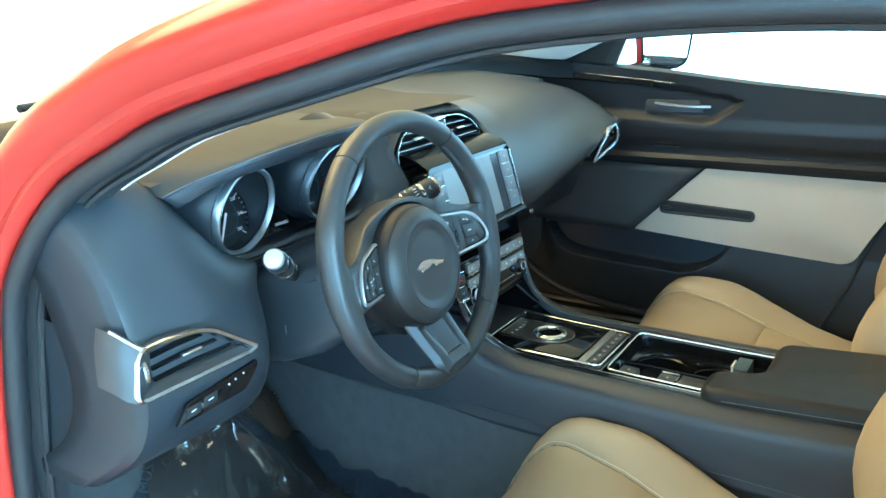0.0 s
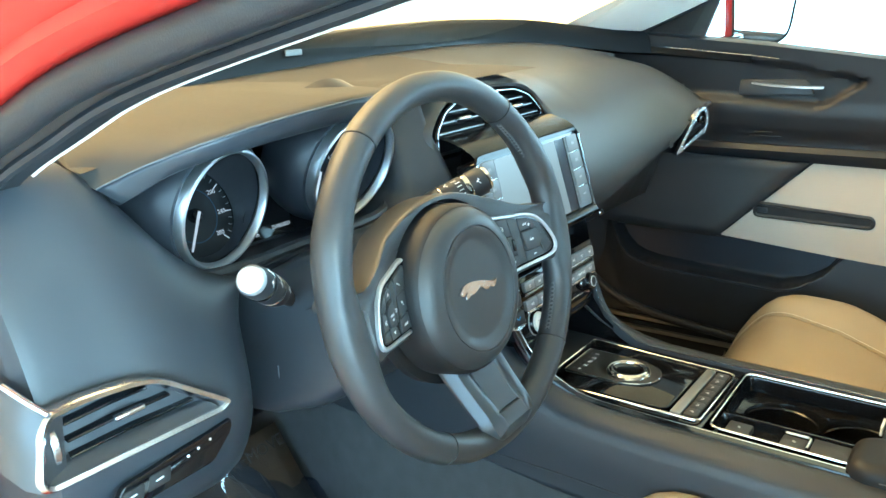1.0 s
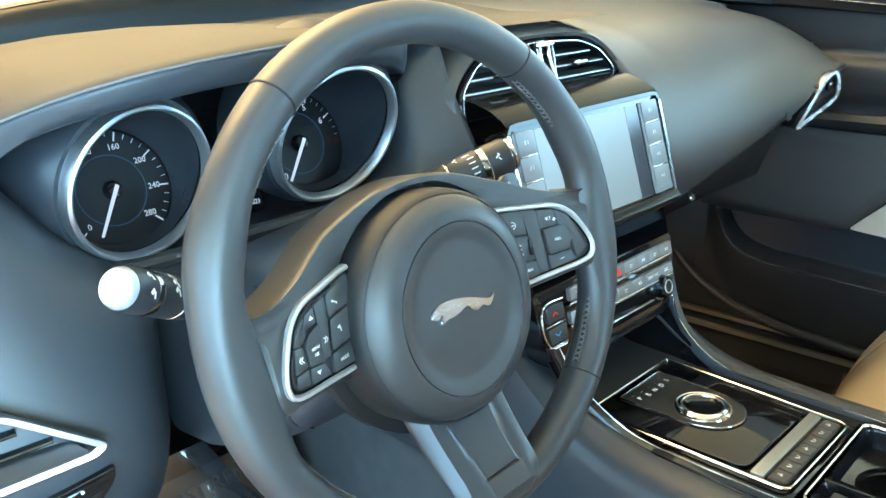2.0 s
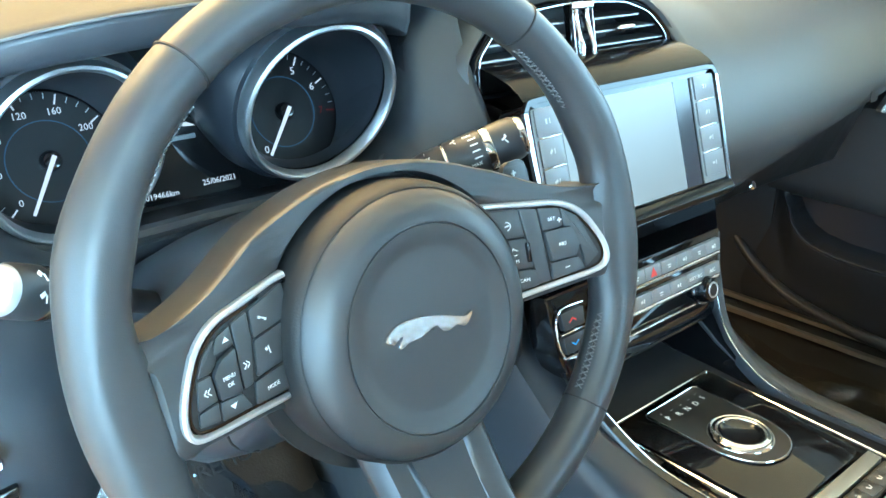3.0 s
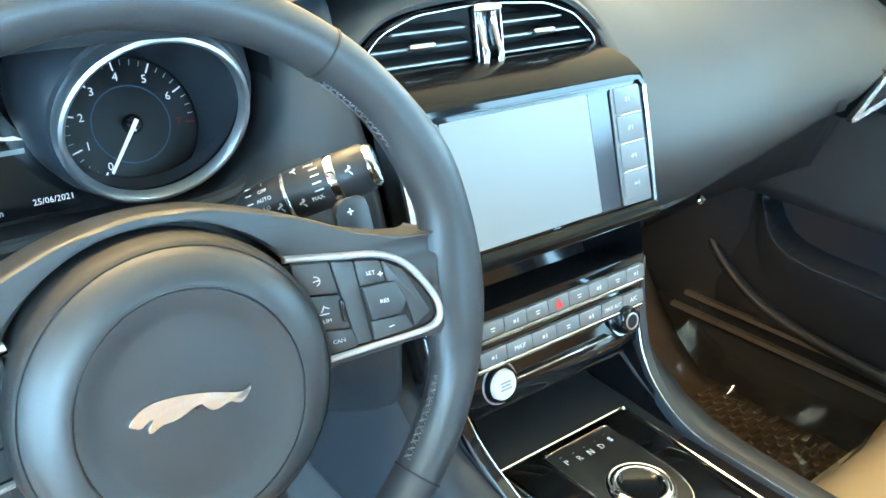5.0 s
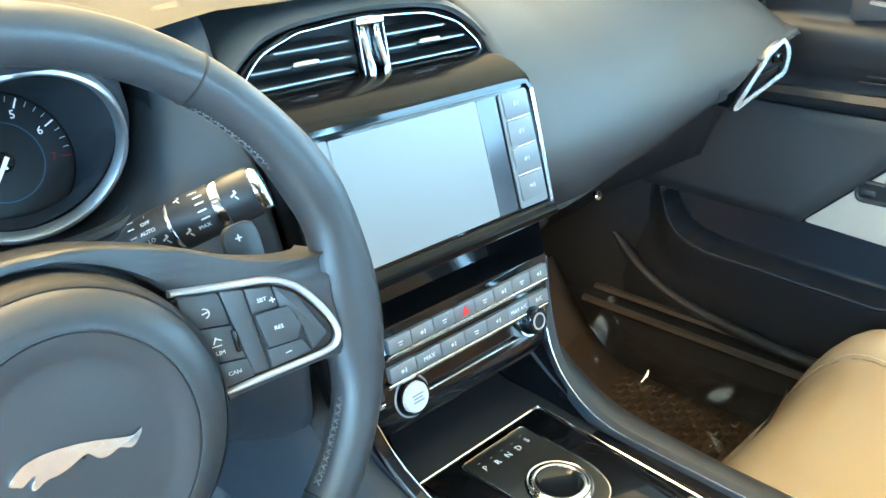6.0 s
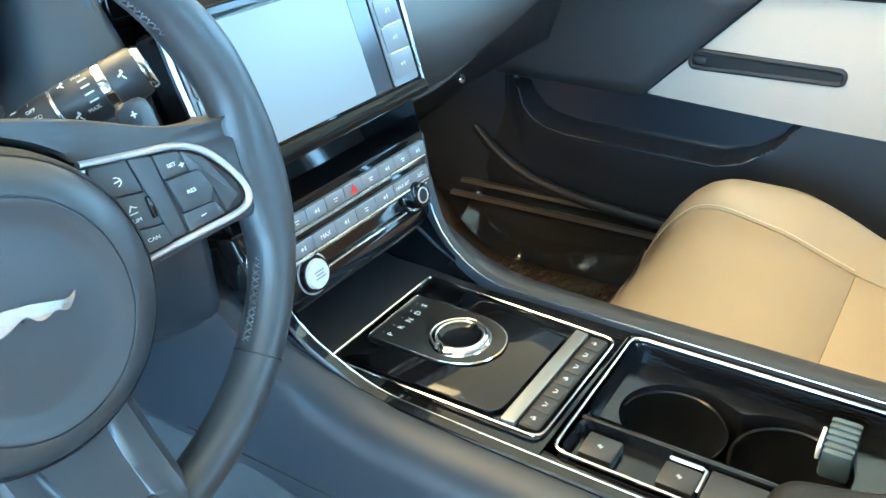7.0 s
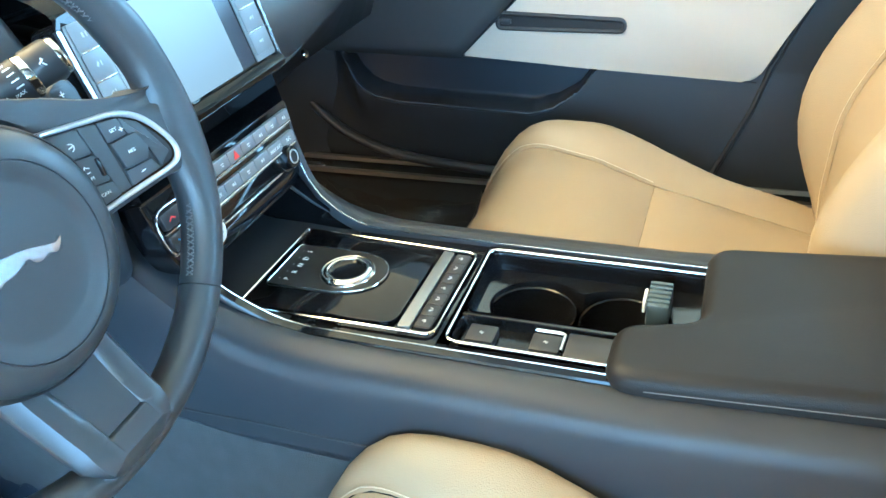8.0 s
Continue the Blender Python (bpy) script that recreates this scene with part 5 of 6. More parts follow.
# sides: ledge then flank
for side in (-1, 1):
    rows = []
    for y, lift in ((0.70, 0.22), (0.45, 0.22), (0.30, 0.19), (0.20, 0.13), (0.14, 0.085), (0.10, 0.055), (0.07, 0.034), (0.04, 0.018), (0.01, 0.008), (-0.03, 0.002), (-0.1, 0.0), (-0.2, 0.0), (-0.35, 0.0), (-0.5, 0.008), (-0.85, 0.02)):
        z = ZT + lift
        rows.append(smooth_line([(side * 0.100, y, z - 0.008), (side * 0.110, y, z - 0.003), (side * 0.124, y, z - 0.005), (side * 0.136, y, z - 0.012), (side * 0.143, y, z - 0.028), (side * 0.147, y, 0.52), (side * 0.150, y, 0.500 + 0.06 * max(0, y))], 2))
    solid(part("side_panel", sheet(rows), SOFT if side < 0 else TRIM, con, "soft charcoal console flank"), 0.004, 1.0)
    part("tunnel_carpet", sheet([[(side * 0.147, y, 0.504 + 0.06 * max(0, y)), (side * 0.160, y, 0.40), (side * 0.175, y, 0.26)] for y in (0.65, 0.4, 0.1, -0.2, -0.5, -0.85)]), CARPET, con, "black carpet on the tunnel side")
    part("flank_line", tube([(side * 0.1515, y, 0.525 - 0.03 * abs(y) * 0.6) for y in (0.2, 0.1, 0, -0.1, -0.2, -0.3, -0.45, -0.6)], 0.0010, 6), TRIM, con)
    arm = smooth_line([(side * 0.126, 0.100, 0.745), (side * 0.119, 0.088, 0.700), (side * 0.110, 0.066, 0.655), (side * 0.104, 0.034, 0.628), (side * 0.102, -0.005, 0.612), (side * 0.102, -0.06, 0.609), (side * 0.102, -0.2, 0.609), (side * 0.101, -0.41, 0.609)], 6)
    part("gloss_rail", sweep(arm, [(-0.006, -0.012), (0.006, -0.012), (0.006, -0.002), (0.004, 0.0012), (-0.004, 0.0012), (-0.006, -0.002)], (0, -0.5, 0.8)), GLOSS if side < 0 else SOFT, con, "piano black rail that sweeps up to the climate panel")
    part("chrome_line", tube([p + Vector((-side * 0.0060, 0, 0.0008)) for p in arm], 0.0007, 6, (0, -0.5, 0.8)), CHROME, con)
    part("inner_cheek", sheet([[(side * 0.100, 0.10, 0.70), (side * 0.100, 0.06, 0.64), (side * 0.098, 0.03, 0.618), (side * 0.097, 0.0, 0.606)], [(side * 0.104, 0.20, 0.70), (side * 0.103, 0.20, 0.64), (side * 0.100, 0.16, 0.61), (side * 0.098, 0.1, 0.600)]]), GLOSS, con)
# deck pieces
def deck(poly, z1=ZT, r=0.002):
    return prism(rounded(poly, r, 2), ZT - 0.03, z1, None, 0.0012)


part("deck_front", deck([(-0.096, 0.005), (0.096, 0.005), (0.096, -0.1515), (-0.096, -0.1515)], ZT - 0.003), GLOSS, con, "piano black console deck")
part("deck_side", deck([(-0.096, -0.152), (-0.083, -0.152), (-0.083, -0.42), (-0.096, -0.42)], ZT - 0.002), GLOSS, con)
part("deck_side", deck([(0.086, -0.152), (0.096, -0.152), (0.096, -0.42), (0.086, -0.42)], ZT - 0.002), GLOSS, con)
part("slot_floor", sheet([[(x, y, z) for x in (-0.098, 0, 0.098)] for y, z in ((0.004, 0.602), (0.072, 0.606), (0.12, 0.607), (0.20, 0.62), (0.26, 0.70))]), TRIM, con, "dark matt slot below the climate panel")
# gear panel
gear_out = rounded([(-0.080, 0.066), (0.081, 0.066), (0.071, -0.146), (-0.077, -0.146)], [0.003, 0.003, 0.012, 0.012], 5)
part("gear_panel", prism(rounded([(-0.076, 0.064), (0.078, 0.064), (0.066, -0.104), (-0.070, -0.104)], [0.002, 0.002, 0.016, 0.016], 5), ZT - 0.003, ZT + 0.002, None, 0.001), GLOSS, con, "piano black gear selector panel")
part("gear_trim", tube([(x, y, ZT + 0.0010) for x, y in gear_out], 0.0018, 8, (0, 0, 1), True), CHROME, con, "chrome outline of the gear panel")
gp = part("selector_plate", prism(rounded([(-0.039, 0.055), (0.043, 0.055), (0.042, -0.030), (0.030, -0.058), (0.003, -0.068), (-0.024, -0.058), (-0.037, -0.030)], [0.006, 0.006, 0.03, 0.02, 0.03, 0.02, 0.03], 6), ZT + 0.002, ZT + 0.0042, None, 0.0008), pbr("anthracite_plate", (0.045, 0.043, 0.040), 0.33, metal=0.5, var=0.06), con, "anthracite gear selector plate")
part("plate_edge", tube([(x, y, ZT + 0.0040) for x, y in rounded([(-0.039, 0.055), (0.043, 0.055), (0.042, -0.030), (0.030, -0.058), (0.003, -0.068), (-0.024, -0.058), (-0.037, -0.030)], [0.006, 0.006, 0.03, 0.02, 0.03, 0.02, 0.03], 6)], 0.0009, 6, (0, 0, 1), True), CHROME, gp)
RO = Matrix.Translation((0.002, -0.022, ZT + 0.0042))
rot = part("rotary_selector", lathe([(0.0, 0.0006), (0.0150, 0.0006), (0.0185, 0.0012), (0.0200, 0.0022)], 48, RO), GLOSS, con, "round gear selector with sunken black top")
part("rotary_rim", lathe([(0.0198, 0.0014), (0.0204, 0.0036), (0.0214, 0.0042), (0.0240, 0.0038), (0.0256, 0.0026), (0.0264, 0.0026), (0.0276, 0.0030), (0.0292, 0.0022), (0.0302, 0.0)], 64, RO), CHROME, rot, "bright chrome selector ring")
for k, ch in enumerate("PRNDS"):
    words(ch, 0.0085, Matrix.Translation((-0.026 + 0.0138 * k, 0.0345 + (0.002 if k in (0, 4) else 0.0), ZT + 0.0045)), INK, gp, "gear_letter")
    bars([(-0.026 + 0.0138 * k, 0.0345 + (0.002 if k in (0, 4) else 0.0) + 0.0085, 0.0026, 0.0006, 0)], Matrix.Translation((0, 0, ZT + 0.0045)), DIM, gp, "gear_dash")
# button strip behind the selector
part("strip_trim", prism(rounded([(-0.0735, -0.108), (0.068, -0.108), (0.0665, -0.121), (-0.0725, -0.121)], 0.002, 2), ZT - 0.002, ZT + 0.0030, None, 0.001), STRIP, con, "satin silver strip")
part("button_strip", prism(rounded([(-0.0715, -0.123), (0.066, -0.123), (0.065, -0.1415), (-0.0705, -0.1415)], 0.004, 3), ZT - 0.002, ZT + 0.0020, None, 0.001), DARK, con)
for k in range(7):
    x = -0.060 + 0.0192 * k
    b = part("mode_button", prism(rounded([(x - 0.009, -0.1395), (x + 0.009, -0.1395), (x + 0.009, -0.125), (x - 0.009, -0.125)], 0.002, 2), ZT + 0.0012, ZT + 0.0027, None, 0.0006), TRIM, con)
    bars([(x, -0.1322, 0.0042, 0.0026, 20), (x, -0.1296, 0.0016, 0.0010, 0)] if k % 3 == 0 else [(x - 0.0014, -0.132, 0.0016, 0.0042, 30), (x + 0.0020, -0.132, 0.0010, 0.0036, -20)], Matrix.Translation((0, 0, ZT + 0.0029)), FADED, b)
# tray and cup holders
tray = [(-0.082, -0.159), (0.085, -0.157), (0.085, -0.392), (-0.082, -0.392)]
part("tray_trim", tube([(x, y, ZT + 0.0015) for x, y in rounded(tray, 0.012, 5)], 0.0018, 8, (0, 0, 1), True), CHROME, con, "chrome outline of the cup holder tray")
def well(outline, depth):
    top = [Vector((x, y, ZT)) for x, y in outline]
    c = sum(top, Vector()) / len(top)
    rows = [top + top[:1]]
    for k, d in ((0.99, 0.002), (0.97, depth * 0.5), (0.955, depth)):
        r = [Vector((c.x + (p.x - c.x) * k, c.y + (p.y - c.y) * k, ZT - d)) for p in top]
        rows.append(r + r[:1])
    bm = sheet(rows)
    bm.faces.new([bm.verts.new(p) for p in rows[-1][:-1]])
    return bm


part("cup_tray", well(rounded([(-0.029, -0.163), (0.081, -0.161), (0.081, -0.388), (-0.029, -0.388)], 0.010, 4), 0.080), SATINBLACK, con, "deep black cup holder tray")
part("switch_tray", well(rounded([(-0.078, -0.163), (-0.036, -0.163), (-0.036, -0.388), (-0.078, -0.388)], 0.010, 4), 0.012), SATINBLACK, con)
part("tray_divider", prism([(-0.036, -0.161), (-0.029, -0.161), (-0.029, -0.39), (-0.036, -0.39)], ZT - 0.02, ZT - 0.001, None, 0.001), GLOSS, con)
# plate round the cups, with one waisted hole
def cup_ring(k, z, grow=0.0):
    """A point of the waisted hole round both cups, by its turn k from 0 to 1."""
    a = math.tau * k
    r = 0.032 + 0.054 * abs(math.cos(a)) ** 1.6 + grow
    return Vector((0.024 + r * math.sin(a), -0.265 + 1.05 * r * math.cos(a), z))


def plate_edge(k, z):
    a = math.tau * k
    sx, cy = math.sin(a), math.cos(a)
    r = min((0.0555 if sx > 0 else 0.0515) / max(1e-6, abs(sx)), (0.122 if cy < 0 else 0.103) / max(1e-6, abs(cy)))
    return Vector((0.024 + r * sx, -0.265 + r * cy, z))


ks = [k / 96 for k in range(97)]
part("cup_plate", sheet([[cup_ring(k, ZT - 0.050, -0.003) for k in ks], [cup_ring(k, ZT - 0.026) for k in ks], [cup_ring(k, ZT - 0.0225, 0.0015) for k in ks], [cup_ring(k, ZT - 0.0220, 0.004).lerp(plate_edge(k, ZT - 0.0220), 0.2) for k in ks], [plate_edge(k, ZT - 0.020) for k in ks]]), SATINBLACK, con, "satin black plate with a waisted hole for two cups")
for y in (-0.218, -0.312):
    c = Matrix.Translation((0.020, y, ZT - 0.078))
    part("cup_holder", lathe([(0.0, 0.0), (0.036, 0.0), (0.040, 0.006), (0.043, 0.050), (0.0445, 0.0515), (0.0455, 0.0505), (0.0455, 0.0)], 40, c), SATINBLACK, con, "round black cup holder")
for k in range(4):
    part("tray_groove", box((0.073 + 0.0018 * k, -0.275, ZT - 0.012 + 0.003 * k), (0.0012, 0.20, 0.0015)), GLOSS, con)
for y, lab in ((-0.188, "dynamic mode button"), (-0.250, "electric parking brake switch")):
    b = part("console_button", box((-0.057, y, ZT - 0.0090), (0.026, 0.028, 0.012), 0.002), TRIM, con, lab)
    bars([(-0.057, y, 0.0044, 0.0016, 25), (-0.057, y, 0.0012, 0.0046, 0)], Matrix.Translation((0, 0, ZT - 0.0028)), FADED, b)
part("brake_edge", tube([(-0.068, -0.266, ZT - 0.002), (-0.044, -0.266, ZT - 0.002), (-0.042, -0.262, ZT - 0.002), (-0.042, -0.238, ZT - 0.002)], 0.0018, 6), CHROME, con)
part("switch_filler", box((-0.057, -0.328, ZT - 0.005), (0.036, 0.118, 0.006), 0.001), TRIM, con)
clip = thing("coin_clip", (0.043, -0.342, ZT - 0.03), "pale blue ribbed rubber coin clip in the tray", "coin holder")
part("clip_body", box((0.041, -0.342, ZT - 0.012), (0.046, 0.022, 0.026), 0.003), COIN, clip)
for k in range(5):
    part("rib", box((0.025 + 0.008 * k, -0.342, ZT + 0.0015), (0.004, 0.022, 0.003), 0.001), COIN, clip)
part("clip_plate", box((0.030, -0.329, ZT - 0.002), (0.026, 0.003, 0.012), 0.001), INK, clip)
# armrest lid
rest = thing("armrest_lid", (0, -0.55, 0.60), "padded black leather armrest lid with a stepped front edge", "armrest")
whole = rounded([(-0.114, -0.310), (-0.036, -0.310), (-0.022, -0.382), (0.114, -0.382), (0.114, -0.80), (-0.114, -0.80)], [0.028, 0.022, 0.018, 0.028, 0.01, 0.01], 7)


def lid(poly):
    """A padded lid that rises gently towards the rear."""
    bm = pillow(poly[::-1], 0.586, 0.626, 0.015, 6)
    for v in bm.verts:
        if v.co.z > 0.600:
            v.co.z += 0.07 * (-0.31 - v.co.y) - 0.03 * max(0, v.co.x) * (1 if v.co.y > -0.6 else 0)
    return bm


part("lid", lid(whole), ARMPAD, rest, "padded lid with a stepped front edge")
part("lid_base", prism(rounded([(-0.095, -0.330), (-0.05, -0.330), (-0.04, -0.40), (0.095, -0.40), (0.095, -0.79), (-0.095, -0.79)], 0.006, 2)[::-1], 0.585, 0.593), TRIM, rest)
part("lid_stitch", tube([(-0.1136, y, 0.6105 + 0.07 * (-0.31 - y)) for y in (-0.345, -0.4, -0.5, -0.6, -0.78)], 0.0008, 6), THREAD, rest)

# ---- steering wheel, in its own frame: x right, y up, z to the driver ----
wheel = thing("steering_wheel", (-0.356, 0.0, 0.861), "black leather steering wheel with silver-edged switch panels", "steering wheel", turn=(77.3, 0, -0.9))
wheel.matrix_basis = wheel.matrix_basis @ pose(0, 0, 0, 0, 0, 1.9)
PLACE[wheel.name] = wheel.matrix_basis.copy()
RR = 0.172


def rim_pt(a, r=RR):
    return Vector((r * math.cos(a), r * math.sin(a) * 0.985, 0))


def rim_rows(a0, a1, n, grow=0.0):
    rows = []
    for i in range(n + 1):
        a = a0 + (a1 - a0) * i / n
        c, d = rim_pt(a), rim_pt(a).normalized()
        deg = math.degrees(a) % 360
        thumb = sum(math.exp(-(((deg - t + 180) % 360 - 180) / 9) ** 2) for t in (22, 158))
        w, h = 0.0142 + grow + 0.0025 * thumb, 0.0162 + grow + 0.001 * thumb
        rest = 0.0105 * sum(math.exp(-(abs((deg - t + 180) % 360 - 180) / 15) ** 3) for t in (-5, 185))
        rows.append([c + d * ((w + (rest if math.cos(2 * math.pi * k / 20) < 0 else 0)) * math.cos(2 * math.pi * k / 20)) + Vector((0, 0, h * math.sin(2 * math.pi * k / 20))) for k in range(20)])
    return rows


rim = part("rim", sheet(rim_rows(0, math.tau, 120), wrap=True), WHEEL, wheel, "smooth black leather rim", local=True)
for deg in (51, 126, 239, 314):
    a = math.radians(deg)
    c, d = rim_pt(a), rim_pt(a).normalized()
    part("seam", sweep([c + d * (0.0144 * math.cos(k * math.tau / 24)) + Vector((0, 0, 0.0164 * math.sin(k * math.tau / 24))) for k in range(24)], ring2(0.0007, 5), (-d.y, d.x, 0), True), DARK, rim, local=True)
# cross stitching on the inside of the rim
for a0, a1 in ((-44, 49), (130, 224)):
    bm = []
    n = 56
    for i in range(n):
        a = math.radians(a0 + (a1 - a0) * (i + 0.5) / n)
        c, d = rim_pt(a), rim_pt(a).normalized()
        t = Vector((-d.y, d.x, 0))
        for s in (-1, 1):
            q = c - d * 0.0143 + Vector((0, 0, 0.002))
            bm.append(tube([q - t * 0.0015 * s + Vector((0, 0, -0.003)), q - d * 0.0006, q + t * 0.0015 * s + Vector((0, 0, 0.003))], 0.0005, 5, d))
    part("stitching", merge(*bm), THREAD, rim, "grey cross stitching along the rim", local=True)
    groove = [rim_pt(math.radians(a0 + (a1 - a0) * i / 40), RR - 0.0139) + Vector((0, 0, 0.002)) for i in range(41)]
    part("stitch_groove", tube(groove, 0.0012, 6), DARK, rim, local=True)

# spokes
def mirror_poly(p):
    return [(-x, y) for x, y in p][::-1]


def dish(bm, lift=0.0):
    """Lean a flat shape back towards the hub, as the switch panels do."""
    for v in bm.verts:
        a = abs(v.co.x)
        v.co.z += 0.38 * (min(max(a, 0.075), 0.150) - 0.121) - 0.9 * max(0, a - 0.150) + lift
    return bm


HUB_Y = -0.0225
arch = [(0.0, 0.0695), (0.030, 0.0665), (0.055, 0.0595), (0.085, 0.0475), (0.112, 0.0335), (0.134, 0.0260), (0.150, 0.0235), (0.161, 0.0225), (0.164, 0.012), (0.1555, 0.006), (0.1535, -0.028), (0.148, -0.0385), (0.139, -0.0378), (0.115, -0.0398), (0.0845, -0.0425)]


def spread(line, n):
    """n + 1 points at even steps along a line."""
    q = [Vector(p) for p in line]
    at = [0.0]
    for i in range(1, len(q)):
        at.append(at[-1] + (q[i] - q[i - 1]).length)
    res, j = [], 0
    for i in range(n + 1):
        d = at[-1] * i / n
        while j < len(q) - 2 and at[j + 1] < d:
            j += 1
        res.append(q[j].lerp(q[j + 1], (d - at[j]) / max(1e-9, at[j + 1] - at[j])))
    return res


brim = spread(smooth_line([(x, y, 0) for x, y in arch[::-1] + [(-x, y) for x, y in arch[1:]]], 5), 120)
well_edge = [Vector((0.0865 * math.cos(math.radians(-13 + 206 * i / 120)), HUB_Y + 0.0865 * math.sin(math.radians(-13 + 206 * i / 120)), 0)) for i in range(121)]
rows = []
for share, step, z in ((0, 0.0, -0.034), (0, 0.0, -0.020), (0, 0.0, -0.0055), (0, 0.0010, -0.0025), (0, 0.0028, -0.0006), (0, 0.0055, 0.0004), (0.25, 0.0055, 0.0006), (0.5, 0.0055, 0.0006), (0.75, 0.003, 0.0006), (0.95, 0.0, 0.0004), (1.0, 0.0, -0.0015), (1.0, 0.0, -0.030)):
    row = []
    for p, q in zip(brim, well_edge):
        d = q - p
        w = p + d * min(1.0, share + min(step / max(1e-6, d.length), 0.35))
        row.append((w.x, w.y, z))
    rows.append(row)
part("spokes", dish(sheet(rows)), WHEEL, wheel, "black padded spokes with a crisp upper crease", local=True)
# Black disc gives the gap round the hub its shadow.
part("hub_gap", lathe([(0.0, -0.034), (0.092, -0.034), (0.092, -0.044)], 48, Matrix.Translation((0, HUB_Y, 0))), DARK, wheel, "black disc behind the hub, standing for shade in the gap", local=True)
for side in (1, -1):
    near = 1.0 if side > 0 else 0.982
    pan = [(0.072, 0.0262), (0.100, 0.0205), (0.118, 0.0170), (0.130, 0.0090), (0.139, -0.005), (0.144, -0.019), (0.142, -0.0265), (0.110, -0.0310), (0.075, -0.0345)]
    fl = (lambda p: p) if side > 0 else mirror_poly
    slim = Matrix.Diagonal((near, 1, 1, 1))

    def on_pad(bm):
        bm.transform(slim)
        return dish(bm)

    pad = part("switch_panel", on_pad(prism(rounded(fl(pan), 0.003, 3), -0.006, 0.0035, None, 0.0008)), DARK, wheel, "dark switch panel with silver edge", local=True)
    line = [(0.070, 0.0272), (0.100, 0.0222), (0.119, 0.0187), (0.132, 0.0102), (0.141, -0.004), (0.1462, -0.018), (0.1448, -0.0272), (0.136, -0.0310), (0.110, -0.0332), (0.083, -0.0355)]
    tl = smooth_line([(side * x, y, 0.0035) for x, y in line], 4)
    part("silver_edge", on_pad(sweep(tl, [(-0.0019, -0.004), (0.0019, -0.004), (0.0017, 0.0006), (0.0006, 0.0018), (-0.0008, 0.0018), (-0.0018, 0.0004)], (0, 0, 1))), SILVERLINE, wheel, "satin silver panel edge", local=True)
    part("edge_shadow_line", on_pad(sweep([(p.x - side * 0.0004, p.y, p.z) for p in smooth_line([(side * (x - 0.0026), y * 0.90 - 0.0006, 0.0034) for x, y in line], 4)], [(-0.0007, -0.003), (0.0007, -0.003), (0.0007, 0.0006), (-0.0007, 0.0006)], (0, 0, 1))), GLOSS, wheel, local=True)

    def key(poly, lift=0.0026):
        return part("key", on_pad(prism(rounded(poly, 0.0012, 2), 0.0030, 0.0035 + lift, None, 0.0007)), KEYCAP, pad, local=True)

    def mark_bars(items, lift=0.0064):
        bm = merge(*[box((0, 0, 0), (w, h, 0.0003), m=pose(x, y, lift, 0, 0, a)) for x, y, w, h, a in items])
        return part("key_mark", on_pad(bm), INK, pad, local=True)

    def tag(txt, x, y, size=0.0032, lift=0.0064):
        ob = words(txt, size, Matrix.Translation((x, y, lift)), INK, pad, "key_word", local=True)
        for v in ob.data.vertices:
            v.co.x *= near
            v.co.z += 0.38 * (abs(v.co.x) - 0.121)

    if side > 0:
        key([(0.072, 0.0240), (0.072, 0.0058), (0.0935, 0.0025), (0.0915, 0.0212)])
        key([(0.073, 0.0048), (0.076, -0.0158), (0.0965, -0.0185), (0.0940, 0.0015)])
        key([(0.0765, -0.0168), (0.080, -0.0325), (0.0985, -0.0305), (0.0970, -0.0195)])
        key([(0.0925, 0.0210), (0.0985, -0.0300), (0.1065, -0.0298), (0.1040, 0.0185)], 0.0018)
        key([(0.1048, 0.0184), (0.1055, 0.0035), (0.1190, 0.0035), (0.1180, 0.0158)], 0.0019)
        key([(0.1060, 0.0027), (0.1085, -0.0175), (0.1240, -0.0175), (0.1278, -0.0100), (0.1235, 0.0027)], 0.0034)
        key([(0.1200, 0.0035), (0.1190, 0.0155), (0.1290, 0.0080), (0.1405, -0.0200), (0.1310, -0.0270), (0.1285, -0.0100)][::-1], 0.0016)
        key([(0.1080, -0.0185), (0.1080, -0.0298), (0.1300, -0.0275), (0.1265, -0.0185)], 0.0019)
        tag("RES", 0.1160, -0.0075, lift=0.0071)
        tag("SET", 0.1115, 0.0100)
        mark_bars([(0.1168, 0.0082, 0.0030, 0.0006, 0), (0.1168, 0.0082, 0.0006, 0.0030, 0)], 0.0058)
        tag("CAN", 0.0890, -0.0250)
        tag("LIM", 0.0850, -0.0118)
        mark_bars([(0.1180, -0.0235, 0.0032, 0.0006, 8)], 0.0058)
        part("key_mark", on_pad(lathe([(0.0023, 0), (0.0023, 0.0003), (0.0030, 0.0003), (0.0030, 0)], 20, Matrix.Translation((0.0825, 0.0120, 0.0062)), True)), INK, pad, local=True)
        mark_bars([(0.0825, 0.0120, 0.0042, 0.0008, 10), (0.0838, -0.0045, 0.0042, 0.0007, 60), (0.0856, -0.0040, 0.0036, 0.0007, -30), (0.0842, -0.0076, 0.0050, 0.0006, 0)])
        part("key_slider", on_pad(box((0.0935, -0.0075, 0.0066), (0.0022, 0.0130, 0.0030), 0.0008)), GLOSS, pad, local=True)
    else:
        key([(-0.073, 0.0236), (-0.0975, 0.0175), (-0.0985, 0.0030), (-0.073, 0.0060)])
        key([(-0.073, 0.0050), (-0.0985, 0.0020), (-0.1012, -0.0165), (-0.075, -0.0150)])
        key([(-0.076, -0.0163), (-0.1035, -0.0180), (-0.1055, -0.0295), (-0.078, -0.0315)])
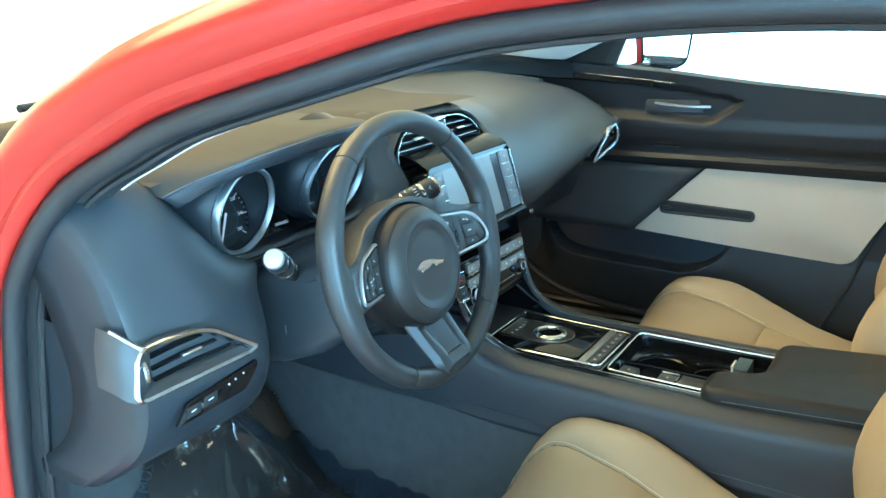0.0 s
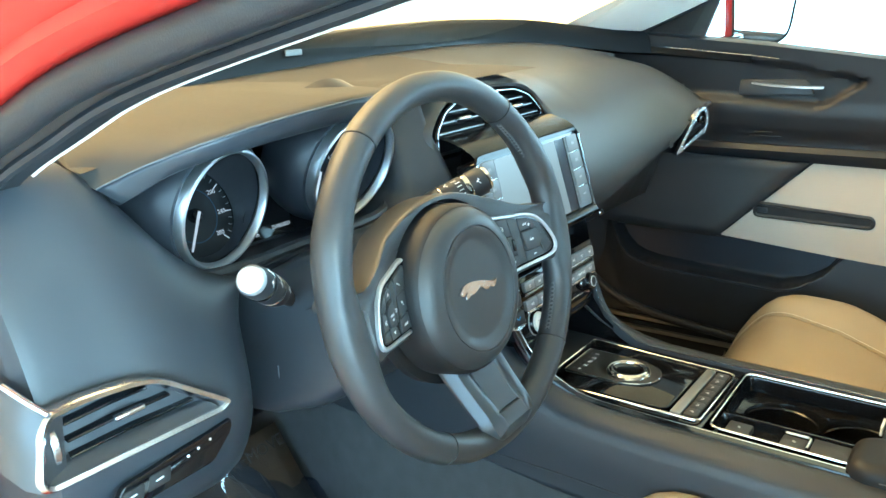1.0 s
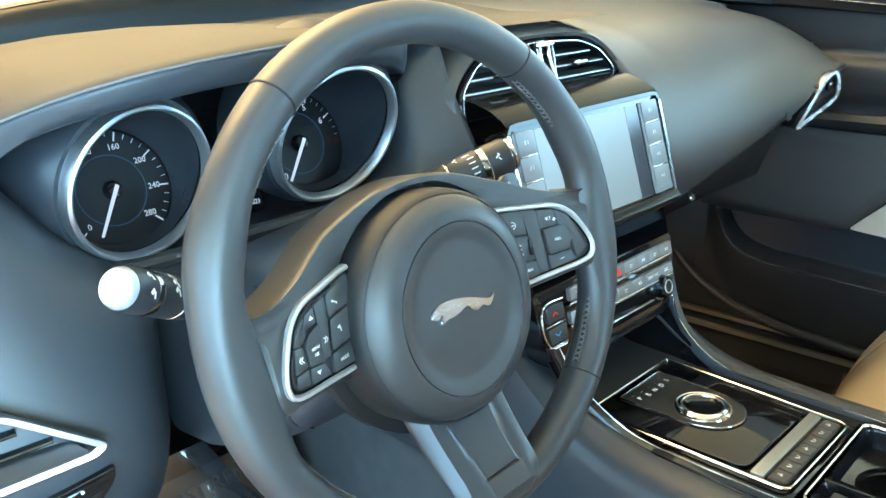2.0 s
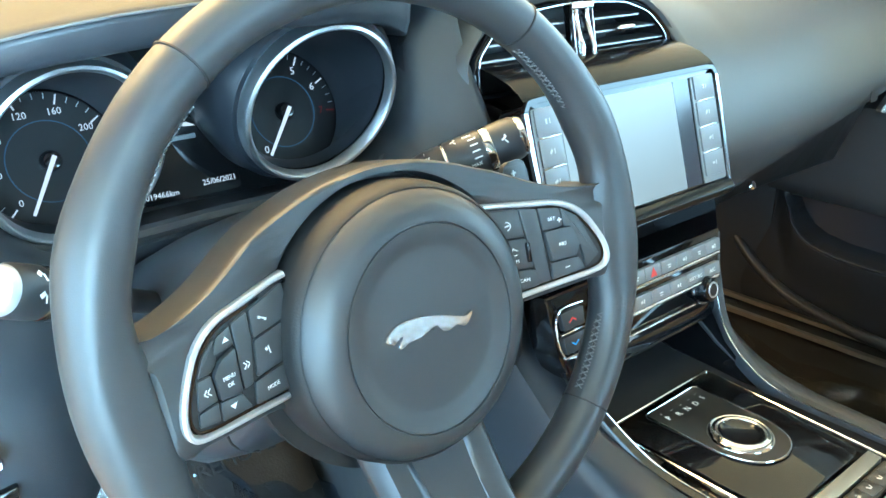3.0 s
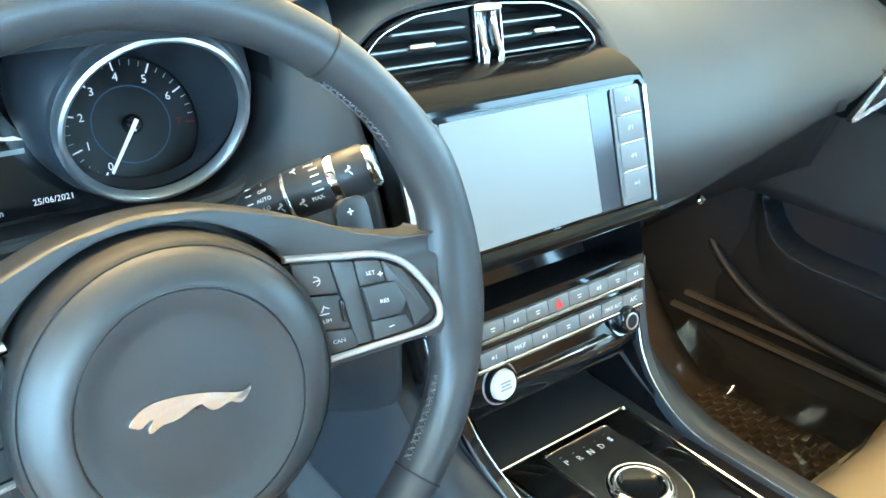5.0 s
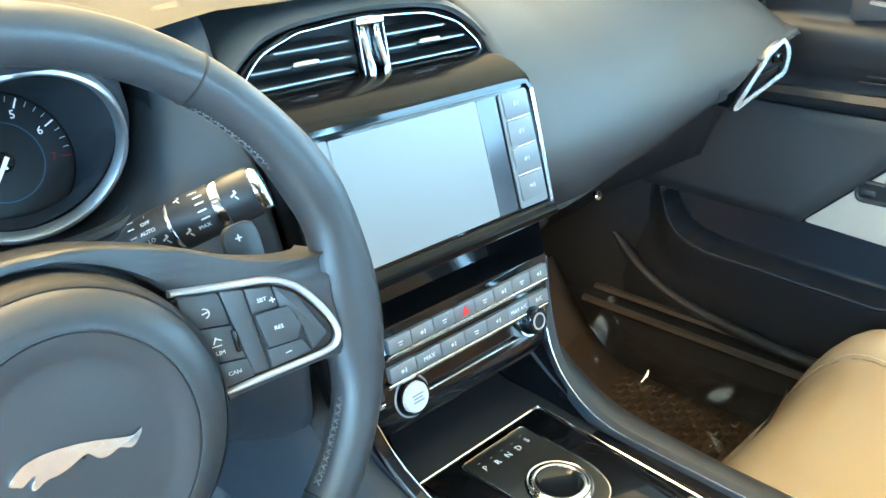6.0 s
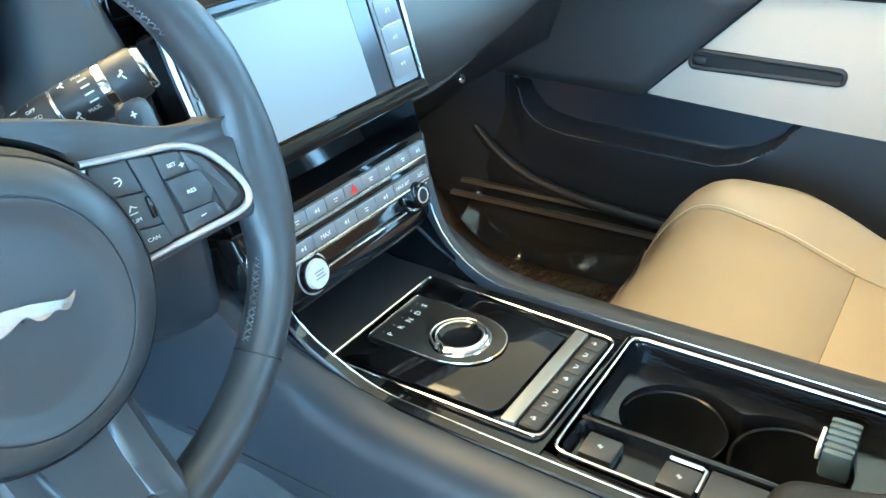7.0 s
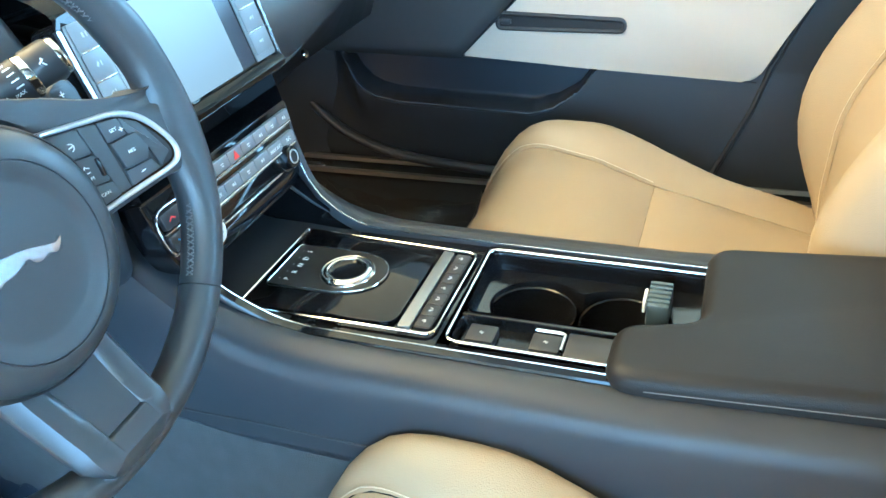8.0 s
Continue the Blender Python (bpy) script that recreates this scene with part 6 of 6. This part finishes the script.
        key([(-0.0988, 0.0173), (-0.1098, 0.0150), (-0.1105, -0.0190), (-0.1045, -0.0185), (-0.1000, 0.0020)], 0.0018)
        key([(-0.1106, 0.0148), (-0.1205, 0.0122), (-0.1240, 0.0042), (-0.1108, 0.0050)], 0.0019)
        key([(-0.1112, 0.0040), (-0.1215, 0.0010), (-0.1265, -0.0040), (-0.1258, -0.0172), (-0.1122, -0.0190)], 0.0036)
        key([(-0.1276, -0.0035), (-0.1355, -0.0030), (-0.1385, -0.0170), (-0.1268, -0.0165)], 0.0019)
        key([(-0.1216, 0.0118), (-0.1300, 0.0062), (-0.1352, -0.0022), (-0.1270, -0.0025), (-0.1225, 0.0010)], 0.0016)
        key([(-0.1122, -0.0200), (-0.1258, -0.0183), (-0.1270, -0.0275), (-0.1080, -0.0290)], 0.0019)
        key([(-0.1268, -0.0178), (-0.1388, -0.0180), (-0.1400, -0.0245), (-0.1280, -0.0270)], 0.0016)
        tag("MENU", -0.1185, -0.0080, 0.0028, 0.0073)
        tag("OK", -0.1185, -0.0118, 0.0028, 0.0073)
        tag("MODE", -0.0930, -0.0245, 0.0030)
        part("key_mark", on_pad(prism([(-0.1172, 0.0082), (-0.1128, 0.0082), (-0.1150, 0.0108)], 0.0055, 0.0057)), INK, pad, local=True)
        part("key_mark", on_pad(prism([(-0.1212, -0.0220), (-0.1190, -0.0246), (-0.1168, -0.0220)], 0.0055, 0.0057)), INK, pad, local=True)
        for x0, y0, sgn in ((-0.1060, -0.0075, 1), (-0.1318, -0.0105, -1)):
            mark_bars([(x0 + o, y0 + sg * 0.0009, 0.0025, 0.0006, -sg * 42 * sgn) for o in (-0.0010, 0.0010) for sg in (1, -1)], 0.0056)
        mark_bars([(-0.0905, 0.0110, 0.0044, 0.0009, -28), (-0.0887, 0.0098, 0.0015, 0.0014, -28), (-0.0925, 0.0119, 0.0015, 0.0014, -28), (-0.0905, -0.0060, 0.0008, 0.0044, 10), (-0.0923, -0.0050, 0.0014, 0.0016, 45)])

# lower spoke: a satin plate with a raised border, leaning forward from the hub to the rim
GREYSATIN = pbr("grey_satin_plastic", (0.060, 0.064, 0.072), 0.34, metal=0.35, var=0.05)
rows = []
for j in range(45):
    v = j / 44
    w = 0.034 - 0.006 * v
    if v > 0.82:
        w *= (1 - ((v - 0.82) / 0.185) ** 3) ** (1 / 3)
    row = []
    for i in range(41):
        u = -1 + 2 * i / 40
        x, y = w * u, -0.080 - 0.080 * v
        rim_gap = min((1 - abs(u)) * w, (1 - v) * 0.080)
        z = -0.028 + 0.040 * v ** 1.3 - 0.0026 * ease((rim_gap - 0.0055) / 0.0025) - 0.006 * (1 - ease(rim_gap / 0.003))
        row.append((x, y, z))
    rows.append(row)
solid(part("lower_spoke", sheet(rows), GREYSATIN, wheel, "grey satin lower spoke with a raised border", local=True), 0.014)
# hub cover
hub_rows = []
for r, z in ((0.080, -0.060), (0.0815, -0.040), (0.0818, -0.020), (0.0812, -0.011), (0.0795, -0.003), (0.0762, 0.0040), (0.0718, 0.0092), (0.0672, 0.0124), (0.0632, 0.0138), (0.0604, 0.0142), (0.0596, 0.0141), (0.0592, 0.0130), (0.0587, 0.0130), (0.0583, 0.0140), (0.0555, 0.0137), (0.0515, 0.0124), (0.0480, 0.0113), (0.0450, 0.0108), (0.035, 0.0111), (0.015, 0.0115), (0.001, 0.0116)):
    row = []
    inner = ease((0.078 - r) / 0.018)
    for i in range(97):
        a = math.tau * i / 96
        row.append((r * (1 - 0.045 * inner) * math.cos(a), HUB_Y - 0.001 * inner + r * (1 + 0.012 * inner) * math.sin(a), z))
    hub_rows.append(row)
hub = part("hub_cover", sheet(hub_rows), WHEEL, wheel, "domed charcoal hub cover with a ring groove", local=True, sharp=60)
# Dark band laid over the hub's leather side to stand for its shade.
part("hub_side_shade", lathe([(0.0822, -0.060), (0.0828, -0.040), (0.0829, -0.020), (0.0824, -0.0110), (0.0809, -0.0030), (0.0793, 0.0008), (0.0776, 0.0024)], 96, Matrix.Translation((0, HUB_Y, 0))), DARK, wheel, "dark band over the hub's side, shade put into colour", local=True)
BADGE = pbr("pale_silver_badge", (0.60, 0.61, 0.64), 0.24, metal=0.9, var=0.12, var_size=120)
mark = [(-0.0295, -0.0041), (-0.0268, 0.0004), (-0.0219, 0.0042), (-0.0145, 0.0064), (-0.0037, 0.0072), (0.0081, 0.0066), (0.0159, 0.0054), (0.0218, 0.0046), (0.0262, 0.0042), (0.0295, 0.007), (0.0303, 0.0066), (0.0281, 0.0022), (0.0258, -0.0006), (0.0234, -0.0014), (0.0193, 0.0008), (0.0159, -0.0012), (0.0115, -0.0028), (0.0079, -0.0016), (0.0047, 0.0018), (0.0002, -0.0002), (-0.0041, -0.0028), (-0.0096, -0.005), (-0.0145, -0.0056), (-0.0167, -0.0074), (-0.019, -0.0091), (-0.0206, -0.0084), (-0.0201, -0.0058), (-0.0177, -0.002), (-0.0209, -0.0028), (-0.0228, -0.005), (-0.0246, -0.0063), (-0.0256, -0.0054), (-0.0273, -0.0048)]
part("badge", prism([(p.x, p.y) for p in smooth_line([(x, y, 0) for x, y in mark], 3, True)][::-1], 0.0105, 0.0138, pose(-0.0030, -0.0222, 0, 0, 0, -12.5), 0.0004, 2), BADGE, wheel, "plain silver badge", local=True, sharp=25)

# ---- steering column and stalks ----
col = thing("steering_column", (-0.356, 0.10, 0.80), "black steering column shroud behind the wheel", "steering column")
CO = pose(-0.356, 0.0, 0.861, 75.0, 0, 0)
rows = []
for z, w, h0, h1 in ((-0.050, 0.060, -0.055, 0.050), (-0.066, 0.076, -0.070, 0.056), (-0.10, 0.088, -0.095, 0.054), (-0.15, 0.098, -0.110, 0.045), (-0.21, 0.105, -0.115, 0.030), (-0.26, 0.105, -0.11, 0.02)):
    out = rounded([(-w, h0), (w, h0), (w, h1 - 0.012), (w * 0.62, h1), (-w * 0.62, h1), (-w, h1 - 0.012)], 0.022, 4)
    rows.append([CO @ Vector((x, y, z)) for x, y in out])
bm = sheet(rows, wrap=True)
part("shroud", bm, SOFT, col, "moulded charcoal column shroud")
seam = [CO @ Vector(p) for p in smooth_line([(-0.0885, 0.020, -0.098), (-0.0890, -0.010, -0.099), (-0.0885, -0.050, -0.099), (-0.0860, -0.082, -0.099), (-0.070, -0.094, -0.099)], 5)]
part("shroud_joint", tube(seam, 0.0012, 6, (1, 0, 0)), DARK, col, "dark joint between the two shroud halves")
part("shroud_joint", tube([CO @ Vector(p) for p in ((-0.0890, -0.004, -0.100), (-0.0935, -0.006, -0.125))], 0.0008, 6), DARK, col)
part("column_boss", lathe([(0, -0.03), (0.045, -0.03), (0.05, -0.06), (0.05, -0.08)], 24, CO), DARK, col)


def stalk(name, base, tip, label, pale_end):
    ob = thing(name, base, label, "stalk", "column stalks")
    ax = (Vector(tip) - Vector(base))
    L = ax.length
    z = ax.normalized()
    toward = Vector((0, -0.80, 0.60))
    x = (toward - z * toward.dot(z)).normalized()
    m = Matrix.Identity(4)
    y = z.cross(x)
    for i in range(3):
        m[i][0], m[i][1], m[i][2], m[i][3] = x[i], y[i], z[i], base[i]
    g = 0.86 if pale_end else 1.0
    m = m @ Matrix.Diagonal((g, g, 1, 1))
    part("collar", lathe([(0.0, 0.004), (0.010, 0.004), (0.0125, 0.006), (0.0150, 0.003), (0.0160, -0.004), (0.0160, -0.02)], 28, m), SOFT, ob, "round collar on the column")
    part("lever", lathe([(0, -0.02), (0.0085, -0.02), (0.0085, L * 0.30), (0.0092, L * 0.345), (0.0122, L * 0.375), (0.0147, L * 0.42), (0.0160, L * 0.48), (0.0166, L * 0.54), (0.0164, L * 0.585)], 32, m), TRIM, ob)
    part("band", lathe([(0.0164, L * 0.585), (0.0169, L * 0.588), (0.0169, L * 0.600), (0.0164, L * 0.603)], 32, m), SATIN, ob)
    part("sleeve", lathe([(0.0164, L * 0.603), (0.0168, L * 0.615), (0.0168, L * 0.785), (0.0165, L * 0.795)], 32, m), TRIM, ob)
    part("band", lathe([(0.0165, L * 0.795), (0.0172, L * 0.80), (0.0172, L * 0.835), (0.0167, L * 0.84)], 32, m), CHROME, ob)
    part("twist_end", lathe([(0.0167, L * 0.84), (0.0169, L * 0.86), (0.0163, L * 0.965), (0.0150, L * 0.985)], 32, m), TRIM, ob)
    if pale_end:
        part("end_cap", lathe([(0.0150, L * 0.985), (0.0145, L), (0.0128, L + 0.0020), (0.006, L + 0.0030), (0, L + 0.0032)], 32, m), SILVERLINE, ob, "bright silver push button end")
    else:
        part("end_cap", lathe([(0.0150, L * 0.985), (0.0150, L), (0.0135, L + 0.0025), (0, L + 0.003)], 32, m), CHROME, ob, "bright chrome end cap")
    return ob, m, L


rs, m, L = stalk("wiper_stalk", (-0.301, 0.156, 0.853), (-0.187, 0.084, 0.904), "black wiper stalk with white symbols and chrome bands", False)


def on_stalk(m, reach, turn, r, flip=1):
    """A print frame on the stalk's skin: along its length, turned round it."""
    a = math.radians(turn)
    n = m.to_3x3() @ Vector((math.cos(a), math.sin(a), 0))
    z = (m.to_3x3() @ Vector((0, 0, 1))).normalized()
    o = m @ Vector((r * math.cos(a), r * math.sin(a), reach))
    return axes(o, z * flip, n.cross(z * flip))


for k, txt in enumerate(("HI", "LO", "AUTO", "OFF", "1")):
    fm = on_stalk(m, L * 0.50, 42 - 21 * k, 0.0165)
    words(txt, 0.0036, fm, INK, rs, "setting_word")
    bars([(-0.0095, 0, 0.004, 0.0007, 0)], fm, INK, rs, "setting_tick")
words("MIN", 0.0038, on_stalk(m, L * 0.73, -44, 0.0169), INK, rs, "setting_word")
words("MAX", 0.0038, on_stalk(m, L * 0.73, 40, 0.0169), INK, rs, "setting_word")
for k in range(4):
    bars([(0, 0, 0.006, 0.0010, 0)], on_stalk(m, L * 0.75, 24 - 17 * k, 0.0169), INK, rs, "setting_tick")
for share, turn in ((0.655, 40), (0.655, -42), (0.90, 8), (0.555, 32)):
    bars([(0, 0.001, 0.0042, 0.0012, 25), (0.0014, 0.0024, 0.0012, 0.0022, 25), (0.0012, -0.0016, 0.0008, 0.0032, 30)], on_stalk(m, L * share, turn, 0.0169), INK, rs, "wiper_symbol")
ls, m, L = stalk("light_stalk", (-0.440, 0.148, 0.823), (-0.546, 0.080, 0.889), "black light stalk with white symbols and bright end", True)
for share, turn in ((0.9, -30), (0.9, 15), (0.70, 30), (0.70, 8), (0.70, -14), (0.50, -20)):
    bars([(0, 0.001, 0.0034, 0.0026, 45), (0.003, -0.001, 0.0010, 0.0042, 10)], on_stalk(m, L * share, turn, 0.0169, -1), INK, ls, "lamp_symbol")
pad = thing("shift_paddle", (-0.20, 0.07, 0.85), "small grey plus shift paddle behind the wheel", "paddle")
PD = axes((-0.221, 0.055, 0.883), (0.99, 0.03, 0), (0, 0.30, 0.954))
part("blade", prism(rounded([(-0.012, -0.035), (0.014, -0.035), (0.013, 0.009), (0.009, 0.014), (-0.007, 0.013), (-0.011, 0.008)], 0.004, 3), -0.004, 0.0, PD, 0.0015), TRIM, pad)
part("plus_mark", merge(box((-0.001, 0.005, 0.0003), (0.0044, 0.0009, 0.0006), m=PD), box((-0.001, 0.005, 0.0003), (0.0009, 0.0044, 0.0006), m=PD)), INK, pad)
part("arm", box((-0.010, -0.030, -0.012), (0.030, 0.014, 0.018), 0.003, m=PD), TRIM, pad)
tilt = thing("column_adjuster", (-0.452, 0.165, 0.745), "small slotted column adjuster on the shroud side", "lever")
part("grip", box((-0.4535, 0.166, 0.745), (0.006, 0.030, 0.034), 0.002), TRIM, tilt)
for k in range(3):
    part("ridge", box((-0.4570, 0.158 + 0.0075 * k, 0.745), (0.0016, 0.0022, 0.026), 0.0006, m=None), SILVER, tilt)

# ---- seats ----


def smooth_step_table(table, v):
    """Read a table through a smooth curve rather than straight steps."""
    h = 0.03
    return (along(table, v - h) + 2 * along(table, v) + along(table, v + h)) / 4


def build_seat(name, cx, label):
    ob = thing(name, (cx, -0.30, 0.26), label, "car seat", "front seats")

    def top(lx, y):
        """Height of the cushion's skin."""
        z = 0.522 - 0.26 * max(0, -0.20 - y) ** 1.1
        a = abs(lx)
        back_off = ease((-0.16 - y) / 0.26)
        z += (0.036 - 0.026 * back_off) * math.exp(-((a - 0.200) / 0.050) ** 2)
        roll = 0.205 - 0.035 * back_off
        if a > roll:
            z -= 0.17 * ((a - roll) / 0.055) ** 2.4 * (1 - 0.5 * back_off)
        f = max(0, (y + 0.138) / 0.140)
        z -= 0.13 * min(1.2, f) ** 2.6
        return z

    def seam_x(y):
        t = max(0, min(1, (-0.07 - y) / 0.22))
        return 0.165 - 0.045 * t

    def patch(u0, u1, y0, y1, puff, nx=14, ny=16):
        rows = []
        for i in range(ny + 1):
            v = i / ny
            row = []
            for j in range(nx + 1):
                u = j / nx
                ya = y0 + (y1 - y0) * v
                a, b = u0(ya), u1(ya)
                lx = a + (b - a) * u
                edge = min(1, 5 * min(u, 1 - u)) ** 0.5 * min(1, 6 * min(v, 1 - v)) ** 0.5
                row.append((cx + lx, ya, top(lx, ya) - 0.006 + (0.006 + puff) * edge))
            rows.append(row)
        return sheet(rows)

    part("front_pad", patch(lambda y: -seam_x(y), seam_x, 0.006, -0.291, 0.004), BEIGE, ob, "tan leather front cushion pad")
    part("rear_pad", patch(lambda y: -seam_x(y), seam_x, -0.2915, -0.56, 0.003), BEIGE, ob, "tan leather rear cushion pad")
    for s in (-1, 1):
        part("bolster", patch(lambda y: s * (seam_x(y) + 0.001), lambda y: s * 0.262, 0.006, -0.56, 0.003, 14, 26), BEIGE, ob, "tan leather cushion bolster")
        part("piping", tube([(cx + s * seam_x(y), y, top(s * seam_x(y), y) + 0.0005) for y in [-0.002 - 0.0115 * k for k in range(26)]], 0.0007, 6), PIPING, ob)
        part("side_valance", sheet([[(cx + s * 0.258, y, top(s * 0.258, y) + 0.004), (cx + s * 0.262, y, 0.40), (cx + s * 0.25, y, 0.33)] for y in (-0.002, -0.06, -0.2, -0.4, -0.6)]), TRIM, ob)
    part("front_valance", sheet([[(cx + lx, 0.008, top(lx, 0.006) + 0.002), (cx + lx, 0.012, 0.39), (cx + lx, -0.04, 0.32)] for lx in [-0.25 + 0.05 * k for k in range(11)]]), BEIGE, ob)
    part("runner", box((cx - 0.19, -0.30, 0.285), (0.03, 0.50, 0.05), 0.004), DARK, ob)
    part("runner", box((cx + 0.19, -0.30, 0.285), (0.03, 0.50, 0.05), 0.004), DARK, ob)
    part("seat_pan", box((cx, -0.30, 0.355), (0.44, 0.46, 0.09), 0.02), DARK, ob)

    # backrest: s runs up along the rake
    def back(lx, s, lift=0.0):
        a = abs(lx)
        whole = smooth_step_table([(-0.02, 0.030), (0.0, 0.037), (0.06, 0.085), (0.12, 0.122), (0.18, 0.1365), (0.25, 0.132), (0.35, 0.110), (0.5, 0.080), (0.68, 0.050)], s)
        n = whole - 0.050 * ease((s + 0.02) / 0.16) * (1 - math.exp(-((a - 0.20) / 0.055) ** 2)) + lift
        if a > 0.225:
            n -= 0.22 * ((a - 0.225) / 0.045) ** 2.0 * 0.6
        c = 0.306
        base = Vector((cx + lx * (1 - 0.10 * max(0, s - 0.35)), -0.560, 0.430))
        return base + Vector((0, -c * s * 0.98, 0.945 * s)) + Vector((0, 0.945, 0.32)) * n

    def back_patch(a, b, s0, s1, puff, nx=12, ny=20):
        rows = []
        for i in range(ny + 1):
            v = i / ny
            s = s0 + (s1 - s0) * v
            rows.append([back(a + (b - a) * j / nx, s, -0.006 + (0.006 + puff) * min(1, 5 * min(j / nx, 1 - j / nx)) ** 0.5 * min(1, 7 * min(v, 1 - v)) ** 0.5) for j in range(nx + 1)])
        return sheet(rows)

    part("back_pad", back_patch(-0.125, 0.125, 0.0, 0.30, 0.006), BEIGE, ob, "tan leather lower backrest pad")
    part("back_pad", back_patch(-0.125, 0.125, 0.302, 0.66, 0.006), BEIGE, ob, "tan leather upper backrest pad")
    for s in (-1, 1):
        part("back_bolster", back_patch(s * 0.126, s * 0.268, -0.01, 0.66, 0.004), BEIGE, ob, "tan leather backrest bolster")
        part("piping", tube([back(s * 0.1255, 0.03 * k, 0.0005) for k in range(22)], 0.0007, 6, (0, 1, 0)), PIPING, ob)
    part("back_shell", sheet([[back(lx, s, -0.11 if abs(lx) < 0.25 else -0.03) for lx in (-0.268, -0.24, -0.12, 0, 0.12, 0.24, 0.268)] for s in (0, 0.2, 0.4, 0.66)]), TRIM, ob)
    part("back_top", sheet([[back(lx, 0.66, d) for lx in (-0.268, -0.2, -0.1, 0, 0.1, 0.2, 0.268)] for d in (0.0, -0.05, -0.11)]), BEIGE, ob)
    return ob


build_seat("passenger_seat", 0.365, "tan leather passenger seat with cream piping")
build_seat("driver_seat", -0.365, "tan leather driver's seat with cream piping").location.y -= 0.045

# ---- floor coverings ----
mat = thing("floor_mat", (0.40, 0.25, 0.26), "dark ribbed passenger floor mat", "floor mat", "floor mats")
rows = []
for i in range(20):
    y = -0.05 + 0.55 * i / 19
    rows.append([(0.17 + 0.48 * j / 16, y, 0.272 + 0.20 * max(0, (y - 0.32) / 0.2) ** 1.5 + 0.002 * math.sin(j * 2.1 + i)) for j in range(17)])
solid(part("mat_sheet", sheet(rows), MAT, mat), 0.006)
ribs = []
for i in range(22):
    for j in range(15):
        ribs.append(box((0.215 + 0.029 * j + 0.0145 * (i % 2), 0.0 + 0.0145 * i, 0.2765), (0.024, 0.0095, 0.007), 0.002, seg=1))
tagged(part("mat_ribs", merge(*ribs), MATRIB, mat), kind="stuff")
mat2 = thing("floor_mat", (-0.40, 0.25, 0.26), "dark driver's floor mat below crumpled film", "floor mat", "floor mats")
rows = [[(-0.62 + 0.44 * j / 10, -0.05 + 0.55 * i / 12, 0.272 + 0.22 * max(0, (-0.05 + 0.55 * i / 12 - 0.32) / 0.2) ** 1.5) for j in range(11)] for i in range(13)]
solid(part("mat_sheet", sheet(rows), MAT, mat2), 0.006)

# crumpled protective film over the driver's footwell
film = thing("protective_film", (-0.42, 0.22, 0.28), "crumpled clear protective plastic film with printed words", "plastic film")


def film_pt(u, v):
    """u across, v along; folds from two noises over a hump where it hangs on the pedals."""
    x, y = -0.68 + 0.54 * u, 0.06 + 0.56 * v
    z = 0.300 + 0.05 * v + 0.22 * math.exp(-((x + 0.40) / 0.11) ** 2 - ((y - 0.46) / 0.13) ** 2) + 0.10 * max(0, v - 0.75)
    q = Vector((x * 7, y * 7, 0.3))
    z += 0.055 * abs(noise.noise(q)) + 0.030 * abs(noise.noise(q * 2.3)) + 0.009 * abs(noise.noise(q * 5))
    return Vector((x + 0.03 * noise.noise(q * 1.7), y + 0.03 * noise.noise(q * 1.3), z))


fo = part("film_sheet", sheet([[film_pt(i / 110, j / 110) for i in range(111)] for j in range(111)]), FILM, film, "clear crumpled plastic sheet", sharp=15)
fo.visible_shadow = False
for k, (u, v) in enumerate(((0.32, 0.40), (0.66, 0.42), (0.52, 0.58), (0.74, 0.62), (0.36, 0.66))):
    o = film_pt(u, v) + Vector((0, -0.002, 0.006))
    words(("DEALER MUST REMOVE", "PROTECTIVE COVER")[k % 2], 0.024, axes(o, film_pt(u + 0.06, v) - film_pt(u - 0.06, v) + Vector((0, 0.02 * (k - 2), 0)), (0, 0.6, 0.8)), DARK, film, "printed_word")
pf = thing("protective_film", (0.42, 0.1, 0.28), "clear glossy protective film over the passenger mat", "plastic film")


def film2(u, v):
    x, y = 0.44 + 0.25 * u, 0.02 + 0.36 * v
    q = Vector((x * 6, y * 6, 2.3))
    return Vector((x, y, 0.290 + 0.20 * max(0, (y - 0.32) / 0.2) ** 1.5 + 0.05 * u * u + 0.042 * abs(noise.noise(q * 1.4)) + 0.014 * abs(noise.noise(q * 3.2)) + 0.003 * abs(noise.noise(q * 7)) + 0.05 * math.exp(-((u - 0.2) / 0.1) ** 2 - ((v - 0.2) / 0.15) ** 2)))


f2 = part("film_sheet", sheet([[film2(i / 48, j / 48) for i in range(49)] for j in range(49)]), FILMCLEAR, pf, sharp=15)
f2.visible_shadow = False
